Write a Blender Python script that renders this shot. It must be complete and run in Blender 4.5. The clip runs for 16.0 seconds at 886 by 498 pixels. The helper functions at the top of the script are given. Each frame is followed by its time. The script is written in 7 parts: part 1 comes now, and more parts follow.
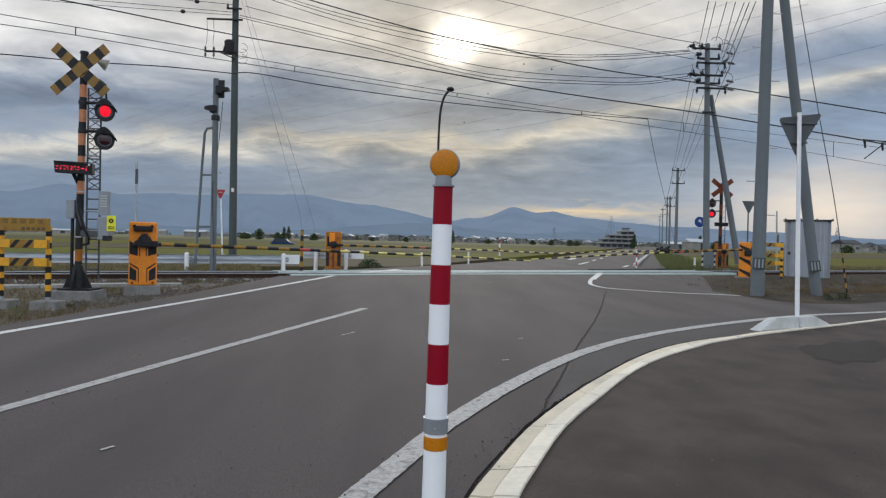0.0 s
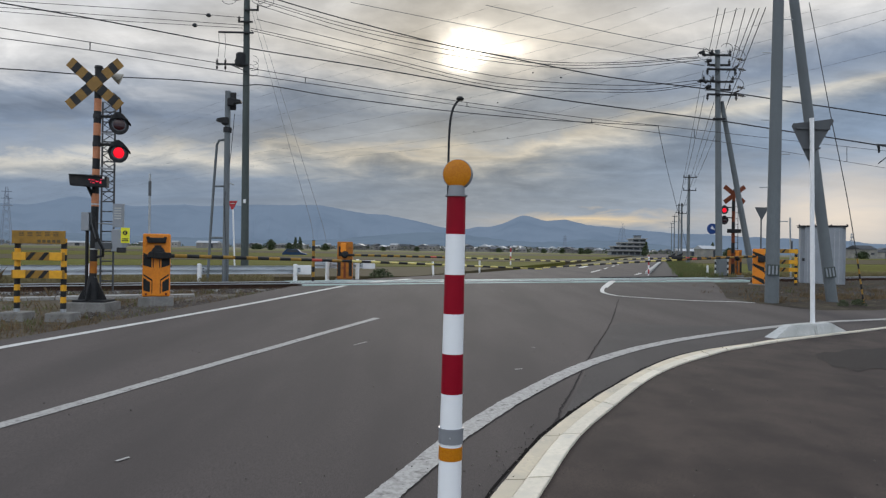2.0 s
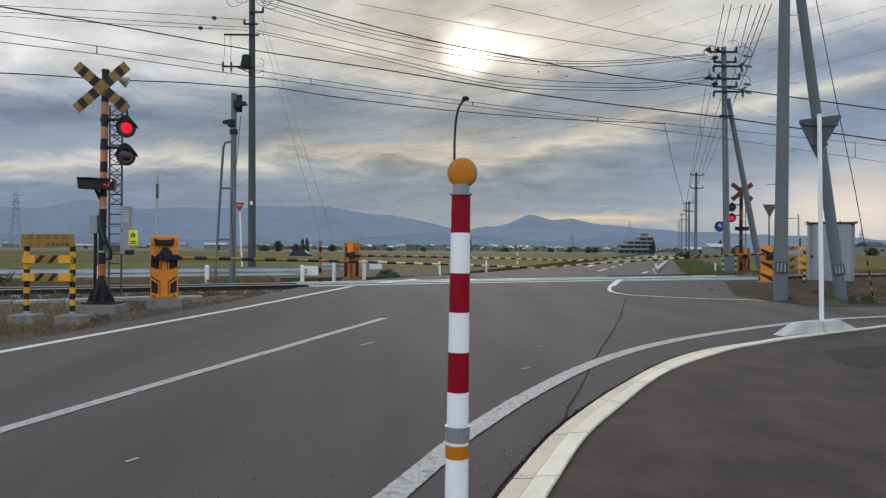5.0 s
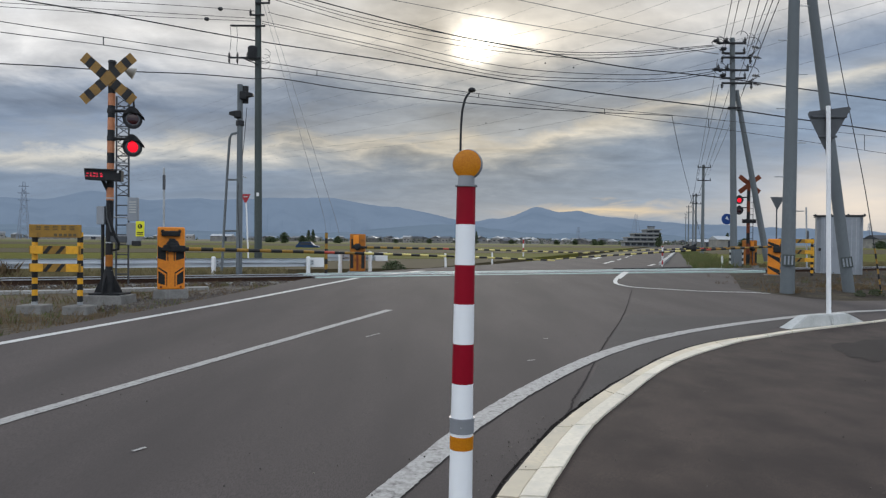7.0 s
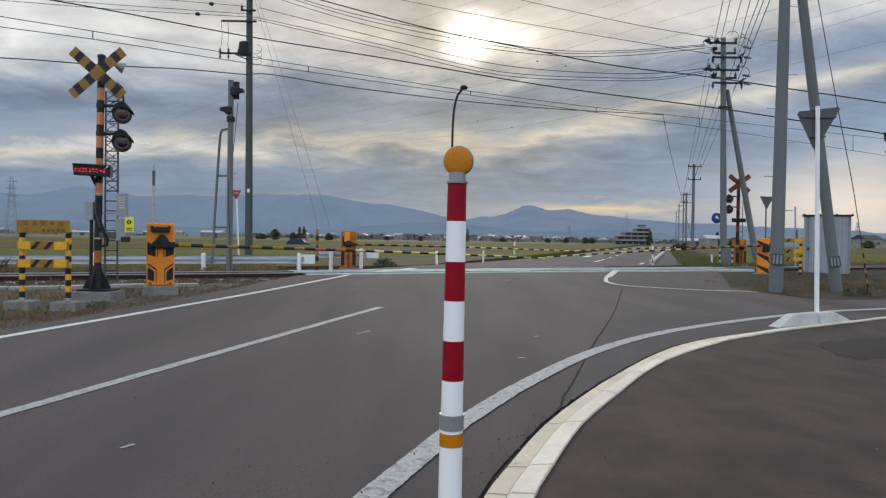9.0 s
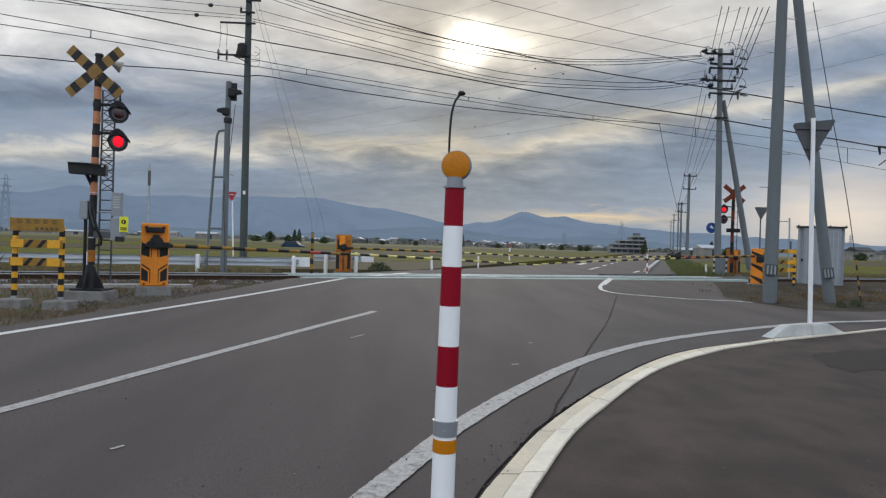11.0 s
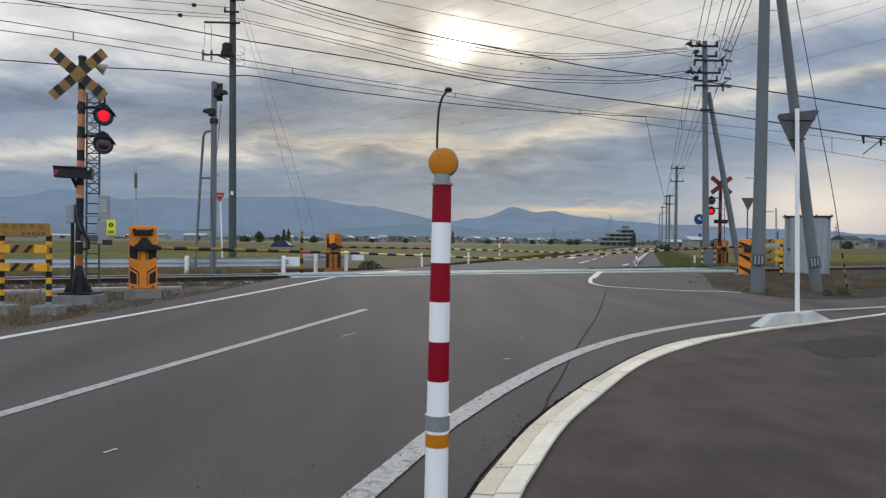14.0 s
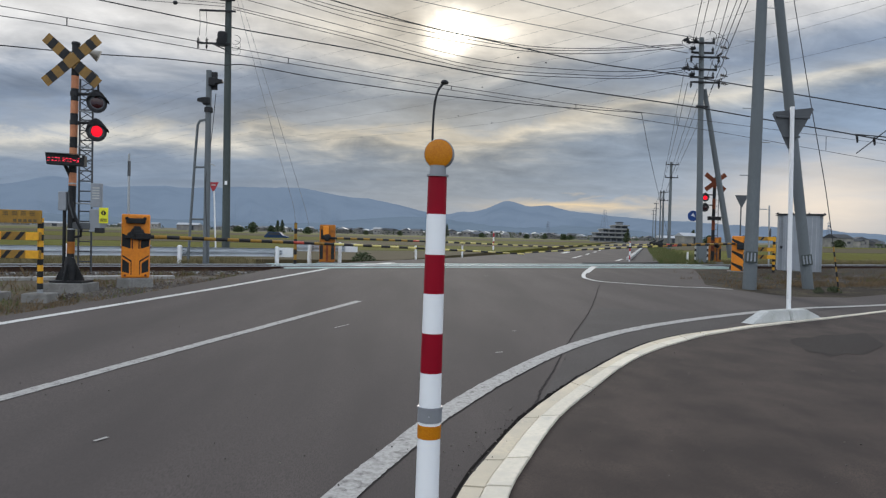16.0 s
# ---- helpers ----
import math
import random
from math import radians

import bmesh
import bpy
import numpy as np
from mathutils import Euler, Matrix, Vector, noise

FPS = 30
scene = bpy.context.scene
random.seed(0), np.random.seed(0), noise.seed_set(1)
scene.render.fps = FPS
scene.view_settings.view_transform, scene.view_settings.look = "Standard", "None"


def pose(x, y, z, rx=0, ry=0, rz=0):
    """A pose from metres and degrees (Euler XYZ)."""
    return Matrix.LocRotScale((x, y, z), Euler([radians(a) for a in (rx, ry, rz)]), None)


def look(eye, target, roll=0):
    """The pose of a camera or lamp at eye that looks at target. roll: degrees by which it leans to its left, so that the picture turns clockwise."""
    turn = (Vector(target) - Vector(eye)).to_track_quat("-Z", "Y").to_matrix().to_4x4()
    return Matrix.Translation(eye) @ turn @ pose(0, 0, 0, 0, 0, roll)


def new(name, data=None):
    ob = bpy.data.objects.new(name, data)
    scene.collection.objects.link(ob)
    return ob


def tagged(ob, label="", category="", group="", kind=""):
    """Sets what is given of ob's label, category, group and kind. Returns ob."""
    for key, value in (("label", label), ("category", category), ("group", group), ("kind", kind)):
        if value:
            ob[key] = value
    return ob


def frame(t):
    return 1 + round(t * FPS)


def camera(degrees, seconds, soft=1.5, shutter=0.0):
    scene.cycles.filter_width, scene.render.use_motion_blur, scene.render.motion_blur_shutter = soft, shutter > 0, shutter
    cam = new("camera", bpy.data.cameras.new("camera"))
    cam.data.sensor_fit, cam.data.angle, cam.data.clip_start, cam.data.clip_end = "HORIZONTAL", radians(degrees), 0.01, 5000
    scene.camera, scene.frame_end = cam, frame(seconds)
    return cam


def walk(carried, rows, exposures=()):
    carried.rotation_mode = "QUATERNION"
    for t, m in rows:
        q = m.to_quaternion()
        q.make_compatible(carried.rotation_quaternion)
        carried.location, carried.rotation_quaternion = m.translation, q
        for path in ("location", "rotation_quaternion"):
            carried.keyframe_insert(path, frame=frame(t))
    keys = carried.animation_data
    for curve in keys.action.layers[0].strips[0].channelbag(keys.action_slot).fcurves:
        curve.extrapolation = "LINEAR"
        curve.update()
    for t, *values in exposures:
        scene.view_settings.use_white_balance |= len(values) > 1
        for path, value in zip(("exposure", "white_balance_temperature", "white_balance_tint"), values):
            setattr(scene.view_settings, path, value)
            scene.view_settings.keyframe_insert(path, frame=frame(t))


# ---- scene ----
cam = camera(68.14, 16.0, soft=1.3)
walk(cam, [
    (0.0, pose(0.0008, 0.0041, 1.1034, 89.272, -1.374, -2.035)),
    (0.5, pose(-0.0001, -0.0013, 1.1056, 89.381, -1.191, -1.890)),
    (1.0, pose(-0.0015, -0.0020, 1.1049, 89.500, -1.061, -1.627)),
    (1.5, pose(-0.0030, -0.0005, 1.1042, 89.667, -1.042, -1.334)),
    (2.0, pose(-0.0085, 0.0008, 1.1055, 90.046, -0.903, -1.092)),
    (2.5, pose(-0.0043, -0.0055, 1.1075, 90.461, -0.508, -1.008)),
    (3.0, pose(-0.0017, -0.0048, 1.1067, 90.540, -0.261, -0.952)),
    (3.5, pose(-0.0023, -0.0042, 1.1044, 90.443, -0.321, -0.760)),
    (4.0, pose(-0.0060, -0.0027, 1.1027, 90.356, -0.449, -0.765)),
    (6.5, pose(0.0019, -0.0012, 1.1001, 89.435, -0.474, 0.017)),
    (7.0, pose(0.0000, 0.0000, 1.1000, 89.333, -0.600, 0.007)),
    (7.5, pose(0.0030, 0.0018, 1.0988, 89.372, -0.837, -0.277)),
    (8.0, pose(0.0029, 0.0018, 1.0989, 89.407, -0.986, -0.556)),
    (8.5, pose(0.0033, 0.0025, 1.0990, 89.343, -1.007, -0.686)),
    (9.0, pose(0.0024, 0.0043, 1.0969, 89.134, -0.882, -0.750)),
    (11.5, pose(-0.0032, 0.0144, 1.0951, 89.651, -1.958, -1.223)),
    (12.0, pose(-0.0037, 0.0149, 1.0951, 89.649, -1.850, -1.314)),
    (12.5, pose(-0.0002, 0.0071, 1.0941, 89.571, -1.556, -1.552)),
    (13.0, pose(0.0041, 0.0016, 1.0954, 89.405, -1.305, -1.859)),
    (13.5, pose(0.0030, -0.0044, 1.0943, 89.265, -0.994, -1.990)),
    (14.0, pose(0.0020, -0.0078, 1.0944, 89.328, -0.690, -2.050)),
    (14.5, pose(0.0031, -0.0109, 1.0955, 89.425, -0.547, -2.130)),
    (15.0, pose(0.0032, -0.0099, 1.0948, 89.321, -0.732, -2.318)),
    (15.5, pose(0.0026, -0.0048, 1.0907, 89.015, -1.121, -2.486)),
    (16.0, pose(0.0001, -0.0019, 1.0899, 88.730, -1.492, -2.568)),
], exposures=[(0, 0.0, 6370, 10), (1.5, -0.04, 6370, 10), (2.5, -0.10, 6370, 10), (4.0, -0.09, 6370, 10), (6.5, 0.0, 6370, 10), (9.0, 0.0, 6370, 10), (11.5, -0.07, 6370, 10), (13.0, -0.02, 6370, 10), (16, 0.02, 6370, 10)])

# ---- sky and sun ----
SUN = Vector((0.05099, 0.95497, 0.29229))


def sky():
    w = bpy.data.worlds.new("sky")
    scene.world = w
    w.use_nodes = True
    nt = w.node_tree
    nt.nodes.clear()
    N, L = nt.nodes.new, nt.links.new

    def math_(op, a, b=None, clamp=False):
        n = N("ShaderNodeMath")
        n.operation, n.use_clamp = op, clamp
        for i, v in enumerate((a, b)):
            if v is None:
                continue
            if isinstance(v, (int, float)):
                n.inputs[i].default_value = v
            else:
                L(v, n.inputs[i])
        return n.outputs[0]

    def noise_(vec, scale, detail, rough, dist=0.0):
        n = N("ShaderNodeTexNoise")
        L(vec, n.inputs["Vector"])
        n.inputs["Scale"].default_value, n.inputs["Detail"].default_value = scale, detail
        n.inputs["Roughness"].default_value, n.inputs["Distortion"].default_value = rough, dist
        return n.outputs["Fac"]

    def mix_(fac, a, b, mode="MIX"):
        n = N("ShaderNodeMix")
        n.data_type, n.blend_type = "RGBA", mode
        for sock, v in ((n.inputs[0], fac), (n.inputs[6], a), (n.inputs[7], b)):
            if isinstance(v, (int, float)):
                sock.default_value = v
            elif isinstance(v, tuple):
                sock.default_value = (*v, 1)
            else:
                L(v, sock)
        return n.outputs[2]

    co = N("ShaderNodeTexCoord").outputs["Generated"]
    sep = N("ShaderNodeSeparateXYZ")
    L(co, sep.inputs[0])
    x, y, z = sep.outputs
    up = math_("MAXIMUM", z, 0.0)
    # cloud sheet: the direction laid out on a flat layer above
    den = math_("ADD", up, 0.16)
    comb = N("ShaderNodeCombineXYZ")
    L(math_("DIVIDE", x, den), comb.inputs[0])
    L(math_("MULTIPLY", math_("DIVIDE", y, den), 1.0), comb.inputs[1])
    comb.inputs[2].default_value = 6.2
    sheet = comb.outputs[0]
    big = noise_(sheet, 0.9, 3.0, 0.5, 0.3)
    mid = noise_(sheet, 2.6, 7.0, 0.58, 0.5)
    fine = noise_(sheet, 7.0, 6.0, 0.6, 0.3)
    # long streaks drawn out by the wind
    pull = N("ShaderNodeMapping")
    pull.inputs["Rotation"].default_value = (0, 0, radians(-14))
    pull.inputs["Scale"].default_value = (0.45, 1.15, 1.0)
    L(sheet, pull.inputs[0])
    drawn = noise_(pull.outputs[0], 1.9, 7.0, 0.56, 0.7)
    # height in the sky, disturbed by the clouds
    wob = math_("ADD", math_("MULTIPLY", math_("SUBTRACT", mid, 0.5), 0.085), math_("MULTIPLY", math_("SUBTRACT", big, 0.5), 0.045))
    wob = math_("ADD", wob, math_("MULTIPLY", math_("MAXIMUM", math_("SUBTRACT", math_("MULTIPLY", x, -1.0), 0.2), 0.0), 0.13))
    level_low = math_("ADD", up, math_("MULTIPLY", wob, math_("MINIMUM", math_("MULTIPLY", up, 9.0), 1.0)))
    # the bands climb towards the west
    wob = math_("SUBTRACT", wob, math_("MULTIPLY", math_("MULTIPLY", math_("MAXIMUM", math_("SUBTRACT", x, 0.12), 0.0), 0.20), math_("SUBTRACT", 2.3, math_("MULTIPLY", up, 7.0), True)))
    lev = math_("ADD", up, math_("MULTIPLY", wob, math_("MINIMUM", math_("MULTIPLY", up, 9.0), 1.0)))
    ramp = N("ShaderNodeValToRGB")
    L(math_("MULTIPLY", lev, 2.0, True), ramp.inputs[0])
    cr = ramp.color_ramp
    stops = [(0.0, (0.33, 0.39, 0.46)), (0.06, (0.275, 0.34, 0.43)), (0.15, (0.195, 0.255, 0.345)), (0.22, (0.205, 0.26, 0.342)), (0.265, (0.33, 0.355, 0.38)),
             (0.30, (0.56, 0.54, 0.49)), (0.335, (0.28, 0.315, 0.365)), (0.40, (0.175, 0.22, 0.295)), (0.455, (0.22, 0.26, 0.325)), (0.52, (0.45, 0.455, 0.465)),
             (0.60, (0.60, 0.59, 0.575)), (0.70, (0.50, 0.505, 0.515)), (1.0, (0.58, 0.63, 0.70))]
    while len(cr.elements) < len(stops):
        cr.elements.new(0.5)
    for el, (p, c) in zip(cr.elements, stops):
        el.position, el.color = p, (*c, 1)
    col = ramp.outputs[0]
    # lighter and darker cloud
    mixed = math_("ADD", math_("MULTIPLY", mid, 0.34), math_("ADD", math_("MULTIPLY", fine, 0.16), math_("MULTIPLY", drawn, 0.50)))
    lump = math_("ADD", -0.22, math_("MULTIPLY", mixed, 2.34))
    # the clouds flatten out towards the horizon
    calm = math_("ADD", math_("MULTIPLY", up, 5.0), 0.12, True)
    lump = math_("ADD", 1.0, math_("MULTIPLY", math_("SUBTRACT", lump, 1.0), calm))
    col = mix_(1.0, col, lump, "MULTIPLY")
    # warm opening low beside the sun's azimuth
    vd = N("ShaderNodeVectorMath")
    vd.operation = "DOT_PRODUCT"
    L(co, vd.inputs[0])
    vd.inputs[1].default_value = Vector((0.53505, 0.84403, 0.03653)).normalized()
    warm = math_("POWER", math_("MAXIMUM", vd.outputs["Value"], 0.0), 140.0)
    warm = math_("MULTIPLY", warm, math_("SUBTRACT", 1.0, math_("MULTIPLY", math_("ABSOLUTE", math_("SUBTRACT", level_low, 0.05)), 10.0), True), True)
    col = mix_(warm, col, (0.80, 0.70, 0.59))
    vs = N("ShaderNodeVectorMath")
    vs.operation = "DOT_PRODUCT"
    L(co, vs.inputs[0])
    vs.inputs[1].default_value = Vector((0.24268, 0.96936, 0.03806)).normalized()
    slit = math_("POWER", math_("MAXIMUM", vs.outputs["Value"], 0.0), 160.0)
    slit = math_("MULTIPLY", slit, math_("SUBTRACT", 1.0, math_("MULTIPLY", math_("ABSOLUTE", math_("SUBTRACT", level_low, 0.046)), 75.0), True), True)
    col = mix_(math_("MULTIPLY", slit, 0.9), col, (0.78, 0.62, 0.40))
    # the sun behind thin cloud
    ds = N("ShaderNodeVectorMath")
    ds.operation = "DOT_PRODUCT"
    L(co, ds.inputs[0])
    ds.inputs[1].default_value = SUN.normalized()
    sd = math_("MAXIMUM", ds.outputs["Value"], 0.0)
    col = mix_(math_("POWER", sd, 26.0), col, mix_(1.0, col, (1.09, 1.0, 0.85), "MULTIPLY"))
    thin = math_("POWER", math_("MULTIPLY", math_("ADD", mid, math_("MULTIPLY", fine, 0.4)), 1.35), 3.0)
    streak = math_("POWER", math_("MULTIPLY", noise_(sheet, 4.2, 5.0, 0.55, 0.8), 1.75), 5.0)
    flat = math_("SUBTRACT", 1.0, math_("MULTIPLY", math_("ABSOLUTE", math_("SUBTRACT", z, SUN.z)), 21.0), True)
    core = math_("MULTIPLY", math_("MULTIPLY", math_("POWER", sd, 1900.0), flat), math_("ADD", 1.9, math_("MULTIPLY", streak, 2.6)))
    d2 = N("ShaderNodeVectorMath")
    d2.operation = "DOT_PRODUCT"
    L(co, d2.inputs[0])
    d2.inputs[1].default_value = Vector((0.11771, 0.95005, 0.28905)).normalized()
    gap = math_("MULTIPLY", math_("POWER", math_("MAXIMUM", d2.outputs["Value"], 0.0), 3600.0), math_("ADD", 0.25, math_("MULTIPLY", streak, 0.5)))
    core = math_("ADD", core, math_("MULTIPLY", gap, flat))
    halo = math_("MULTIPLY", math_("POWER", sd, 130.0), math_("MULTIPLY", thin, 0.062))
    wide = math_("MULTIPLY", math_("POWER", sd, 12.0), math_("MULTIPLY", thin, 0.05))
    glow = math_("ADD", core, math_("ADD", halo, wide))
    col = mix_(1.0, col, mix_(1.0, (1.0, 0.925, 0.78), glow, "MULTIPLY"), "ADD")
    # brighter sheet of cloud to the north
    side = math_("ADD", 1.0, math_("MULTIPLY", math_("MULTIPLY", math_("MAXIMUM", math_("MULTIPLY", x, -1.0), 0.0), math_("MINIMUM", up, 0.3)), 3.6))
    col = mix_(1.0, col, side, "MULTIPLY")
    other = math_("ADD", 1.0, math_("MULTIPLY", math_("MULTIPLY", math_("MAXIMUM", x, 0.0), math_("MINIMUM", up, 0.22)), 3.2))
    col = mix_(1.0, col, other, "MULTIPLY")
    # cloud away from the sun is lit full on
    away = math_("ADD", 1.0, math_("MULTIPLY", math_("MAXIMUM", math_("MULTIPLY", y, -1.0), 0.0), 1.4))
    col = mix_(1.0, col, away, "MULTIPLY")
    # clear sky above the cloud layer
    st = N("ShaderNodeTexSky")
    st.sky_type, st.sun_disc = "NISHITA", False
    st.sun_elevation, st.sun_rotation = math.asin(SUN.z), math.atan2(SUN.x, SUN.y)
    sky_bg, cloud_bg = N("ShaderNodeBackground"), N("ShaderNodeBackground")
    L(st.outputs[0], sky_bg.inputs[0])
    sky_bg.inputs[1].default_value = 0.05
    L(col, cloud_bg.inputs[0])
    cloud_bg.inputs[1].default_value = 1.0
    ms, out = N("ShaderNodeMixShader"), N("ShaderNodeOutputWorld")
    ms.inputs[0].default_value = 0.97
    L(sky_bg.outputs[0], ms.inputs[1])
    L(cloud_bg.outputs[0], ms.inputs[2])
    L(ms.outputs[0], out.inputs[0])


sky()
sun_data = bpy.data.lights.new("sun", "SUN")
sun_data.energy, sun_data.angle, sun_data.color = 1.0, radians(12), (1.0, 0.93, 0.82)
sun_lamp = new("sun", sun_data)
sun_lamp.matrix_world = look(SUN * 50, (0, 0, 0))

# ---- materials ----
def material(name, base, rough=0.7, metal=0.0, grain=None, grain_scale=60.0, stain=None, stain_scale=3.0, bump=0.0, bump_scale=80.0,
             vary=0.0, emit=None, power=0.0, stretch=(1, 1, 1), cut=(0.45, 0.7), spec=0.5):
    """base colour with fine grain and larger stains, in metres of the object's own space."""
    m = bpy.data.materials.new(name)
    m.use_nodes = True
    nt = m.node_tree
    N, L = nt.nodes.new, nt.links.new
    b = nt.nodes["Principled BSDF"]
    b.inputs["Base Color"].default_value = (*base, 1)
    b.inputs["Roughness"].default_value, b.inputs["Metallic"].default_value = rough, metal
    b.inputs["Specular IOR Level"].default_value = spec
    co = N("ShaderNodeTexCoord").outputs["Object"]
    mp = N("ShaderNodeMapping")
    mp.inputs["Scale"].default_value = stretch
    L(co, mp.inputs[0])
    vec = mp.outputs[0]

    def noise_(scale, detail=4.0):
        n = N("ShaderNodeTexNoise")
        L(vec, n.inputs["Vector"])
        n.inputs["Scale"].default_value, n.inputs["Detail"].default_value = scale, detail
        return n.outputs["Fac"]

    def mix_(fac, a, c, mode="MIX"):
        n = N("ShaderNodeMix")
        n.data_type, n.blend_type = "RGBA", mode
        for sock, v in ((n.inputs[0], fac), (n.inputs[6], a), (n.inputs[7], c)):
            if isinstance(v, (int, float)):
                sock.default_value = v
            elif isinstance(v, tuple):
                sock.default_value = (*v, 1)
            else:
                L(v, sock)
        return n.outputs[2]

    def ramp_(fac, a, c):
        n = N("ShaderNodeMapRange")
        L(fac, n.inputs[0])
        n.inputs[1].default_value, n.inputs[2].default_value = a, c
        return n.outputs[0]

    col = base
    if stain:
        col = mix_(ramp_(noise_(stain_scale, 6.0), *cut), col, stain)
    if grain:
        col = mix_(ramp_(noise_(grain_scale, 3.0), 0.4, 0.65), col, grain)
    if vary:
        rnd = N("ShaderNodeObjectInfo").outputs["Random"]
        mr = N("ShaderNodeMapRange")
        L(rnd, mr.inputs[0])
        mr.inputs[3].default_value, mr.inputs[4].default_value = 1 - vary, 1 + vary
        col = mix_(1.0, col, mr.outputs[0], "MULTIPLY")
    if not isinstance(col, tuple):
        L(col, b.inputs["Base Color"])
    if bump:
        bn = N("ShaderNodeBump")
        bn.inputs["Strength"].default_value = bump
        bn.inputs["Distance"].default_value = 0.01
        L(noise_(bump_scale, 4.0), bn.inputs["Height"])
        L(bn.outputs[0], b.inputs["Normal"])
    if emit:
        b.inputs["Emission Color"].default_value = (*emit, 1)
        b.inputs["Emission Strength"].default_value = power
    return m


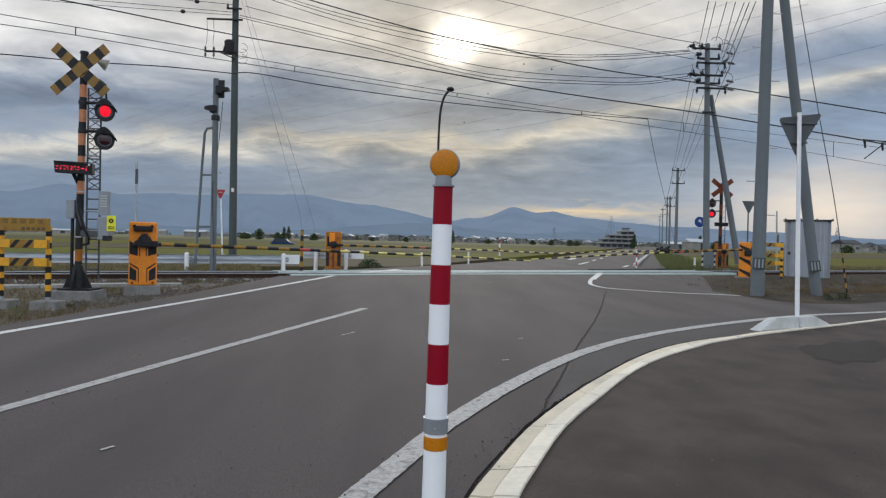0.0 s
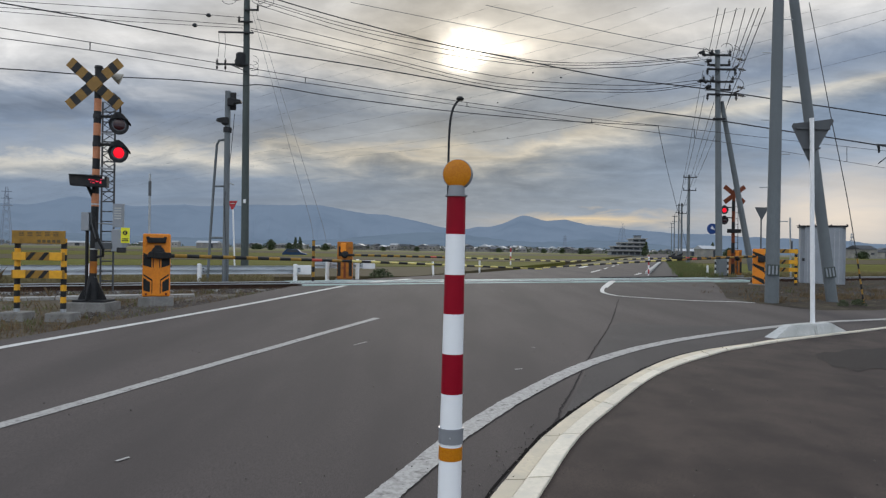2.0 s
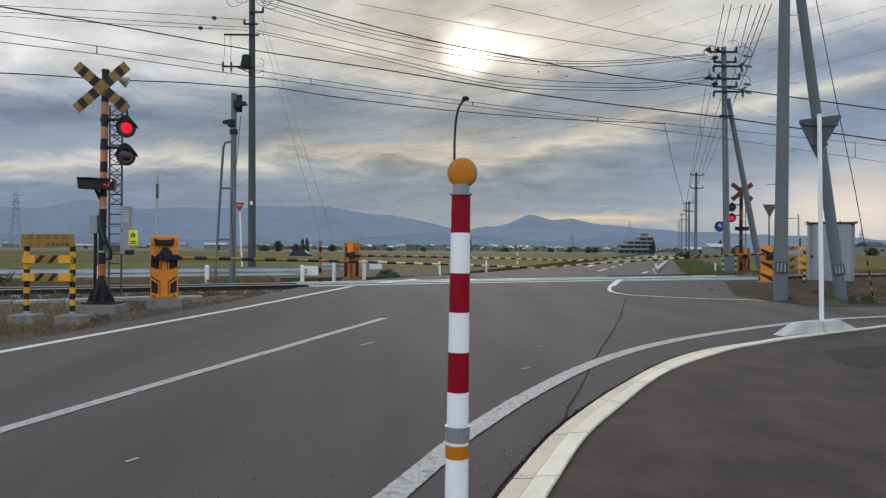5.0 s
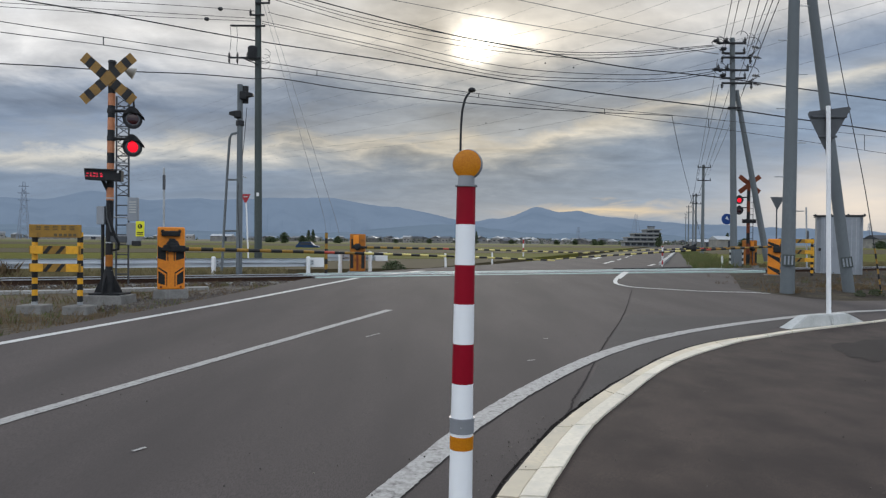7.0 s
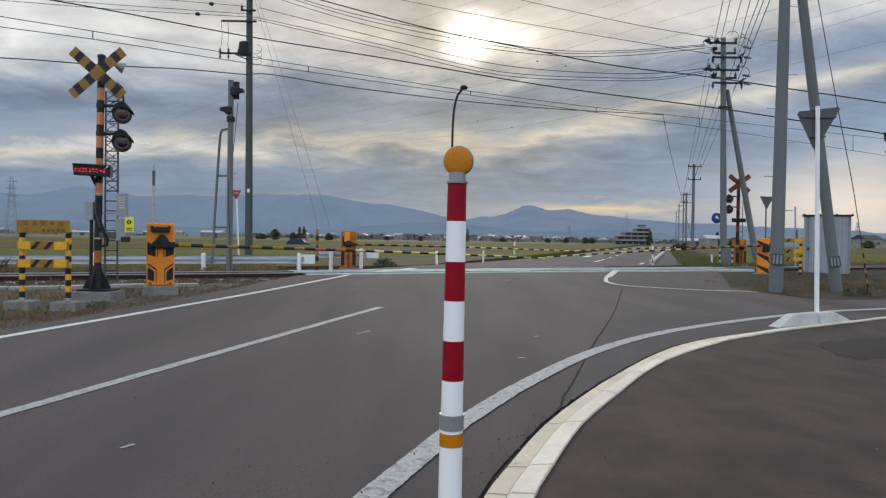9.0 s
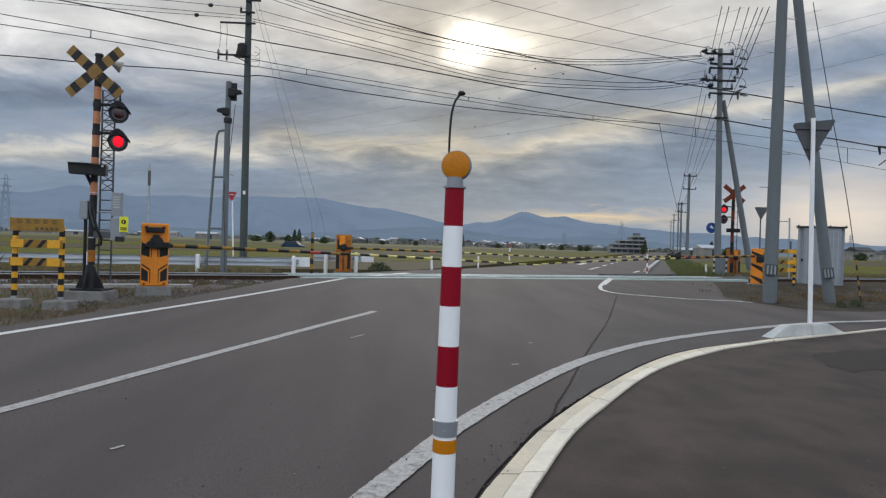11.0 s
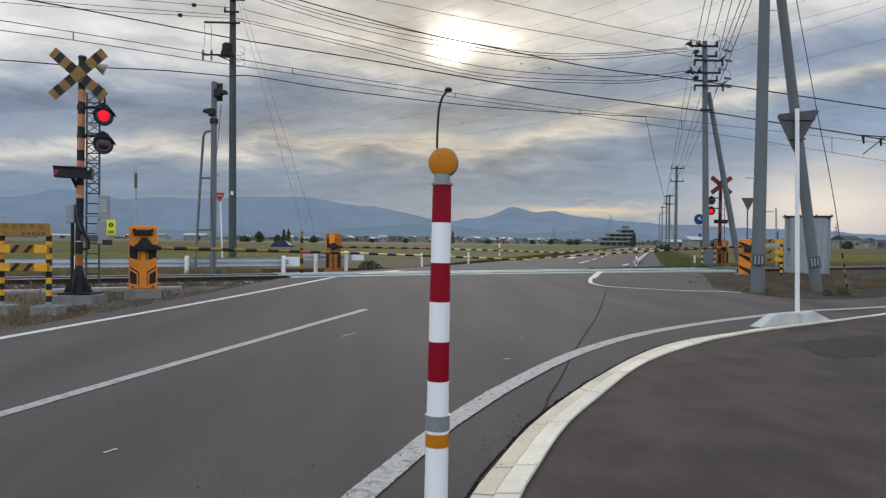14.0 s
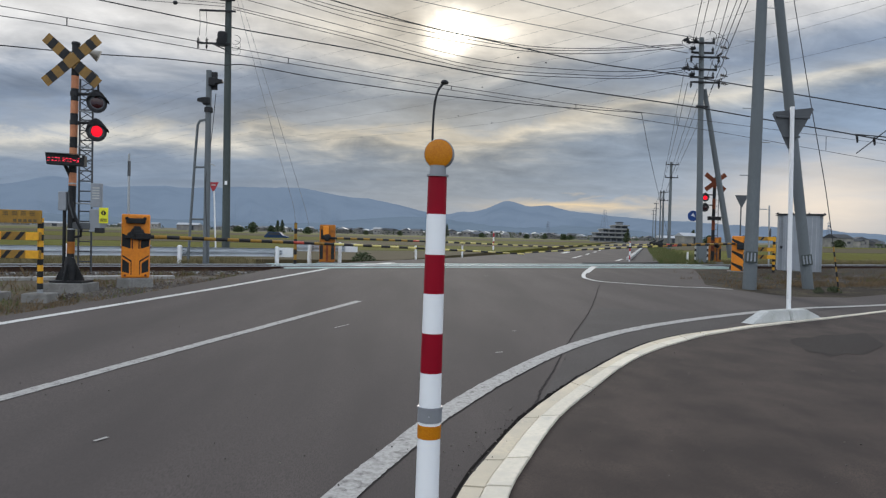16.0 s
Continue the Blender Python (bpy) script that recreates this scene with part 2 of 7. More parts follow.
M = {
    "asphalt": material("asphalt", (0.0625, 0.0532, 0.0508), 0.90, spec=0.25, grain=(0.0555, 0.0475, 0.0455), grain_scale=130, stain=(0.098, 0.0825, 0.078), stain_scale=0.7, stretch=(1.5, 0.28, 1), cut=(0.36, 0.66), bump=0.1, bump_scale=120),
    "asphalt_new": material("darker asphalt", (0.0395, 0.0295, 0.0260), 0.90, spec=0.24, grain=(0.034, 0.0275, 0.025), grain_scale=130, stain=(0.084, 0.0625, 0.0525), stain_scale=1.7, stretch=(1.2, 0.9, 1), cut=(0.36, 0.68), bump=0.15, bump_scale=120),
    "asphalt_patch": material("patched asphalt", (0.062, 0.0545, 0.053), 0.88, spec=0.25, grain=(0.049, 0.045, 0.0445), grain_scale=70, stain=(0.082, 0.074, 0.072), stain_scale=0.9, cut=(0.42, 0.7), bump=0.15, bump_scale=120),
    "asphalt_dark": material("dark repair asphalt", (0.036, 0.029, 0.0265), 0.92, spec=0.2, grain=(0.028, 0.0235, 0.0215), grain_scale=70, stain=(0.042, 0.037, 0.034), stain_scale=1.5, bump=0.3, bump_scale=120),
    "line": material("road paint", (0.56, 0.56, 0.545), 0.7, grain=(0.50, 0.50, 0.48), grain_scale=14, stain=(0.25, 0.24, 0.23), stain_scale=5, cut=(0.55, 0.75)),
    "line_worn": material("worn road paint", (0.40, 0.39, 0.375), 0.8, spec=0.2, grain=(0.30, 0.29, 0.278), grain_scale=38, stain=(0.15, 0.142, 0.136), stain_scale=17, cut=(0.52, 0.68)),
    "kerb": material("cream concrete", (0.63, 0.55, 0.41), 0.85, grain=(0.56, 0.49, 0.38), grain_scale=30, stain=(0.42, 0.39, 0.32), stain_scale=2.2, bump=0.3, vary=0.06),
    "kerb_edge": material("pale edge concrete", (0.69, 0.63, 0.52), 0.85, grain=(0.62, 0.57, 0.47), grain_scale=30, stain=(0.46, 0.44, 0.39), stain_scale=3.1, cut=(0.5, 0.75), bump=0.3, vary=0.07),
    "concrete": material("grey concrete", (0.34, 0.34, 0.33), 0.88, grain=(0.27, 0.27, 0.26), grain_scale=25, stain=(0.22, 0.22, 0.20), stain_scale=3, bump=0.4),
    "footing": material("soiled concrete", (0.24, 0.235, 0.225), 0.9, spec=0.2, grain=(0.19, 0.187, 0.178), grain_scale=25, stain=(0.12, 0.112, 0.10), stain_scale=3, cut=(0.42, 0.66), bump=0.4),
    "cream": material("pale painted metal", (0.36, 0.35, 0.31), 0.6, stain=(0.28, 0.27, 0.24), stain_scale=6),
    "pole": material("spun concrete", (0.152, 0.170, 0.180), 0.9, spec=0.15, grain=(0.136, 0.152, 0.161), grain_scale=22, stain=(0.118, 0.130, 0.138), stain_scale=1.6, cut=(0.42, 0.75), bump=0.12, stretch=(1, 1, 0.35)),
    "pole_dark": material("dark stained concrete", (0.085, 0.10, 0.098), 0.9, spec=0.15, grain=(0.07, 0.083, 0.08), grain_scale=30, stain=(0.05, 0.058, 0.058), stain_scale=2.0, bump=0.2, stretch=(1, 1, 0.15)),
    # crossbuck ochre: its backlit darkness is put into the base colour
    "board": material("weathered ochre board in backlit tone", (0.28, 0.165, 0.05), 0.7, spec=0.25, grain=(0.23, 0.135, 0.042), grain_scale=25, stain=(0.16, 0.10, 0.04), stain_scale=5),
    "steel": material("galvanised steel", (0.42, 0.44, 0.46), 0.45, 0.6, grain=(0.36, 0.38, 0.40), grain_scale=20, stain=(0.30, 0.31, 0.32), stain_scale=4),
    "white": material("white paint", (0.78, 0.79, 0.80), 0.45, grain=(0.74, 0.75, 0.76), grain_scale=18, stain=(0.62, 0.62, 0.60), stain_scale=3, cut=(0.6, 0.9)),
    "white_film": material("white reflective film", (0.80, 0.82, 0.84), 0.35, stain=(0.70, 0.72, 0.73), stain_scale=4, cut=(0.55, 0.9)),
    "red_film": material("red reflective film", (0.25, 0.002, 0.014), 0.5, spec=0.15, stain=(0.19, 0.002, 0.011), stain_scale=5),
    "amber": material("amber reflector", (0.50, 0.185, 0.003), 0.4, spec=0.25, grain=(0.42, 0.135, 0.002), grain_scale=220, bump=0.15, bump_scale=400),
    "grey_plastic": material("grey plastic", (0.22, 0.23, 0.25), 0.5, stain=(0.17, 0.18, 0.19), stain_scale=6),
    "yellow": material("yellow paint", (0.72, 0.36, 0.010), 0.5, grain=(0.64, 0.31, 0.01), grain_scale=25, stain=(0.42, 0.21, 0.02), stain_scale=4, cut=(0.52, 0.8)),
    "yellow_old": material("faded yellow paint", (0.33, 0.185, 0.032), 0.65, spec=0.3, grain=(0.27, 0.15, 0.026), grain_scale=25, stain=(0.18, 0.105, 0.025), stain_scale=5),
    "orange": material("orange paint", (0.78, 0.25, 0.006), 0.5, grain=(0.70, 0.21, 0.006), grain_scale=25, stain=(0.45, 0.14, 0.01), stain_scale=4, cut=(0.55, 0.85)),
    "orange_old": material("dull orange paint", (0.42, 0.145, 0.015), 0.6, spec=0.3, grain=(0.34, 0.115, 0.012), grain_scale=20, stain=(0.18, 0.07, 0.02), stain_scale=5),
    "old_orange": material("faded orange paint", (0.50, 0.20, 0.09), 0.6, grain=(0.42, 0.16, 0.07), grain_scale=20, stain=(0.30, 0.12, 0.06), stain_scale=4),
    "rust_red": material("rusted red steel", (0.20, 0.058, 0.028), 0.8, spec=0.2, grain=(0.16, 0.046, 0.022), grain_scale=20, stain=(0.10, 0.03, 0.02), stain_scale=5),
    "black": material("black paint", (0.012, 0.013, 0.015), 0.6, spec=0.25, grain=(0.018, 0.019, 0.021), grain_scale=20, stain=(0.028, 0.028, 0.028), stain_scale=4),
    "dark": material("dark weathered metal", (0.022, 0.023, 0.026), 0.65, 0.0, spec=0.25, grain=(0.030, 0.031, 0.034), grain_scale=18, stain=(0.014, 0.014, 0.015), stain_scale=3),
    "wire": material("wire", (0.045, 0.047, 0.052), 0.7, spec=0.2),
    "rail": material("rusty rail", (0.055, 0.032, 0.022), 0.85, 0.0, spec=0.1, grain=(0.04, 0.024, 0.018), grain_scale=25, stain=(0.03, 0.02, 0.016), stain_scale=5),
    "railhead": material("worn steel", (0.36, 0.37, 0.38), 0.5, 0.7),
    "panel": material("pale crossing panel", (0.44, 0.58, 0.55), 0.85, spec=0.15, grain=(0.44, 0.53, 0.51), grain_scale=15, stain=(0.30, 0.36, 0.36), stain_scale=3),
    "gravel": material("ballast", (0.12, 0.108, 0.10), 0.95, spec=0.15, grain=(0.06, 0.052, 0.048), grain_scale=22, stain=(0.22, 0.20, 0.17), stain_scale=2, bump=1.0, bump_scale=25),
    # darker brown than the earth of the left verge
    "dark_soil": material("dark brown soil", (0.040, 0.033, 0.026), 0.95, spec=0.1, grain=(0.032, 0.026, 0.019), grain_scale=9, stain=(0.085, 0.072, 0.048), stain_scale=1.3, bump=1.0, bump_scale=20),
    "earth": material("dry verge", (0.110, 0.092, 0.070), 0.95, spec=0.1, grain=(0.062, 0.050, 0.036), grain_scale=9, stain=(0.11, 0.095, 0.05), stain_scale=1.3, bump=1.0, bump_scale=20),
    "ground": material("rough land", (0.100, 0.092, 0.043), 0.95, grain=(0.076, 0.066, 0.034), grain_scale=1.3, stain=(0.12, 0.10, 0.058), stain_scale=0.06, bump=0.6, bump_scale=6),
    "rice": material("ripe rice", (0.108, 0.102, 0.020), 0.95, spec=0.05, grain=(0.080, 0.080, 0.017), grain_scale=1.6, stain=(0.122, 0.130, 0.027), stain_scale=0.05, bump=0.6, bump_scale=5),
    "stubble": material("cut field", (0.084, 0.069, 0.040), 0.95, spec=0.1, grain=(0.074, 0.061, 0.035), grain_scale=1.6, stain=(0.084, 0.080, 0.036), stain_scale=0.08, bump=0.6, bump_scale=5),
    "green_field": material("green field", (0.105, 0.112, 0.034), 0.95, spec=0.1, grain=(0.10, 0.11, 0.035), grain_scale=1.2, stain=(0.16, 0.14, 0.06), stain_scale=0.05),
    "seam": material("asphalt seam", (0.054, 0.0475, 0.0455), 1.0, spec=0.0, stain=(0.066, 0.060, 0.059), stain_scale=1.6, cut=(0.42, 0.6), grain=(0.050, 0.046, 0.045), grain_scale=30),
    "tar": material("dark open joint", (0.02, 0.018, 0.017), 1.0, spec=0.0),
    "leaf": material("leaf", (0.045, 0.065, 0.022), 0.8, grain=(0.03, 0.045, 0.016), grain_scale=3),
    "grass": material("dry grass", (0.17, 0.12, 0.07), 0.9, spec=0.1, grain=(0.105, 0.078, 0.045), grain_scale=4, vary=0.15),
    "pale_grass": material("pale withered grass", (0.22, 0.185, 0.10), 0.9, spec=0.1, grain=(0.15, 0.13, 0.065), grain_scale=4, vary=0.15),
    "green_grass": material("green grass", (0.085, 0.11, 0.03), 0.9, grain=(0.13, 0.12, 0.045), grain_scale=3, vary=0.15),
    "bark": material("bark", (0.06, 0.045, 0.035), 0.9),
    "cabinet": material("grey painted cabinet", (0.27, 0.295, 0.325), 0.6, spec=0.3, grain=(0.25, 0.272, 0.30), grain_scale=12, stain=(0.215, 0.232, 0.255), stain_scale=2),
    "sign_grey": material("bare aluminium sign back", (0.085, 0.092, 0.10), 0.65, 0.0, spec=0.25, stain=(0.065, 0.07, 0.076), stain_scale=4),
    "blue": material("blue sign film", (0.015, 0.06, 0.24), 0.4),
    "sign_red": material("red sign film", (0.33, 0.014, 0.022), 0.5),
    "lime": material("lime yellow label", (0.72, 0.70, 0.02), 0.5),
    "lens_dark": material("dark red glass lens", (0.030, 0.004, 0.006), 0.15),
    "lens_lit": material("lit red lens", (0.3, 0.004, 0.01), 0.5, spec=0.2, emit=(1.0, 0.005, 0.022), power=1.1),
    "led_lit": material("lit red diodes", (0.5, 0.01, 0.02), 0.4, emit=(1.0, 0.02, 0.07), power=1.1),
    # distance haze is painted in: bluish base plus a steady blue emission
    "mountain": material("far mountain with haze glow", (0.060, 0.075, 0.095), 1.0, stain=(0.035, 0.048, 0.066), stain_scale=0.004, emit=(0.124, 0.166, 0.226), power=1.0, spec=0.0),
    "mountain_near": material("nearer mountain with haze glow", (0.050, 0.066, 0.080), 1.0, stain=(0.030, 0.042, 0.055), stain_scale=0.006, emit=(0.108, 0.145, 0.196), power=1.0, spec=0.0),
    "wall": material("house wall", (0.17, 0.167, 0.160), 0.85, vary=0.5, stain=(0.25, 0.235, 0.21), stain_scale=0.5),
    "roof": material("house roof", (0.07, 0.077, 0.09), 0.7, vary=0.5),
    "roof_pale": material("pale sheet roof", (0.30, 0.315, 0.335), 0.6, vary=0.45),
    "window": material("window glass", (0.03, 0.035, 0.045), 0.3, spec=0.4),
    "car_blue": material("blue car paint", (0.016, 0.040, 0.095), 0.6, spec=0.2),
    "rubber": material("rubber", (0.02, 0.02, 0.02), 0.8),
}

# ---- building helpers ----
def part(name, bm, mat, parent=None, label="", smooth=False):
    me = bpy.data.meshes.new(name)
    bmesh.ops.recalc_face_normals(bm, faces=bm.faces[:])
    if smooth:
        for f in bm.faces:
            f.smooth = True
        for d in bm.edges:
            if len(d.link_faces) == 2 and d.calc_face_angle(0.0) > 0.7:
                d.smooth = False
    bm.to_mesh(me)
    bm.free()
    me.materials.append(M[mat] if isinstance(mat, str) else mat)
    ob = new(name, me)
    if parent:
        ob.parent = parent
    if label:
        ob["label"] = label
    return ob


def thing(name, loc, rz=0.0, label="", category="", group="", kind="", rx=0.0, ry=0.0):
    e = new(name)
    e.empty_display_size = 0.1
    e.matrix_world = pose(*loc, rx, ry, rz)
    return tagged(e, label, category, group, kind)


def box(c, s, bev=0.0, m=None, bm=None):
    """A box of size s about c, with bevelled edges; m places it."""
    own = bmesh.new()
    bmesh.ops.create_cube(own, size=1.0, matrix=Matrix.Translation(c) @ Matrix.Diagonal((*s, 1)))
    if bev:
        bmesh.ops.bevel(own, geom=own.edges[:], offset=bev, segments=2, affect="EDGES", profile=0.5)
    return join(own, m, bm)


def join(own, m=None, bm=None):
    if m is not None:
        own.transform(m)
    if bm is None:
        return own
    me = bpy.data.meshes.new("tmp")
    own.to_mesh(me)
    own.free()
    bm.from_mesh(me)
    bpy.data.meshes.remove(me)
    return bm


def rod(p, q, r0, r1=None, seg=12, bm=None, caps=True):
    """A round bar from p to q."""
    p, q = Vector(p), Vector(q)
    r1 = r0 if r1 is None else r1
    own = bmesh.new()
    d = q - p
    bmesh.ops.create_cone(own, cap_ends=caps, segments=seg, radius1=r0, radius2=r1, depth=d.length)
    own.transform(Matrix.Translation((p + q) / 2) @ d.to_track_quat("Z", "Y").to_matrix().to_4x4())
    return join(own, None, bm)


def lathe(profile, seg=20, m=None, bm=None):
    """A turned shape about z from (radius, height) pairs."""
    own = bmesh.new()
    rings = [[own.verts.new((r * math.cos(a), r * math.sin(a), h)) for a in (2 * math.pi * i / seg for i in range(seg))] for r, h in profile]
    for a, b in zip(rings, rings[1:]):
        for i in range(seg):
            own.faces.new((a[i], a[(i + 1) % seg], b[(i + 1) % seg], b[i]))
    own.faces.new(rings[0][::-1])
    own.faces.new(rings[-1])
    return join(own, m, bm)


def prism(pts, depth, m=None, bm=None, bev=0.0):
    """An outline in x, z pushed back along y by depth."""
    own = bmesh.new()
    a = [own.verts.new((x, 0, z)) for x, z in pts]
    b = [own.verts.new((x, depth, z)) for x, z in pts]
    own.faces.new(a)
    own.faces.new(b[::-1])
    for i in range(len(pts)):
        j = (i + 1) % len(pts)
        own.faces.new((a[i], b[i], b[j], a[j]))
    if bev:
        bmesh.ops.recalc_face_normals(own, faces=own.faces[:])
        bmesh.ops.bevel(own, geom=own.edges[:], offset=bev, segments=1, affect="EDGES")
    return join(own, m, bm)


def tube(pts, r, seg=8, bm=None):
    """A round bar along a line of points."""
    own = bmesh.new()
    pts = [Vector(p) for p in pts]
    rings = []
    for i, p in enumerate(pts):
        d = (pts[min(i + 1, len(pts) - 1)] - pts[max(i - 1, 0)]).normalized()
        side = d.cross(Vector((0.13, 0.31, 0.94))).normalized()
        up = side.cross(d)
        rings.append([own.verts.new(p + r * (math.cos(a) * side + math.sin(a) * up)) for a in (2 * math.pi * k / seg for k in range(seg))])
    for a, b in zip(rings, rings[1:]):
        for k in range(seg):
            own.faces.new((a[k], a[(k + 1) % seg], b[(k + 1) % seg], b[k]))
    own.faces.new(rings[0][::-1])
    own.faces.new(rings[-1])
    return join(own, None, bm)


# ---- lie of the land: the road climbs to the railway, then runs level ----
NEAR_N = Vector((-0.40674, 0.91355))
CREST = 19.324


def land(x, y):
    return -0.022 * max(0.0, CREST - (NEAR_N.x * x + NEAR_N.y * y))


T = Vector((0.8965, 0.4430))        # along the railway
TN = Vector((-0.4430, 0.8965))      # across it, away from the walk
TO = Vector((1.05, 21.64))          # near edge of the crossing, mid road
TRACK_DEG = math.degrees(math.atan2(T.y, T.x))


def on_track(u, n):
    p = TO + u * T + n * TN
    return p.x, p.y


def sheet(name, pts, mat, lift, skirt=0.0, label="", kind="structure", category="", parent=None):
    """A flat surface that follows the land, with sides that go down by skirt."""
    bm = bmesh.new()
    top = [bm.verts.new((x, y, land(x, y) + lift)) for x, y in pts]
    f = bm.faces.new(top)
    if skirt:
        low = [bm.verts.new((x, y, land(x, y) + lift - skirt)) for x, y in pts]
        for i in range(len(pts)):
            j = (i + 1) % len(pts)
            bm.faces.new((top[i], low[i], low[j], top[j]))
    f.normal_update()
    if f.normal.z < 0:
        bmesh.ops.reverse_faces(bm, faces=bm.faces[:])
    bmesh.ops.triangulate(bm, faces=[f])
    me = bpy.data.meshes.new(name)
    bm.to_mesh(me)
    bm.free()
    me.materials.append(M[mat])
    ob = new(name, me)
    if parent:
        ob.parent = parent
        if label:
            ob["label"] = label
        return ob
    return tagged(ob, label, category, "", kind)


def smooth_line(pts, steps=6):
    """A curve through the points, calm where they lie unevenly."""
    out = []
    P = [Vector(p) for p in pts]
    for i in range(len(P) - 1):
        b, c = P[i], P[i + 1]
        t12 = max((c - b).length, 1e-6) ** 0.5
        m1 = m2 = c - b
        if i > 0:
            a = P[i - 1]
            t01 = max((b - a).length, 1e-6) ** 0.5
            m1 = (c - b) + t12 * ((b - a) / t01 - (c - a) / (t01 + t12))
        if i + 2 < len(P):
            d = P[i + 2]
            t23 = max((d - c).length, 1e-6) ** 0.5
            m2 = (c - b) + t12 * ((d - c) / t23 - (d - b) / (t12 + t23))
        for k in range(steps):
            u = k / steps
            out.append(b * (2 * u ** 3 - 3 * u * u + 1) + m1 * (u ** 3 - 2 * u * u + u) + c * (3 * u * u - 2 * u ** 3) + m2 * (u ** 3 - u * u))
    out.append(P[-1])
    return out


def ribbon(name, pts, width, mat, lift, label="", category="road marking", ragged=0.0, thick=0.0):
    """A painted line along points on the road."""
    bm = bmesh.new()
    P = [Vector(p) for p in pts]
    pairs = []
    for i, p in enumerate(P):
        d = (P[min(i + 1, len(P) - 1)] - P[max(i - 1, 0)]).normalized()
        s = Vector((-d.y, d.x)) * width / 2
        j = Vector((random.uniform(-ragged, ragged), random.uniform(-ragged, ragged)))
        pairs.append([bm.verts.new((*q, land(*q) + lift)) for q in (p + s + j, p - s + j)])
    for a, b in zip(pairs, pairs[1:]):
        bm.faces.new((a[0], a[1], b[1], b[0]))
    for f in bm.faces:
        f.normal_update()
        if f.normal.z < 0:
            f.normal_flip()
    me = bpy.data.meshes.new(name)
    bm.to_mesh(me)
    bm.free()
    me.materials.append(M[mat])
    return tagged(new(name, me), label, category, "", "structure")


# ---- ground: one sheet to the horizon ----
def ground():
    bm = bmesh.new()
    radii = [0.0, 3, 6, 9, 12, 15, 18, 21, 24, 27, 30, 34, 38, 44, 52, 65, 90, 140, 250, 500, 1000, 2000, 4600]
    seg = 96
    rings = []

    def z_at(x, y):
        n = TN.x * (x - TO.x) + TN.y * (y - TO.y)
        sink = min(max((n - 4.0) / 5.0, 0.0), 1.0) * 0.30
        return land(x, y) - 0.24 - sink

    rings.append([bm.verts.new((0, 0, z_at(0, 0)))])
    for r in radii[1:]:
        rings.append([bm.verts.new((r * math.cos(a), r * math.sin(a), max(z_at(r * math.cos(a), r * math.sin(a)), -1.2))) for a in (2 * math.pi * k / seg for k in range(seg))])
    for k in range(seg):
        bm.faces.new((rings[0][0], rings[1][k], rings[1][(k + 1) % seg]))
    for a, b in zip(rings[1:], rings[2:]):
        for k in range(seg):
            bm.faces.new((a[k], b[k], b[(k + 1) % seg], a[(k + 1) % seg]))
    ob = part("ground", bm, "ground")
    tagged(ob, "rough grass and bare earth reaching to the horizon", "ground", "", "structure")


ground()

ROAD_DIR = Vector((0.334, 0.943))
LEFT_EDGE = [(-10.2, -10.0), (-5.85, 8.3), (-5.05, 11.7), (-4.45, 15.4), (-3.95, 18.86)]
FAR_CORNER = [(11.187, 25.754), (10.365, 23.432), (9.427, 20.973), (8.292, 18.191), (8.482, 16.860), (8.913, 15.770), (9.372, 15.393), (10.801, 15.689), (20.0, 21.6), (60.0, 41.0)]
KERB_OUT = [(-2.35, -8.0), (-1.1, -2.0), (-0.42, 1.0), (0.316, 3.688), (0.480, 4.103), (0.883, 5.035), (1.548, 6.221), (1.987, 6.913), (2.572, 7.783), (3.211, 8.597), (3.833, 9.197), (4.276, 9.520), (4.893, 9.937), (5.499, 10.380), (6.520, 11.010), (7.560, 11.640), (8.430, 12.210), (11.0, 13.90)]
KERB_IN = [(-2.05, -8.0), (-0.80, -2.0), (-0.13, 1.0), (0.587, 3.645), (0.770, 4.114), (1.175, 5.050), (1.689, 5.951), (2.258, 6.915), (2.717, 7.584), (3.312, 8.287), (3.767, 8.749), (4.226, 9.201), (4.823, 9.661), (5.418, 10.109), (6.545, 10.840), (7.600, 11.500), (8.490, 12.080), (11.07, 13.78)]
sheet("road", LEFT_EDGE + [on_track(0.2, -0.02), FAR_CORNER[0]] + FAR_CORNER[1:] + [(70, 30), (30, -10)], "asphalt", 0.0, 0.35,
      "grey worn asphalt road rising to the level crossing", category="road")
# newer asphalt: strip by the kerb, and the pavement
sheet("road_patch", [(0.886, 5.011), (1.200, 5.761), (1.620, 6.986), (2.262, 8.913), (3.090, 11.346), (3.519, 12.158), (3.928, 12.060), (4.473, 11.983), (5.340, 11.955), (6.734, 12.635), (9.389, 13.851), (20, 17.9), (20, 17.5), (9.104, 13.429),
      (5.930, 11.121), (4.251, 9.506), (3.138, 8.468), (2.344, 7.364), (1.717, 6.352), (1.202, 5.363)], "asphalt_patch", 0.004, 0.0, "newer dark asphalt patch at the corner of the road", category="road")
kin = [tuple(p) for p in smooth_line(KERB_IN, 5)]
sheet("pavement", kin + [(20, 18.6), (60, 37.0), (66, 28), (28, -10)], "asphalt_new", 0.012, 0.06,
      "dark brownish asphalt pavement inside the curved kerb", category="pavement")

sheet("pavement_patch", [(5.368, 9.034), (5.663, 9.288), (5.822, 9.260), (6.198, 9.583), (6.423, 9.560), (7.064, 9.880), (6.654, 8.874), (5.749, 8.033), (5.542, 8.117), (5.173, 7.812), (5.222, 8.121), (5.066, 8.141), (5.206, 8.487), (5.206, 8.683)], "asphalt_dark", 0.016, 0.0, "dark repair patch in the pavement", category="pavement")
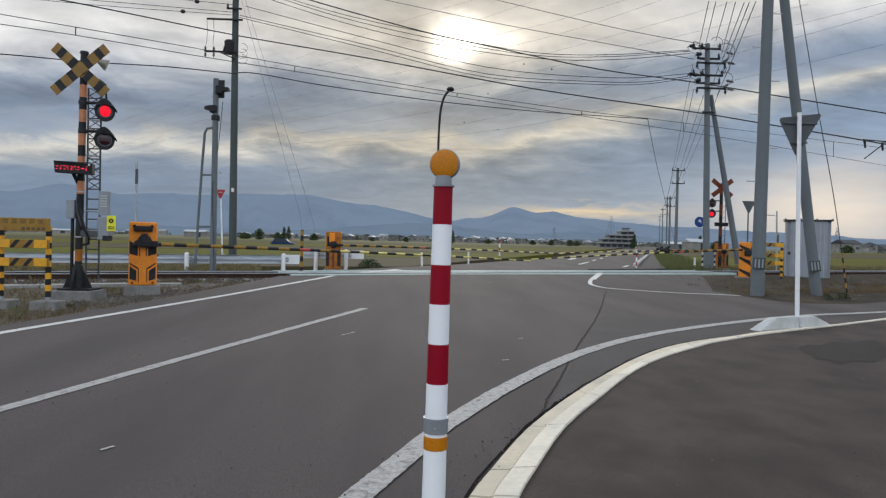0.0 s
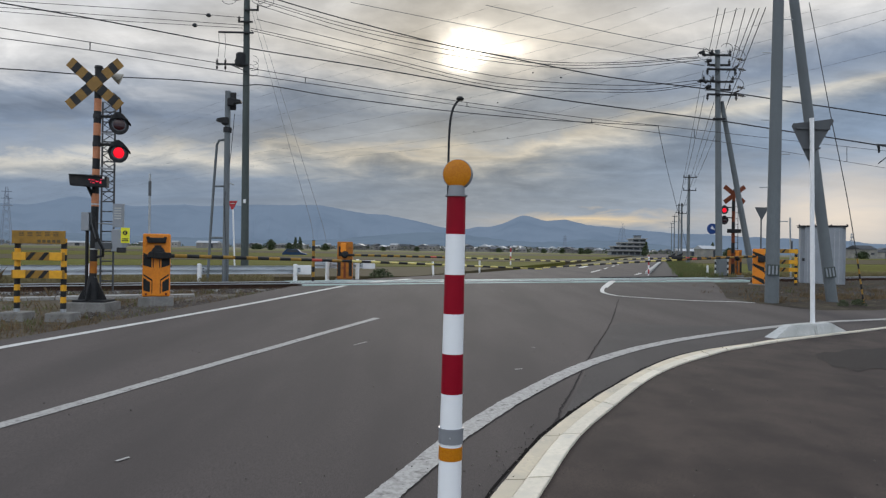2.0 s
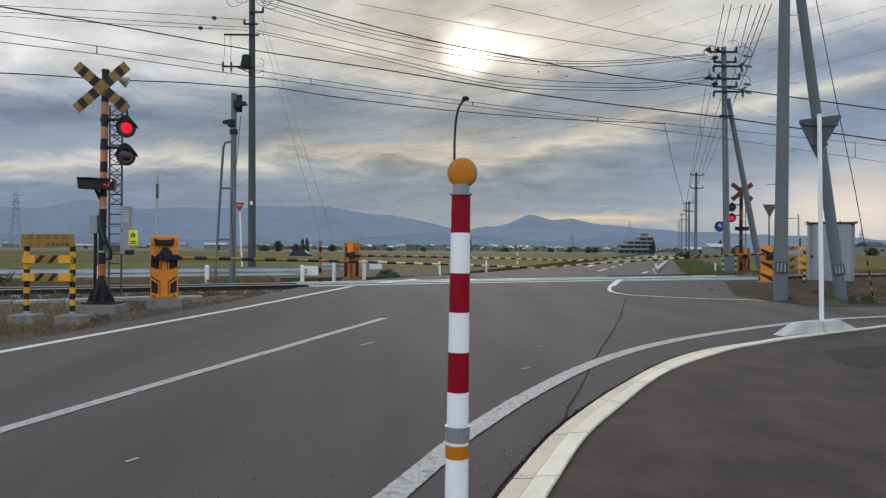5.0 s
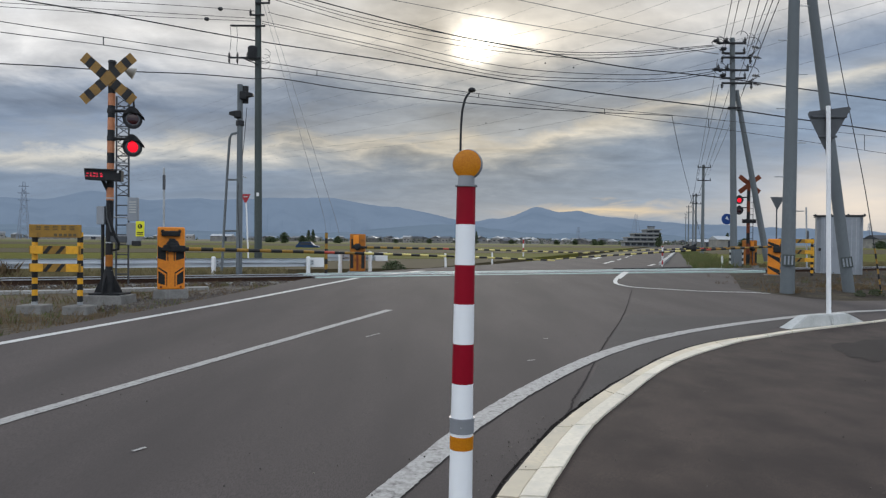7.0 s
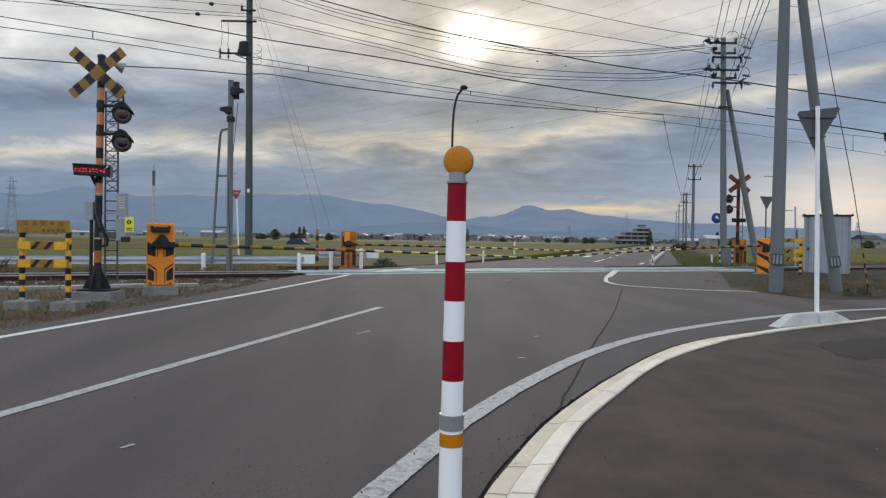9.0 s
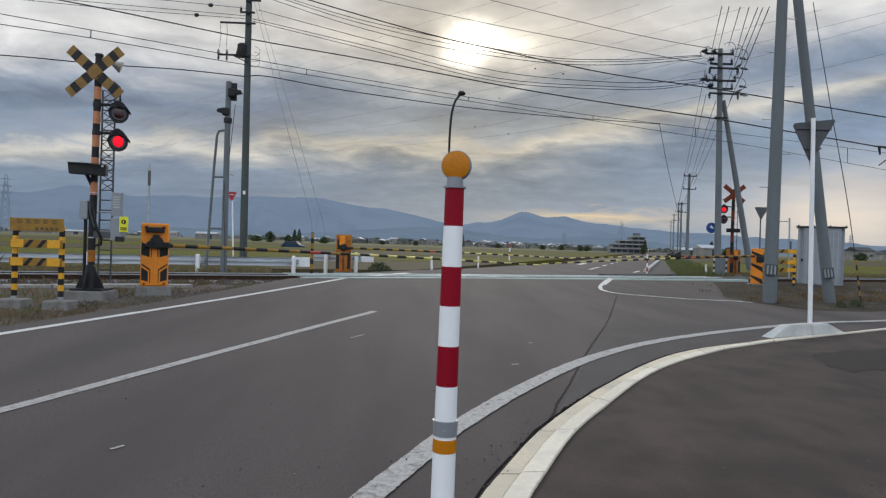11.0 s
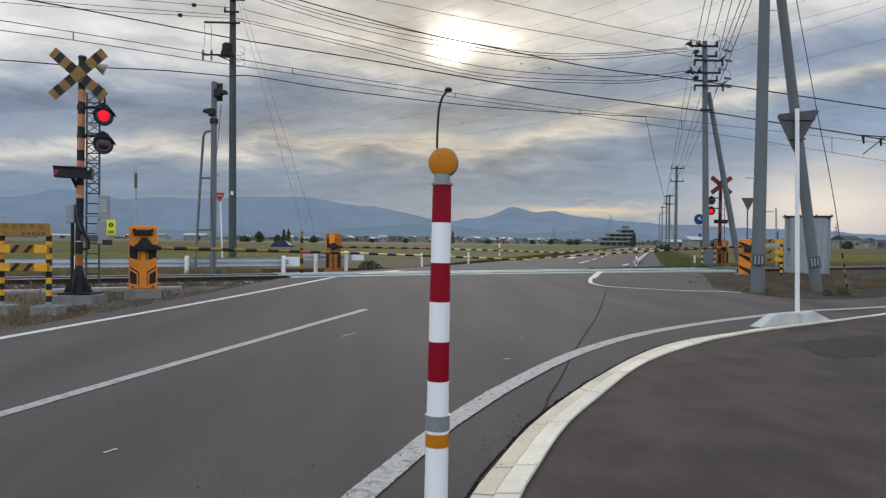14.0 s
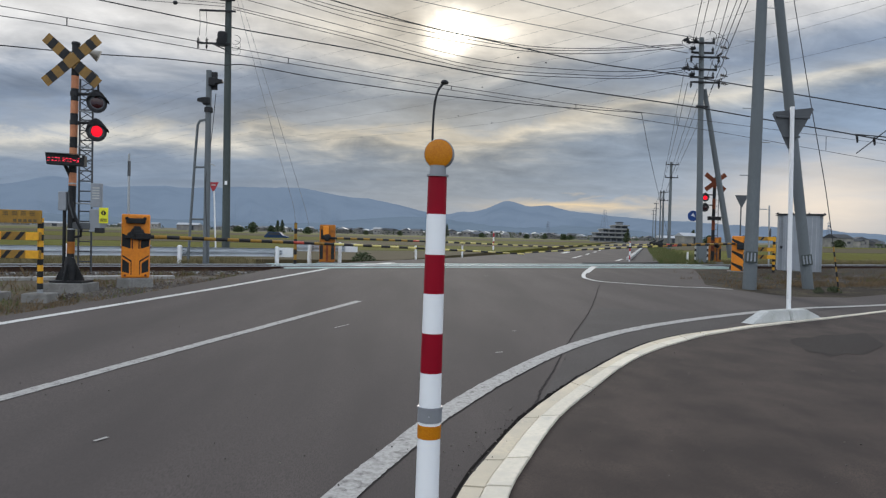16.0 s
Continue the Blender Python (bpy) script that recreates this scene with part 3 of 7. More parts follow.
# markings
ribbon("edge_line", smooth_line([(-9.95, -9.5), (-7.70, -1.0), (-6.34, 4.5), (-5.36, 8.283), (-5.00, 9.580), (-4.362, 11.863), (-3.886, 13.648), (-3.323, 16.000), (-2.751, 18.414), (-2.509, 19.476)], 8), 0.15, "line", 0.006, "solid white edge line on the road")
ribbon("centre_line", smooth_line([(-8.1, -9.0), (-3.318, 4.911), (-2.985, 5.937), (-2.477, 7.504), (-0.966, 12.050)], 12), 0.135, "line_worn", 0.006, "worn white centre line ending before the crossing", ragged=0.006)
ribbon("corner_line", smooth_line([(-4.1, -9.0), (-2.4, -3.0), (-1.2, 1.1), (-0.322, 3.653), (-0.219, 3.919), (-0.058, 4.312), (0.234, 5.057), (0.385, 5.355), (0.681, 5.941), (1.037, 6.584), (1.461, 7.290), (1.956, 8.036), (2.506, 8.749), (3.106, 9.421), (3.741, 10.030), (4.410, 10.593), (5.126, 11.151), (5.883, 11.694), (6.695, 12.249), (7.533, 12.765), (8.332, 13.180), (9.254, 13.560), (22, 19.6), (50, 33.5)], 8),
       0.178, "line_worn", 0.010, "worn white edge line curving round the corner", ragged=0.005)
ribbon("side_line", smooth_line([(6.938, 24.936), (5.683, 21.345), (5.20, 19.706), (5.060, 18.850), (5.257, 17.980), (5.787, 17.642), (6.483, 17.289), (7.185, 17.081), (7.982, 17.065), (8.440, 16.850)], 6), 0.12, "line", 0.010,
       "thin white line at the far corner of the side road")
ribbon("tip_line", [(5.635, 21.095), (7.006, 24.951)], 0.2, "line", 0.012, "broad white tip where two road lines meet")
for a, b in (((-1.049, 9.036), (-0.892, 9.346)), ((-2.047, 4.336), (-1.997, 4.417)), ((2.014, 18.726), (2.180, 18.765)), ((0.994, 7.612), (1.085, 7.654)), ((1.425, 9.181), (1.490, 9.189))):
    ribbon("paint_fleck", [a, b], 0.028, "line_worn", 0.006, "small worn fleck of white paint on the asphalt")

# far road and its pavement
FAR_LEFT = [on_track(-3.5, 2.45), (2.062, 31.324), (7.249, 43.272), (13.435, 56.402), (23.246, 77.874), (150.0, 440.0), (222.0, 640.0)]
FAR_RIGHT = [(232.0, 640.0), (162.0, 440.0), (30.881, 84.625), (11.593, 30.443), on_track(9.5, 2.45)]
FAR_KERB = [(228.5, 640.0), (158.0, 440.0), (29.850, 83.983), (10.770, 32.314)]
sheet("road", FAR_LEFT + FAR_KERB + [on_track(7.9, 2.45)], "asphalt", 0.0, 0.4, "grey asphalt road running straight on between the fields", category="road")
sheet("pavement", [on_track(8.0, 2.47)] + FAR_KERB[::-1] + FAR_RIGHT, "asphalt_patch", 0.05, 0.45, "narrow asphalt pavement beside the far road", category="pavement")
def far_kerb():
    e = thing("kerb", (0, 0, 0), label="pale kerb stones between the far road and its pavement", category="kerb", kind="structure")
    a, b = Vector(FAR_KERB[3]), Vector(FAR_KERB[2])
    d = (b - a).normalized()
    n = 26
    for i in range(n):
        p = a + (b - a) * (i / n)
        q = a + (b - a) * ((i + 0.96) / n)
        part("kerb_stone", box(((p.x + q.x) / 2, (p.y + q.y) / 2, 0.08), (0.22, (q - p).length, 0.22), 0.02, Matrix.Translation(((p.x + q.x) / 2, (p.y + q.y) / 2, 0)) @ pose(0, 0, 0, 0, 0, -math.degrees(math.atan2(d.x, d.y))) @ Matrix.Translation((-(p.x + q.x) / 2, -(p.y + q.y) / 2, 0))), "concrete_kerb", e)


M["concrete_kerb"] = material("weathered kerb concrete", (0.40, 0.40, 0.39), 0.85, stain=(0.28, 0.28, 0.27), stain_scale=2, vary=0.1)
far_kerb()
ribbon("far_edge_line", [(-1.895, 21.215), (-0.740, 24.110)], 0.3, "line", 0.008, "white edge line continuing past the crossing")
ribbon("far_dash", [(10.378, 45.196), (11.958, 49.835)], 0.35, "line", 0.008, "white road dash beyond the crossing")
for a, b in (((8.594, 34.919), (10.443, 40.052)), ((11.428, 42.842), (12.517, 46.033)), ((13.986, 50.171), (15.073, 53.411)), ((16.441, 57.383), (17.396, 60.177)), ((19.081, 65.232), (20.321, 68.865)),
             ((9.791, 31.321), (11.255, 34.854))):
    ribbon("centre_dash", [a, b], 0.16, "line", 0.008, "short white centre line dash on the far road")

# fields
def field(a, b, n0, n1, mat, label):
    pts = [on_track(a, n0), on_track(b, n0), on_track(b + (n1 - n0) * 1.03, n1), on_track(a + (n1 - n0) * 1.03, n1)]
    bm = bmesh.new()
    top = [bm.verts.new((x, y, -0.16)) for x, y in pts]
    low = [bm.verts.new((x, y, -0.60)) for x, y in pts]
    bm.faces.new(top)
    for i in range(4):
        bm.faces.new((top[i], low[i], low[(i + 1) % 4], top[(i + 1) % 4]))
    tagged(part("field", bm, mat), label, "field", "fields", "structure")

for a, b, n0, n1, mat, label in (
        (-140, 2.5, 9, 24, "stubble", "strip of cut brown field beyond the railway"),
        (-200, 18.5, 24.5, 44, "rice", "yellow-green field of ripe rice"),
        (-260, 39.6, 45, 70, "stubble", "brown harvested rice field"),
        (-340, 66.4, 71, 120, "rice", "yellow-green field of ripe rice"),
        (-420, 117.9, 121, 200, "stubble", "distant brown harvested field"),
        (-560, 200.3, 201, 330, "green_field", "distant green field"),
        (21.5, 190, 9, 40, "rice", "yellow-green field of ripe rice beside the far road"),
        (54.5, 240, 41, 110, "stubble", "brown harvested rice field"),
        (126.6, 300, 111, 200, "rice", "distant yellow-green rice field")):
    field(a, b, n0, n1, mat, label)

# left verge: ballast shoulder beside the road and along the railway
sheet("ballast_bed", [on_track(-160, -1.0), on_track(-5.6, -1.0), on_track(-5.2, 0.0), on_track(-5.2, 2.5), on_track(-6, 3.3), on_track(-160, 3.3)], "gravel", -0.155, 0.1,
      "grey brown stone ballast under the track", category="ballast")
sheet("ballast_bed", [on_track(160, -1.0), on_track(13.6, -1.0), on_track(13.4, 0.0), on_track(13.4, 2.5), on_track(14, 3.3), on_track(160, 3.3)], "gravel", -0.155, 0.1,
      "grey brown stone ballast under the track", category="ballast")
sheet("verge", [(-10.6, -9.8), (-14, 4), (-17.0, 12.6), on_track(-5.6, -1.05), (-3.98, 18.84), (-4.5, 15.4), (-5.1, 11.7), (-5.9, 8.3)], "earth", -0.13, 0.1,
      "dry earth verge with withered grass", category="verge")
sheet("gravel_patch", [(-5.002, 9.854), (-6.333, 12.912), (-5.780, 14.774), (-5.664, 17.117), (-4.762, 16.803), (-4.905, 11.763)], "gravel", -0.10, 0.05, "patch of grey stones by the gate", category="gravel")
sheet("verge", [*FAR_CORNER[:-2], (20.0, 21.75), (60.0, 41.2), on_track(66, -1.05), on_track(13.5, -1.05)], "dark_soil", -0.02, 0.2,
      "brown earth verge with dry grass", category="verge")


# ---- railway track and level crossing ----
def track():
    e = thing("railway_track", (*on_track(0, 0), 0), TRACK_DEG, "single railway track with rusty rails on concrete sleepers", "railway track", kind="structure")
    foot = [(-0.063, 0.0), (0.063, 0.0), (0.063, 0.012), (0.012, 0.026), (0.012, 0.115), (0.034, 0.125), (0.034, 0.150), (-0.034, 0.150), (-0.034, 0.125), (-0.012, 0.115), (-0.012, 0.026), (-0.063, 0.012)]
    for n in (0.75, 1.817):
        part("rail", prism(foot, 320, Matrix.Translation((-160, n, -0.135)) @ pose(0, 0, 0, 0, 0, -90)), "rail", e, "rusty steel rail")
        part("rail_head", box((0, n, 0.006), (320, 0.072, 0.028), 0.004), "railhead", e, "bright worn head of the rail")
    proto = None
    for i in range(120):
        u = -48 + i * 0.62
        if -5.4 < u < 13.6:
            continue
        if proto is None:
            proto = part("sleeper", box((0, 0, 0), (0.22, 2.0, 0.14), 0.01), "concrete", e)
            me = proto.data
        else:
            proto = new("sleeper", me)
            proto.parent = e
        proto.location = (u, 1.283, -0.210)


def crossing():
    e = thing("level_crossing_deck", (*on_track(0, 0), 0), TRACK_DEG, "pale blue-green concrete crossing panels between the rails", "crossing deck", kind="structure")
    rows = [(0.0, 0.27, "panel"), (0.29, 0.66, "asphalt"), (0.86, 1.18, "panel"), (1.20, 1.40, "asphalt_patch"), (1.42, 1.70, "panel"), (1.90, 2.16, "asphalt"), (2.18, 2.44, "panel")]
    for a, b, mat in rows:
        u = -5.3
        while u < 13.2:
            w = 1.5
            part("panel", box((u + w / 2, (a + b) / 2, -0.080), (w - 0.02, b - a, 0.17), 0.008), mat, e)
            u += w


track()
crossing()


def kerb():
    a, b = smooth_line(KERB_OUT, 3), smooth_line(KERB_IN, 3)
    e = thing("kerb", (0, 0, 0), label="curved row of cream concrete kerb gutter stones", category="kerb", kind="structure")
    def stone(name, mat, n, line):
        """One stone that spans three steps of the curve; line gives its cross-section."""
        bm = bmesh.new()
        rows = []
        for g in range(4):
            k = n + g
            p, q = a[k], b[k]
            if g in (0, 3):
                w = 0.012 if g == 0 else -0.012
                k2 = k + 1 if g == 0 else k - 1
                p, q = p.lerp(a[k2], abs(w) / max((a[k2] - p).length, 0.02)), q.lerp(b[k2], abs(w) / max((b[k2] - q).length, 0.02))
            jz = 0.003 * math.sin(n * 2.3)
            rows.append([bm.verts.new((*p.lerp(q, f), land(*p.lerp(q, f)) + h + jz)) for f, h in line])
        for r, t in zip(rows, rows[1:]):
            for k in range(len(line) - 1):
                bm.faces.new((r[k], r[k + 1], t[k + 1], t[k]))
        bm.faces.new(rows[0])
        bm.faces.new(rows[-1])
        part(name, bm, mat, e, "whiter edge stone" if mat == "kerb_edge" else "cream gutter stone")

    for n in range(0, len(a) - 3, 3):
        stone("gutter_stone", "kerb", n, ((0.0, -0.1), (0.0, 0.010), (0.03, 0.014), (0.44, 0.014), (0.45, -0.1)))
        stone("kerb_stone", "kerb_edge", n, ((0.46, -0.1), (0.46, 0.018), (0.52, 0.028), (0.97, 0.034), (1.0, 0.030), (1.0, -0.1)))
    # dark crack where the asphalt has come away
    ribbon("kerb_gap", [p + Vector((-0.02, 0.012)) for p in a], 0.02, "tar", 0.006, "dark open joint along the kerb", category="joint", ragged=0.012)
    ribbon("asphalt_seam", smooth_line([(0.906, 5.093), (1.046, 5.415), (1.219, 5.976), (1.364, 6.374), (1.617, 7.138), (1.929, 8.071), (2.299, 9.139), (2.702, 10.226), (3.323, 12.004), (4.896, 16.943)], 9), 0.015, "seam", 0.006, "dark seam between old and new asphalt", category="joint", ragged=0.009)

    ribbon("asphalt_crack", smooth_line([(0.700, 4.640), (0.860, 5.010), (1.090, 5.430), (1.320, 5.850), (1.530, 6.220)], 9), 0.04, "tar", 0.009, "jagged black crack where the asphalt meets the kerb", category="crack", ragged=0.022)


def cable_trough():
    e = thing("cable_trough", (*on_track(0, 0), 0), TRACK_DEG, "low concrete cable trough with lids along the track", "cable trough", kind="structure")
    me = None
    for i in range(30):
        u = -38 + i * 1.0
        if me is None:
            ob = part("trough_lid", box((0, 0, 0), (0.97, 0.34, 0.12), 0.012), "concrete", e)
            me = ob.data
        else:
            ob = new("trough_lid", me)
            ob.parent = e
        ob.location = (u, -1.55 + random.uniform(-0.015, 0.015), -0.14 + random.uniform(-0.01, 0.012) - 0.022 * 0.9)


kerb()
cable_trough()


# ---- distance ----
def ridge(name, dist, bumps, mat, label, seed):
    """A far range: a crest made of rounded summits, with spurs and gullies on the near slope."""
    bm = bmesh.new()
    prev = None
    levels = (0.0, 0.16, 0.32, 0.48, 0.64, 0.80, 0.92, 1.0)
    for i in range(641):
        d = -80 + i * 0.25
        az = radians(d)
        h = 12 + sum((hh * math.exp(-abs((d - c) / w) ** 1.7)) ** 3 for c, hh, w in bumps) ** (1 / 3)
        h = max(h + 5 * noise.noise((d * 0.45, seed, 0)) + 4 * noise.noise((d * 1.1, seed, 4)) + 2 * noise.noise((d * 3.1, seed, 9)), 4)
        p = []
        for s in levels:
            r = dist - 900 * (1 - s) + 230 * s * (1 - s) * 4 * noise.noise((d * 0.42 + s * 0.7, s * 1.4, seed)) + 90 * (1 - s) * noise.noise((d * 1.7, s * 3.0, seed + 3))
            p.append(bm.verts.new((math.sin(az) * r, math.cos(az) * r, -3 + (h + 3) * s ** 0.9)))
        p.append(bm.verts.new((math.sin(az) * (dist + 300), math.cos(az) * (dist + 300), -3)))
        if prev:
            for k in range(len(p) - 1):
                bm.faces.new((prev[k], p[k], p[k + 1], prev[k + 1]))
        prev = p
    tagged(part(name, bm, mat, smooth=True), label, "mountains", "", "structure")


# the ranges look hazy only through the blue glow of their materials
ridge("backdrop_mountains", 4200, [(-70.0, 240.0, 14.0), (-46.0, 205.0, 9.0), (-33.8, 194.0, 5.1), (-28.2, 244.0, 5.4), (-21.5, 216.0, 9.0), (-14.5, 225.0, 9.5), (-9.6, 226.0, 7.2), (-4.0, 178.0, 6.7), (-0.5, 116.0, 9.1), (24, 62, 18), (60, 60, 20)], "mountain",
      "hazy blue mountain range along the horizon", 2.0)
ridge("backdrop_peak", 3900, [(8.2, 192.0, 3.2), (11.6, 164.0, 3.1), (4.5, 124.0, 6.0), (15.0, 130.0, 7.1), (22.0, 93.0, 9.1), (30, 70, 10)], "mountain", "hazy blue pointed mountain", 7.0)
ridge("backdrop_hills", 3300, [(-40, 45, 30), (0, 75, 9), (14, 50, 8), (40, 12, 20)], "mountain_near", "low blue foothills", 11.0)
# ---- striped round post ----
def striped(parent, x, y, z0, z1, r, band, first, cols, name="band", labels=("", "")):
    """Painted bands of a round post, each its own piece."""
    z, i = z0, first
    while z < z1 - 1e-4:
        t = min(z + band, z1)
        part(name, rod((x, y, z), (x, y, t), r, r, 16), cols[i % 2], parent, labels[i % 2], smooth=True)
        z, i = t, i + 1


def block(name, x, y, sx, sy, top, h, label, rz=0.0):
    """A concrete footing, narrower at the top."""
    bm = box((0, 0, -h / 2), (sx, sy, h), 0.02)
    for v in bm.verts:
        if v.co.z > -h * 0.5:
            v.co.x *= 0.95
            v.co.y *= 0.95
    ob = part(name, bm, "footing")
    ob.matrix_world = pose(x, y, top, 0, 0, rz)
    return tagged(ob, label, "concrete footing")


# ---- poles with their fittings ----
def utility_pole(base, top, r0, r1, label, group="utility poles", mat="pole"):
    base, top = Vector(base), Vector(top)
    e = thing("utility_pole", base, label=label, category="utility pole", group=group)
    part("pole", rod((0, 0, -0.4), top - base, r0, r1, 24), mat, e, smooth=True)
    return e


def insulator(parent, p, s=1.0, tilt=(0, 0, 1)):
    bm = bmesh.new()
    d = Vector(tilt).normalized()
    p = Vector(p)
    for k in range(3):
        rod(p + d * 0.07 * k * s, p + d * (0.07 * k + 0.035) * s, 0.075 * s, 0.05 * s, 10, bm)
    rod(p - d * 0.05 * s, p + d * 0.26 * s, 0.02 * s, 0.02 * s, 8, bm)
    part("insulator", bm, "dark", parent, "dark stacked insulator")


def crossarm(parent, z, x0, x1, y=-0.2, insul=(), up=1):
    part("crossarm", box(((x0 + x1) / 2, y, z), (x1 - x0, 0.09, 0.09), 0.008), "dark", parent, "dark steel crossarm")
    for x in insul:
        insulator(parent, (x, y, z + 0.05 * up), 1.0, (0, 0, up))


def step_bolts(parent, h0, h1, lean, r, gap=0.9):
    z, k = h0, 0
    while z < h1:
        side = -1 if k % 2 else 1
        c = Vector(lean) * z
        part("step_bolt", rod((c.x, c.y, z), (c.x + side * (r + 0.22), c.y, z), 0.013, None, 6), "steel", parent)
        z, k = z + gap, k + 1


big_pole = utility_pole((9.12, 17.33, -0.2), (9.187, 17.330, 8.447), 0.178, 0.130, "thick grey concrete utility pole at the road corner")
lean = (Vector((9.187, 17.330, 8.447)) - Vector((9.12, 17.33, -0.2)))
step_bolts(big_pole, 2.2, 8.0, lean / lean.z, 0.18)
brace_pole = utility_pole((11.27, 18.06, -0.2), (9.925, 18.060, 8.760), 0.148, 0.122, "grey concrete pole leaning as a brace")
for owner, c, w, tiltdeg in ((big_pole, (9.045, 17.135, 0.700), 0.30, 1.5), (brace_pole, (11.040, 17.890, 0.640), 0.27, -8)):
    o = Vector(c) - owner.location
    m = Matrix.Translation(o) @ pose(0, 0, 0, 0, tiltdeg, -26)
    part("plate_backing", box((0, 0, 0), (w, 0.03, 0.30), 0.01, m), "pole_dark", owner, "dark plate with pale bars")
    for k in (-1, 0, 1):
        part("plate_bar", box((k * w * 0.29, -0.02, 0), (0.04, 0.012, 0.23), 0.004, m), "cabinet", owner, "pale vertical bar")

pole_a = utility_pole((-10.149, 36.000, -0.140), (-10.258, 36.000, 14.979), 0.21, 0.16, "tall dark concrete utility pole beyond the railway", mat="pole_dark")
crossarm(pole_a, 12.86, -1.55, 0.35, -0.22)
crossarm(pole_a, 11.12, -1.65, 0.1, -0.22, (-1.6, -1.15, -0.6))
insulator(pole_a, (-1.6, -0.22, 11.02), 0.9, (0, 0, -1))
insulator(pole_a, (-1.15, -0.22, 11.02), 0.9, (0, 0, -1))
part("arm_strut", rod((-0.9, -0.22, 11.12), (0.0, -0.2, 10.75), 0.03, None, 8), "dark", pole_a, "slanting strut of the crossarm")
for k in range(3):
    part("service_loop", tube([(0.35 + 0.30 * math.sin(a), -0.25, 11.35 - 0.3 * k + 0.26 * math.cos(a)) for a in (i * math.pi / 5 for i in range(7))], 0.012, 5), "wire", pole_a, "thin looped cable")
crossarm(pole_a, 14.1, -0.2, 0.6, -0.22, (0.55,))
crossarm(pole_a, 13.45, -0.5, 0.3, -0.22, (-0.45,))
crossarm(pole_a, 15.0, -1.3, 1.3, -0.22, (-1.25, -0.8, 0.8, 1.25))
part("transformer", lathe([(0.24, -0.35), (0.27, -0.30), (0.27, 0.30), (0.20, 0.38)], 16, Matrix.Translation((-0.35, -0.1, 11.4))), "dark", pole_a, "dark grey pole transformer", smooth=True)
for k, x in enumerate((-1.55, -1.2)):
    part("drop_cable", tube([(x, -0.22, 12.8), (x + 0.05, -0.22, 12.2), (x, -0.22, 11.5)], 0.012, 5), "wire", pole_a)
for k, (x, z) in enumerate(((-1.0, 14.7), (-0.6, 14.9), (0.6, 14.75), (1.0, 14.6), (0.9, 15.0))):
    part("jumper_loop", tube([(x + 0.42 * math.sin(a), -0.25, z + 0.33 * math.cos(a)) for a in (i * math.pi / 6 for i in range(12))], 0.014, 5), "wire", pole_a, "looped jumper cable")
part("plate", box((0.0, -0.215, 3.7), (0.14, 0.01, 0.2), 0.003), "white", pole_a, "small white plate")

pole_b = utility_pole((14.494, 32.600, 0.000), (14.233, 32.600, 11.320), 0.17, 0.12, "concrete utility pole with crossarms by the far road")
crossarm(pole_b, 10.32, -0.85, 0.62, -0.16, (-0.82, 0.58), -1)
crossarm(pole_b, 9.06, -0.82, 0.68, -0.16, (-0.8, 0.64), -1)
crossarm(pole_b, 11.03, -1.1, 0.35, -0.16, (-1.05, -0.6, 0.3))
crossarm(pole_b, 9.70, -1.05, 0.5, -0.16, (-1.0, -0.55, 0.45))
crossarm(pole_b, 7.85, -0.5, 0.12, -0.16)
for x, z, dx in ((-0.95, 11.0, -0.2), (-0.55, 11.05, -0.2), (-0.9, 9.65, -0.2), (-0.5, 9.7, -0.2), (0.5, 10.4, 0.15), (0.55, 9.15, 0.15)):
    insulator(pole_b, (x, -0.2, z), 1.1, (dx * 4, -0.3, 0.35))
for x, z in ((-1.05, 11.05), (0.45, 11.2), (-0.95, 9.75), (0.5, 10.1)):
    part("jumper_loop", tube([(x + 0.30 * math.sin(a), -0.25, z + 0.30 * math.cos(a)) for a in (i * math.pi / 6 for i in range(10))], 0.012, 5), "wire", pole_b, "looped jumper cable")
for z, a, b in ((10.62, -0.7, 0.45), (9.38, -0.7, 0.5)):
    crossarm(pole_b, z, a, b, 0.14, (a + 0.05, b - 0.05))
for x, z, dx in ((-1.15, 11.15, -1), (-0.75, 10.75, -1), (0.75, 10.85, 1), (0.85, 10.35, 1), (-1.15, 9.75, -1), (-0.75, 9.45, -1), (0.8, 9.45, 1), (0.85, 9.05, 1)):
    insulator(pole_b, (x * 0.9, -0.18, z), 1.25, (dx, -0.2, -0.25))
for x, z, r in ((0.62, 10.95, 0.42), (-1.05, 10.9, 0.36), (0.60, 9.55, 0.38), (-1.0, 9.5, 0.34), (0.1, 11.35, 0.30), (-0.6, 10.2, 0.30), (0.35, 10.05, 0.28)):
    part("jumper_loop", tube([(x + r * math.sin(a), -0.24, z + r * 0.85 * math.cos(a)) for a in (i * math.pi / 6 - 1.2 for i in range(9))], 0.014, 5), "wire", pole_b, "looped jumper cable")
part("sleeve", rod((-0.03, 0, 0.25), (-0.03, 0, 1.0), 0.19, 0.18, 16), "yellow_old", pole_b, "yellow and black warning sleeve")
brace_b = utility_pole((16.440, 33.200, 0.685), (14.558, 32.800, 8.799), 0.16, 0.11, "slanting concrete brace pole")

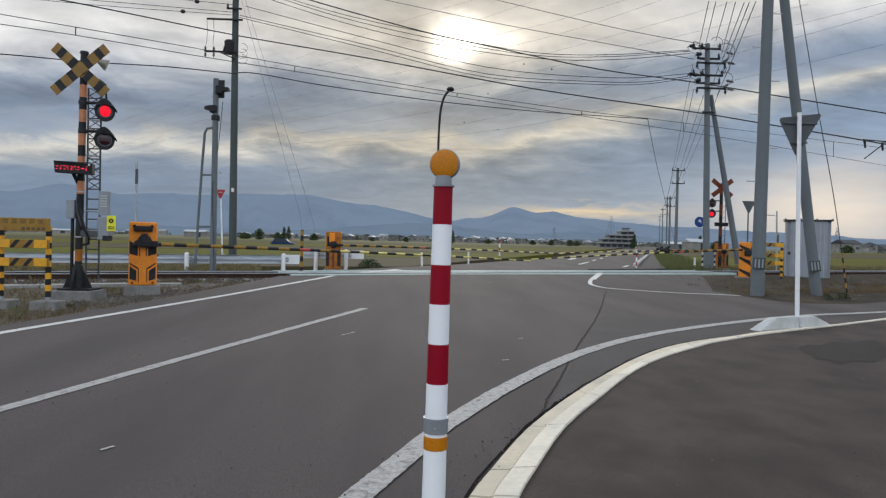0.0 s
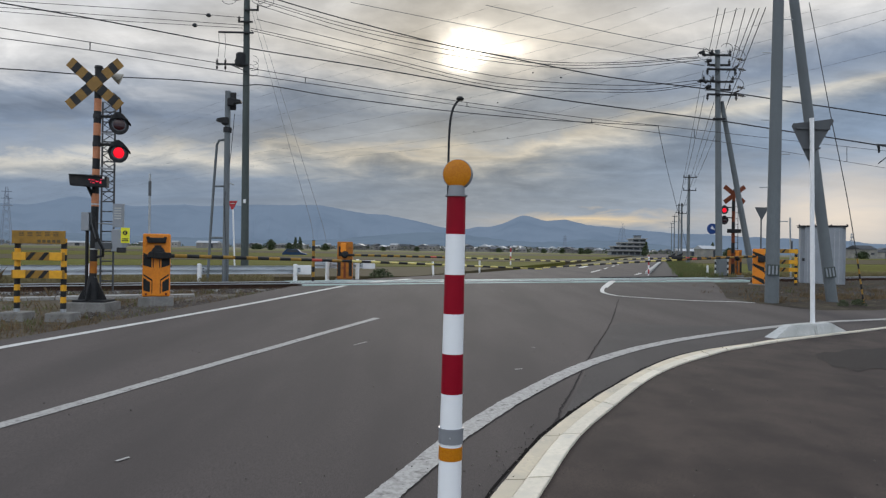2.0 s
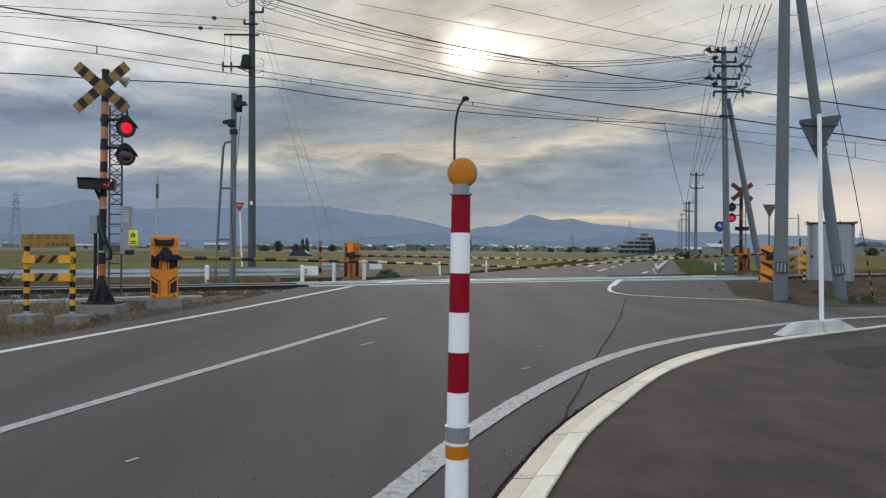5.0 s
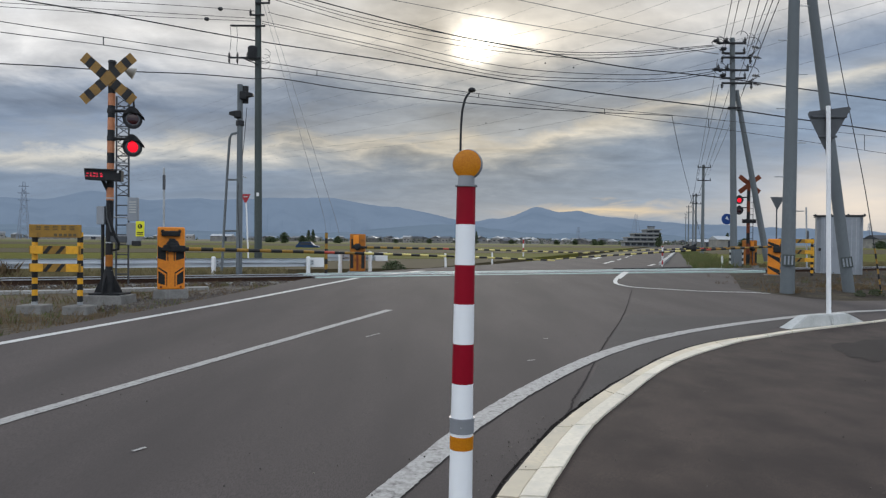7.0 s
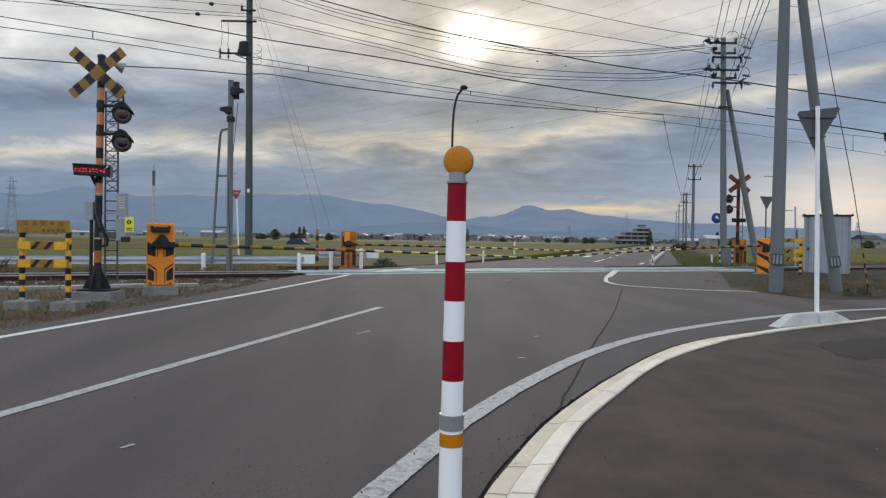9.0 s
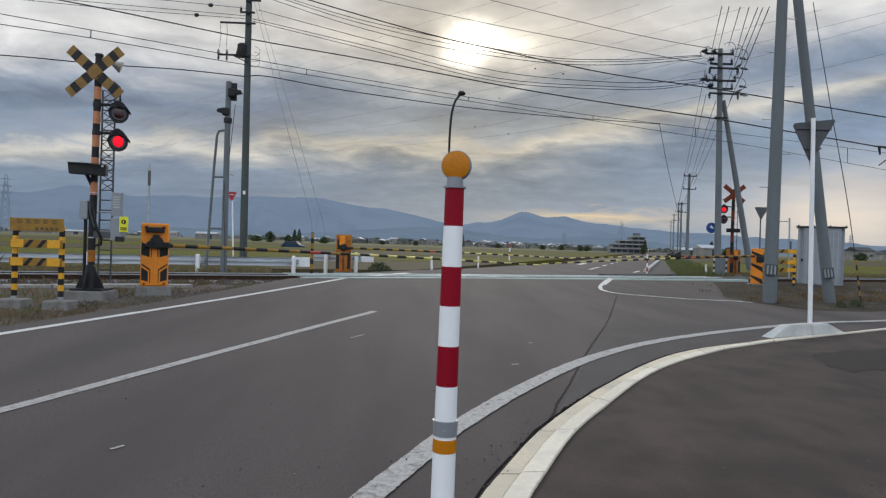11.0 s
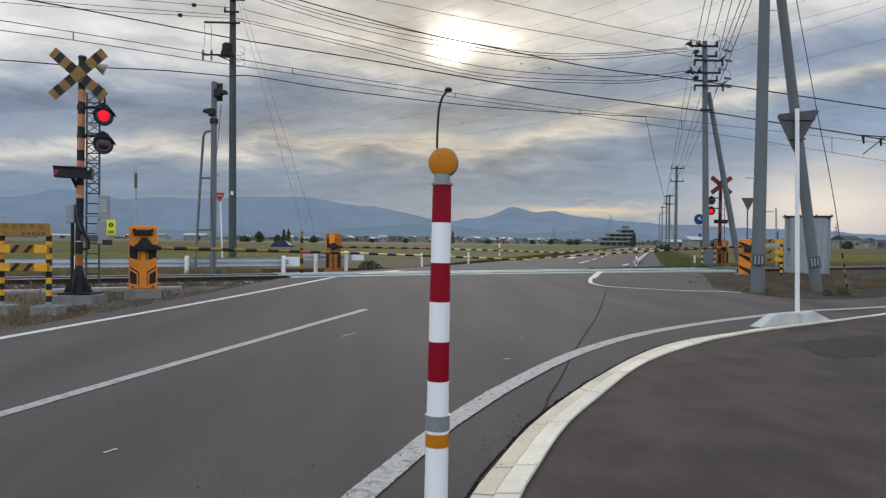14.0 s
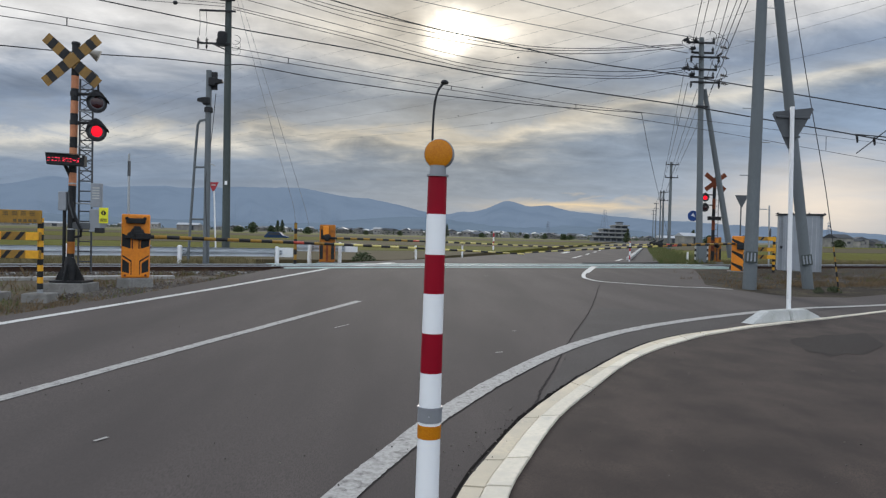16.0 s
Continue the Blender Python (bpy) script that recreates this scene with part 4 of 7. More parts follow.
# the line of poles along the far road
def far_pole(base, top, r, label):
    base, top = Vector(base), Vector(top)
    base = base + (base - top).normalized() * (base.z + 0.3)
    e = thing("utility_pole", base, label=label, category="utility pole", group="utility poles")
    h = (top - base).length
    part("pole", rod((0, 0, -0.2), top - base, r, r * 0.7, 12), "pole", e, smooth=True)
    for k, z in enumerate((h - 0.3, h - 1.8)):
        part("crossarm", box((0, -0.2, z), (1.5, 0.1, 0.1)), "dark", e, "dark steel crossarm")
        for x in (-0.7, 0.0, 0.7):
            part("insulator", rod((x, -0.2, z), (x, -0.2, z + 0.3), 0.06, 0.03, 6), "dark", e)
    return e


far_pole((29.691, 75.000, 0.602), (29.676, 75.000, 10.163), 0.2, "concrete utility pole beside the far road")
far_pole((44.333, 115.000, 0.523), (44.291, 115.000, 9.937), 0.2, "distant concrete utility pole with a transformer")
far_pole((53.367, 140.000, 0.391), (53.320, 140.000, 11.611), 0.18, "distant concrete utility pole")
far_pole((71.113, 190.000, 0.288), (71.102, 190.000, 12.080), 0.18, "distant concrete utility pole")
far_pole((96.192, 260.000, -0.023), (96.220, 260.000, 13.202), 0.18, "very distant concrete utility pole")

# ---- delineator post ----
def delineator():
    foot = Vector((0.064, 2.230, -0.026))
    top = Vector((0.077, 2.230, 1.311))
    foot.z = land(foot.x, foot.y)
    e = thing("delineator_post", foot, label="red and white striped roadside delineator post with amber reflector", category="delineator")
    d = top - foot

    def at_z(z):
        return d * ((z - foot.z) / d.z)

    def r_at(z):
        return 0.0318 + (top.z - z) * 0.0072
    levels = [(0.077, 2.230, 1.288)[2], (0.076, 2.230, 1.158)[2], (0.074, 2.230, 1.021)[2], (0.071, 2.230, 0.888)[2], (0.071, 2.230, 0.753)[2], (0.068, 2.230, 0.618)[2], (0.068, 2.230, 0.502)[2]]
    for i, (a, b) in enumerate(zip(levels, levels[1:])):
        part("band", rod(at_z(a), at_z(b), r_at(a), r_at(b), 48, caps=False), "white_film" if i % 2 else "red_film", e, "white reflective band" if i % 2 else "red reflective band", smooth=True)
    low, c1, c2, b1, b2 = levels[-1], (0.068, 2.230, 0.498)[2], (0.066, 2.230, 0.451)[2], (0.067, 2.230, 0.440)[2], (0.065, 2.230, 0.395)[2]
    part("lower_tube", rod(at_z(low), Vector((0, 0, 0)), r_at(low) + 0.001, 0.044, 48), "white_film", e, "white lower tube", smooth=True)
    bm = rod(at_z(c1), at_z(c2), 0.0418, 0.0418, 48)
    rod(at_z(c1 + 0.004), at_z(c1 - 0.004), 0.0435, 0.0435, 48, bm)
    part("collar", bm, "grey_plastic", e, "grey plastic collar", smooth=True)
    part("screw", rod(at_z((c1 + c2) / 2) + Vector((-0.004, -0.041, 0)), at_z((c1 + c2) / 2) + Vector((-0.004, -0.0445, 0)), 0.003, None, 8), "steel", e, "small screw head")
    part("amber_band", rod(at_z(b1), at_z(b2), r_at(b1) + 0.0022, r_at(b2) + 0.0022, 48), "amber", e, "amber reflective band", smooth=True)
    part("seam", box(at_z((b1 + b2) / 2) + Vector((0.0325, -0.0205, 0)), (0.003, 0.003, 0.030)), "black", e, "dark seam of the band")
    bm = rod(at_z(levels[0] - 0.002), at_z(levels[0] + 0.004), 0.0375, 0.0375, 40)
    rod(at_z(levels[0]), at_z(levels[0] + 0.035), 0.029, 0.027, 40, bm)
    part("cap", bm, "grey_plastic", e, "grey cap with a rim", smooth=True)
    c = Vector((0.080, 2.230, 1.363)) - foot
    face = Matrix.Translation(c) @ pose(0, 0, 0, 90, 0, -13)
    part("housing", lathe([(0.020, -0.030), (0.044, -0.028), (0.0505, -0.015), (0.0515, 0.004), (0.0490, 0.010)], 48, face), "grey_plastic", e, "grey reflector housing", smooth=True)
    part("reflector", lathe([(0.0485, 0.006), (0.0480, 0.0125), (0.040, 0.0165), (0.020, 0.019), (0.003, 0.0195)], 48, face), "amber", e, "round amber reflector", smooth=True)
    return e


delineator()


# ---- crossing signal beside the track ----
M["concrete_pale"] = material("pale grey concrete", (0.50, 0.51, 0.50), 0.85, grain=(0.43, 0.44, 0.43), grain_scale=25, stain=(0.36, 0.37, 0.35), stain_scale=3, bump=0.3)
M["lens_rim"] = material("dark rubber rim", (0.055, 0.057, 0.062), 0.25)
LAMPS = []      # (lens, local place, upper?)
CELLS = []      # (lit diode cell, local place, share of the board's width from its right end)


def warning_lamp(parent, c, s, rz, upper, swap):
    """A hooded red lamp; its lit lens comes forward when it burns."""
    m = Matrix.Translation(c) @ pose(0, 0, 0, 90, 0, rz)
    shell = lathe([(0.05, -0.16), (0.13, -0.14), (0.185, -0.05), (0.20, 0.0), (0.20, 0.02), (0.165, 0.022)], 24, m @ Matrix.Diagonal((s, s * 1.08, s, 1)))
    lamp = part("lamp_housing", shell, "dark", parent, "dark round lamp housing", smooth=True)
    # bell shaped hood: narrow at its crown, wide at its brim
    bm = bmesh.new()
    rows = []
    for k in range(15):
        a = radians(-12 + k * 204 / 14)
        c_, s_ = math.cos(a), math.sin(a)
        rows.append([bm.verts.new((c_ * r * s, (lift + s_ * top) * s, z * s)) for r, lift, top, z in ((0.10, 0.15, 0.15, -0.09), (0.155, 0.11, 0.17, -0.04), (0.20, 0.05, 0.16, 0.03), (0.228, 0.0, 0.13, 0.10))])
    for a, b in zip(rows, rows[1:]):
        for k in range(3):
            bm.faces.new((a[k], a[k + 1], b[k + 1], b[k]))
    bmesh.ops.solidify(bm, geom=bm.faces[:], thickness=0.01)
    bm.transform(m)
    part("hood", bm, "dark", lamp, "dark visor over the lens", smooth=True)
    ring = lathe([(0.134, 0.018), (0.148, 0.018), (0.148, 0.034), (0.134, 0.034)], 28, m @ Matrix.Diagonal((s, s, s, 1)))
    part("lens_ring", ring, "lens_rim", lamp, "dark rim round the lens", smooth=True)
    part("dark_lens", lathe([(0.125, 0.020), (0.120, 0.034), (0.07, 0.045), (0.004, 0.049)], 24, m @ Matrix.Diagonal((s, s, s, 1))), "lens_dark", lamp, "dark red glass lens", smooth=True)
    lit = part("lens", lathe([(0.124, 0.0), (0.119, 0.012), (0.07, 0.022), (0.004, 0.026)], 24, pose(0, 0, 0, 90, 0, 0) @ Matrix.Diagonal((s * 0.86, s * 0.96, s, 1))), "lens_lit", lamp, "glowing red lens", smooth=True)
    LAMPS.append((lit, Vector(c), rz, s, upper != swap))
    return lamp


def crossbuck(parent, c, length, width, cols, ang=(40, -40)):
    """Two striped boards crossed."""
    for j, a in enumerate(ang):
        m = Matrix.Translation(Vector(c) + Vector((0, 0.018 * j, 0))) @ pose(0, 0, 0, 0, -a, 0)
        board = part("crossbuck_board", box((0, 0, 0), (length, 0.012, width), 0.003, m), cols[0], parent, "striped warning board")
        if len(cols) > 1:
            for x in (-0.36, -0.145, 0.145, 0.36):
                part("stripe", box((x * length, -0.008, 0), (length * 0.095, 0.006, width * 0.995), 0.0, m), cols[1], board, "black stripe")


def ladder(parent, x0, y0, z0, x1, y1, z1, w, gap=0.32):
    a, b = Vector((x0, y0, z0)), Vector((x1, y1, z1))
    for s in (-w / 2, w / 2):
        part("ladder_rail", rod(a + Vector((s, 0, 0)), b + Vector((s, 0, 0)), 0.018, None, 8), "sign_grey", parent)
    n = int((z1 - z0) / gap)
    for i in range(1, n):
        p = a.lerp(b, i / n)
        part("rung", rod(p - Vector((w / 2, 0, 0)), p + Vector((w / 2, 0, 0)), 0.013, None, 6), "sign_grey", parent)


def crossing_signal():
    base = Vector((-6.635, 13.000, 0.015))
    block("concrete_footing", base.x + 0.03, base.y, 0.80, 0.66, base.z - 0.04, 0.42, "grey concrete footing of the crossing signal")
    e = thing("crossing_signal", base, label="striped level crossing signal post with red lamps and crossbuck", category="crossing signal", group="crossing signals", ry=0.0)
    # flared foot
    part("base_plate", box((0.03, 0, -0.02), (0.62, 0.46, 0.04), 0.008), "black", e, "black base plate")
    part("flared_base", lathe([(0.12, -0.01), (0.10, 0.36), (0.072, 0.46)], 16), "black", e, "black flared foot", smooth=True)
    for a in (0, 90, 180, 270):
        part("gusset", prism([(0.07, 0.0), (0.28, 0.0), (0.26, 0.05), (0.07, 0.42)], 0.02, pose(0, 0, 0, 0, 0, a) @ Matrix.Translation((0, -0.01, 0))), "black", e, "black triangular gusset")
    cols = [(0.41, 0.52, "black"), (0.52, 0.75, "orange_old"), (0.75, 1.83, "black"), (1.83, 2.08, "old_orange"), (2.08, 2.30, "black"), (2.30, 2.56, "old_orange"), (2.56, 2.77, "black"), (2.77, 3.00, "old_orange"),
            (3.00, 3.22, "black"), (3.22, 3.46, "old_orange"), (3.46, 3.70, "black"), (3.70, 3.94, "old_orange"), (3.94, 4.55, "black")]
    for a, b, c in cols:
        part("post_band", rod((0.012 * a, 0, a), (0.012 * b, 0, b), 0.068, 0.068, 20), c, e, "faded orange band" if "orange" in c else "black band", smooth=True)
    for z in (0.42, 0.98, 1.86):
        part("hose_clamp", rod((0.012 * z, 0, z), (0.012 * z, 0, z + 0.025), 0.072, None, 20), "steel", e, "bright steel band", smooth=True)
    part("post_cap", rod((0.055, 0, 4.55), (0.055, 0, 4.59), 0.085, 0.07, 16), "dark", e, "grey post cap", smooth=True)
    crossbuck(e, (0.035, -0.12, 4.21), 1.32, 0.205, ("board", "black"), (41, -41))
    part("bracket", box((0.04, -0.06, 4.21), (0.16, 0.10, 0.2), 0.01), "dark", e, "clamp of the crossbuck")
    # loudspeaker
    part("loudspeaker", lathe([(0.04, 0.0), (0.05, 0.12), (0.10, 0.20), (0.15, 0.30)], 16, Matrix.Translation((0.14, 0.1, 4.50)) @ pose(0, 0, 0, 0, 112, 25) @ Matrix.Diagonal((0.8, 0.8, 1, 1))), "cream", e, "pale horn loudspeaker", smooth=True)
    # lamps on their brackets
    for z, upper in ((3.43, True), (2.88, False)):
        part("lamp_bracket", rod((0.05, 0, z + 0.17), (0.48, 0, z + 0.17), 0.03, None, 10), "black", e, "black lamp bracket", smooth=True)
        part("lamp_clamp", rod((0.04, 0, z + 0.13), (0.04, 0, z + 0.21), 0.080, None, 14), "dark", e, "post clamp", smooth=True)
        warning_lamp(e, (0.49, -0.06, z), 0.90, 34, upper, False)
    part("cable_loop", tube([(0.16, 0.1, 3.95), (0.30, 0.1, 4.08), (0.42, 0.1, 3.98), (0.44, 0.1, 3.7)], 0.02, 8), "dark", e, "cable conduit")
    # sign board with running red diodes
    m = Matrix.Translation((0.03, -0.2, 2.29)) @ pose(0, 0, 0, 0, 1, 8) @ Matrix.Diagonal((0.88, 1, 0.95, 1))
    board = part("direction_indicator", prism([(-0.39, -0.09), (0.36, -0.10), (0.36, 0.12), (-0.42, 0.13)], 0.16, m @ Matrix.Translation((0, -0.08, 0)), bev=0.008), "black", e, "black indicator box with red running lights")
    part("indicator_hood", box((-0.02, -0.11, 0.130), (0.76, 0.06, 0.010), 0.0, m), "black", board, "narrow black visor")
    part("indicator_arm", rod((-0.02, 0.0, 2.02), (-0.06, -0.16, 2.26), 0.035, None, 10), "black", e, "black support arm")
    part("sensor", box((0.30, -0.1, 0.09), (0.04, 0.02, 0.04), 0.004, m), "white", board, "small pale square")
    for k in range(9):
        x = -0.34 + k * 0.072
        bm = bmesh.new()
        for _ in range(4):
            w = random.uniform(0.015, 0.045)
            box((random.uniform(-0.012, 0.012), 0, random.uniform(-0.034, 0.034)), (w, 0.004, 0.008), 0, None, bm)
        cell = part("diode_cell", bm, "led_lit", board, "glowing red diodes")
        CELLS.append((cell, m, Vector((x, -0.082, 0.015)), 1 - (k + 0.5) / 9))
    # boxes and cables low on the post
    part("junction_box", box((-0.12, -0.02, 1.53), (0.155, 0.16, 0.36), 0.012), "cabinet", e, "grey junction box")
    part("conduit", tube([(-0.12, 0, 1.36), (-0.12, 0, 0.9), (-0.12, 0, 0.02)], 0.032, 10), "black", e, "black cable conduit", smooth=True)
    part("cable", tube([(0.02, -0.09, 1.75), (0.09, -0.10, 1.4), (0.16, -0.08, 1.12), (0.22, -0.04, 0.98), (0.19, 0, 0.86), (0.08, 0, 0.84)], 0.025, 8), "black", e, "drooping black cable", smooth=True)
    part("cable", tube([(0.0, -0.09, 1.72), (0.02, -0.12, 1.5), (0.1, -0.1, 1.2)], 0.014, 6), "sign_grey", e, "grey cable", smooth=True)
    part("mount_bracket", box((0.18, -0.02, 1.06), (0.40, 0.06, 0.13), 0.01), "sign_grey", e, "galvanised bracket")
    part("relay_box", box((0.47, 0.06, 1.17), (0.22, 0.18, 0.44), 0.012), "cabinet", e, "grey relay box")
    part("handle_box", box((0.56, -0.02, 0.98), (0.16, 0.08, 0.10), 0.01), "dark", e, "dark switch box")
    part("notice_box", box((0.47, 0.03, 1.66), (0.19, 0.10, 0.46), 0.006), "cabinet", e, "grey box with a pale notice")
    for q in range(5):
        part("notice_bar", box((0.48, -0.024, 1.80 - q * 0.05), (0.13, 0.006, 0.022)), "concrete_pale", e, "pale bar of writing")
    lab = part("emergency_label", box((0.64, -0.04, 1.27), (0.17, 0.012, 0.30), 0.003), "lime", e, "lime yellow emergency button label")
    part("label_disc", rod((0.64, -0.044, 1.32), (0.64, -0.052, 1.32), 0.045, None, 16), "black", lab, "black round mark")
    part("label_mark", box((0.64, -0.053, 1.32), (0.015, 0.006, 0.05)), "lime", lab)
    for z in (1.20, 1.165):
        part("label_bar", box((0.64, -0.048, z), (0.12, 0.006, 0.018)), "dark", lab, "dark bar of writing")
    # ladder behind the post
    ladder(e, 0.10, 0.35, 0.15, 0.12, 0.3, 3.95, 0.25, 0.2)
    bm = bmesh.new()
    for k in range(13):
        z = 1.95 + k * 0.155
        rod((-0.01, 0.36, z), (0.23, 0.36, z + 0.155), 0.008, None, 5, bm)
        rod((0.23, 0.37, z), (-0.01, 0.37, z + 0.155), 0.008, None, 5, bm)
    part("ladder_lattice", bm, "dark", e, "lattice bracing of the ladder")
    for z in (3.3, 2.6, 1.5):
        part("ladder_tie", rod((0.0, 0.0, z), (0.22, 0.32, z), 0.014, None, 6), "steel", e)
    return e


crossing_signal()


def far_crossing_signal():
    base = Vector((15.819, 34.000, 0.048))
    e = thing("crossing_signal", base, label="rusty red crossing signal post with crossbuck beyond the railway", category="crossing signal", group="crossing signals")
    for i in range(8):
        a, b = 0.0 + i * 0.55, 0.55 + i * 0.55
        part("post_band", rod((0, 0, a), (0, 0, b), 0.085, None, 12), "rust_red" if i % 2 else "black", e, smooth=True)
    crossbuck(e, (0.0, -0.1, 4.17), 1.35, 0.24, ("rust_red",), (38, -38))
    for z, upper in ((3.34, True), (2.80, False)):
        part("lamp_bracket", rod((0, 0, z + 0.16), (-0.5, 0, z + 0.16), 0.03, None, 8), "black", e)
        warning_lamp(e, (-0.50, -0.05, z), 0.95, -24, upper, True)
    part("direction_indicator", box((-0.02, -0.14, 2.26), (0.68, 0.16, 0.2), 0.01), "black", e, "black indicator box seen dark")
    part("horn", lathe([(0.03, 0.0), (0.1, 0.2), (0.14, 0.26)], 12, Matrix.Translation((-0.1, -0.2, 4.4)) @ pose(0, 0, 0, 90, 0, 40)), "dark", e, "dark horn loudspeaker", smooth=True)
    ladder(e, 0.28, 0.3, 0.1, 0.26, 0.3, 4.2, 0.24, 0.3)
    return e


far_crossing_signal()


# ---- crossing gates ----
def gate(base, rz, k, arm_to, arm_from_h, label, front, r0=0.042, arm_n=40, joint=None, detail=True, diagonal=False):
    """Gate machine in its orange case, and its striped arm down across the road."""
    base = Vector(base)
    block("concrete_footing", base.x, base.y, 0.72 * k, 0.75 * k, base.z, 0.45, "grey concrete footing of the crossing gate", rz)
    e = thing("crossing_gate", base, rz, label, "crossing gate", "crossing gates")
    W, Hh = (0.54 if not diagonal else 0.41) * k, 1.33 * k
    part("case", box((0, 0, Hh / 2), (W, 0.5 * k, Hh), 0.03), "orange" if detail else "orange_old", e, "orange steel case")
    s = -1 if front else 1
    y = -0.25 * k - 0.004

    def dark_mark(pts):
        part("black_marking", prism([(x * W, z * Hh) for x, z in pts], 0.006, Matrix.Translation((0, y, 0))), "black", e, "black warning marking")
    if diagonal:
        for z in (0.13, 0.47, 0.81):
            dark_mark([(-0.49, z + 0.06), (-0.49, z - 0.04 + 0.16), (0.49, z), (0.49, z - 0.14)])
        part("gate_hub", box((0.12, y - 0.05, Hh * 0.70), (0.30, 0.16, 0.22), 0.03), "black", e, "black hub of the arm")
    elif detail:
        for q in (-1, 1):
            dark_mark([(q * 0.46, 0.10), (q * 0.46, 0.30), (q * 0.22, 0.23), (q * 0.22, 0.07)])
            dark_mark([(q * 0.46, 0.335), (q * 0.46, 0.36), (q * 0.135, 0.27), (q * 0.135, 0.05), (q * 0.165, 0.05), (q * 0.165, 0.25)])
            dark_mark([(q * 0.48, 0.50), (q * 0.48, 0.70), (q * 0.18, 0.63), (q * 0.18, 0.46)])
            dark_mark([(q * 0.10, 0.46), (q * 0.10, 0.60), (q * 0.135, 0.60), (q * 0.135, 0.46)])
            part("side_knob", rod((q * W * 0.5, 0, Hh * 0.49), (q * (W * 0.5 + 0.03), 0, Hh * 0.49), 0.04, None, 12), "cabinet", e, "pale round knob")
            part("bolt", rod((q * W * 0.36, y, Hh * 0.04), (q * W * 0.36, y - 0.02, Hh * 0.04), 0.025, None, 8), "rust_red", e, "rusty bolt")
        part("handle_bar", box((0, y - 0.05, Hh * 0.895), (W * 0.68, 0.10, Hh * 0.085), 0.02), "black", e, "black bracket bar")
        part("gate_hub", lathe([(0.17, 0.0), (0.18, 0.05), (0.12, 0.12), (0.05, 0.14)], 16, Matrix.Translation((0.03, y, Hh * 0.70)) @ pose(0, 0, 0, 90, 0, 0) @ Matrix.Diagonal((0.75, 0.75, 0.8, 1))), "black", e, "black hub of the arm", smooth=True)
        part("hub_saddle", prism([(-0.20, -0.02), (0.24, -0.02), (0.19, 0.10), (0.08, 0.14), (-0.06, 0.14), (-0.15, 0.10)], 0.09, Matrix.Translation((0.0, y - 0.085, Hh * 0.63)), bev=0.015), "black", e, "black cast saddle")
        for q in (-1, 1):
            part("bracket_ear", rod((q * W * 0.31, y - 0.02, Hh * 0.93), (q * W * 0.31, y - 0.10, Hh * 0.93), 0.035, None, 12), "black", e, "black rounded ear")
        part("hub_arm", prism([(-0.07, -0.02), (0.12, -0.04), (0.09, 0.26), (-0.04, 0.26)], 0.07, Matrix.Translation((0.0, y - 0.10, Hh * 0.62)), bev=0.01), "black", e, "black cranked lever")
        part("hub_clamp", box((0.14, y - 0.07, Hh * 0.655), (0.30, 0.12, 0.13), 0.02), "black", e, "black arm clamp")
    else:
        for q in (-1, 1):
            dark_mark([(q * 0.47, 0.08), (q * 0.47, 0.55), (q * 0.26, 0.50), (q * 0.26, 0.08)])
        part("dark_recess", box((-W * 0.2, y - 0.004, Hh * 0.74), (W * 0.42, 0.012, Hh * 0.26), 0.004), "black", e, "dark opening in the case")
        part("slot", box((0, y, Hh * 0.28), (W * 0.14, 0.01, Hh * 0.5)), "rust_red", e, "rusty slot in the case")
        part("hub", lathe([(0.13, 0.0), (0.13, 0.06), (0.07, 0.12)], 14, Matrix.Translation((0, y, Hh * 0.66)) @ pose(0, 0, 0, 90, 0, 0)), "black", e, "black hub of the arm", smooth=True)
        part("hub_lever", box((-0.05, y - 0.03, Hh * 0.84), (0.2, 0.08, 0.34), 0.03), "orange", e, "orange lever")
    # arm: separate thing that moves in the hub, lying down here
    inv = e.matrix_world.inverted()
    a, b = Vector((0.1 * (1 if arm_to[0] > base.x else -1), y - 0.09, arm_from_h)), inv @ Vector(arm_to)
    n = arm_n
    for i in range(n):
        s0, s1 = i / n, (i + 1) / n
        sag = lambda s: Vector((0, 0, -0.10 * s * s))
        p, q = a.lerp(b, s0) + sag(s0), a.lerp(b, s1) + sag(s1)
        rr = r0 * (1 - 0.55 * s0)
        col = "black" if i % 2 == 0 else ("yellow_old" if s0 < 0.4 else "arm_pale")
        if i == 13:
            col = "arm_red"
        part("arm_band", rod(p, q, rr, r0 * (1 - 0.55 * s1), 10), col, e, "black band of the arm" if col == "black" else "yellow band of the arm", smooth=True)
    if joint:
        p = a.lerp(b, joint)
        part("arm_joint", box(p + Vector((0, 0, 0.06)), (0.36, 0.12, 0.11), 0.03), "black", e, "black breakaway joint")
        part("joint_fin", prism([(-0.1, 0), (0.18, 0), (0.24, 0.16)], 0.05, Matrix.Translation(p + Vector((-0.05, 0, 0.08)))), "black", e, "black upright fin")
    return e


M["arm_pale"] = material("pale yellow arm paint", (0.62, 0.52, 0.16), 0.5, stain=(0.45, 0.38, 0.15), stain_scale=4)
M["arm_red"] = material("red arm paint", (0.42, 0.05, 0.03), 0.5)
gate((-5.887, 14.200, 0.015), 21, 1.0, (3.163, 18.600, 0.692), 0.87, "orange crossing gate with black chevrons and lowered striped arm", True)
gate((-3.067, 23.600, -0.001), 4, 1.0, (6.073, 27.500, 0.772), 0.86, "weathered orange crossing gate seen from behind", False, detail=False)
gate((12.680, 25.100, -0.03), -26, 1.02, (3.487, 20.200, 0.692), 1.06, "orange crossing gate with black diagonal stripes by the corner pole", True, joint=0.42, diagonal=True)
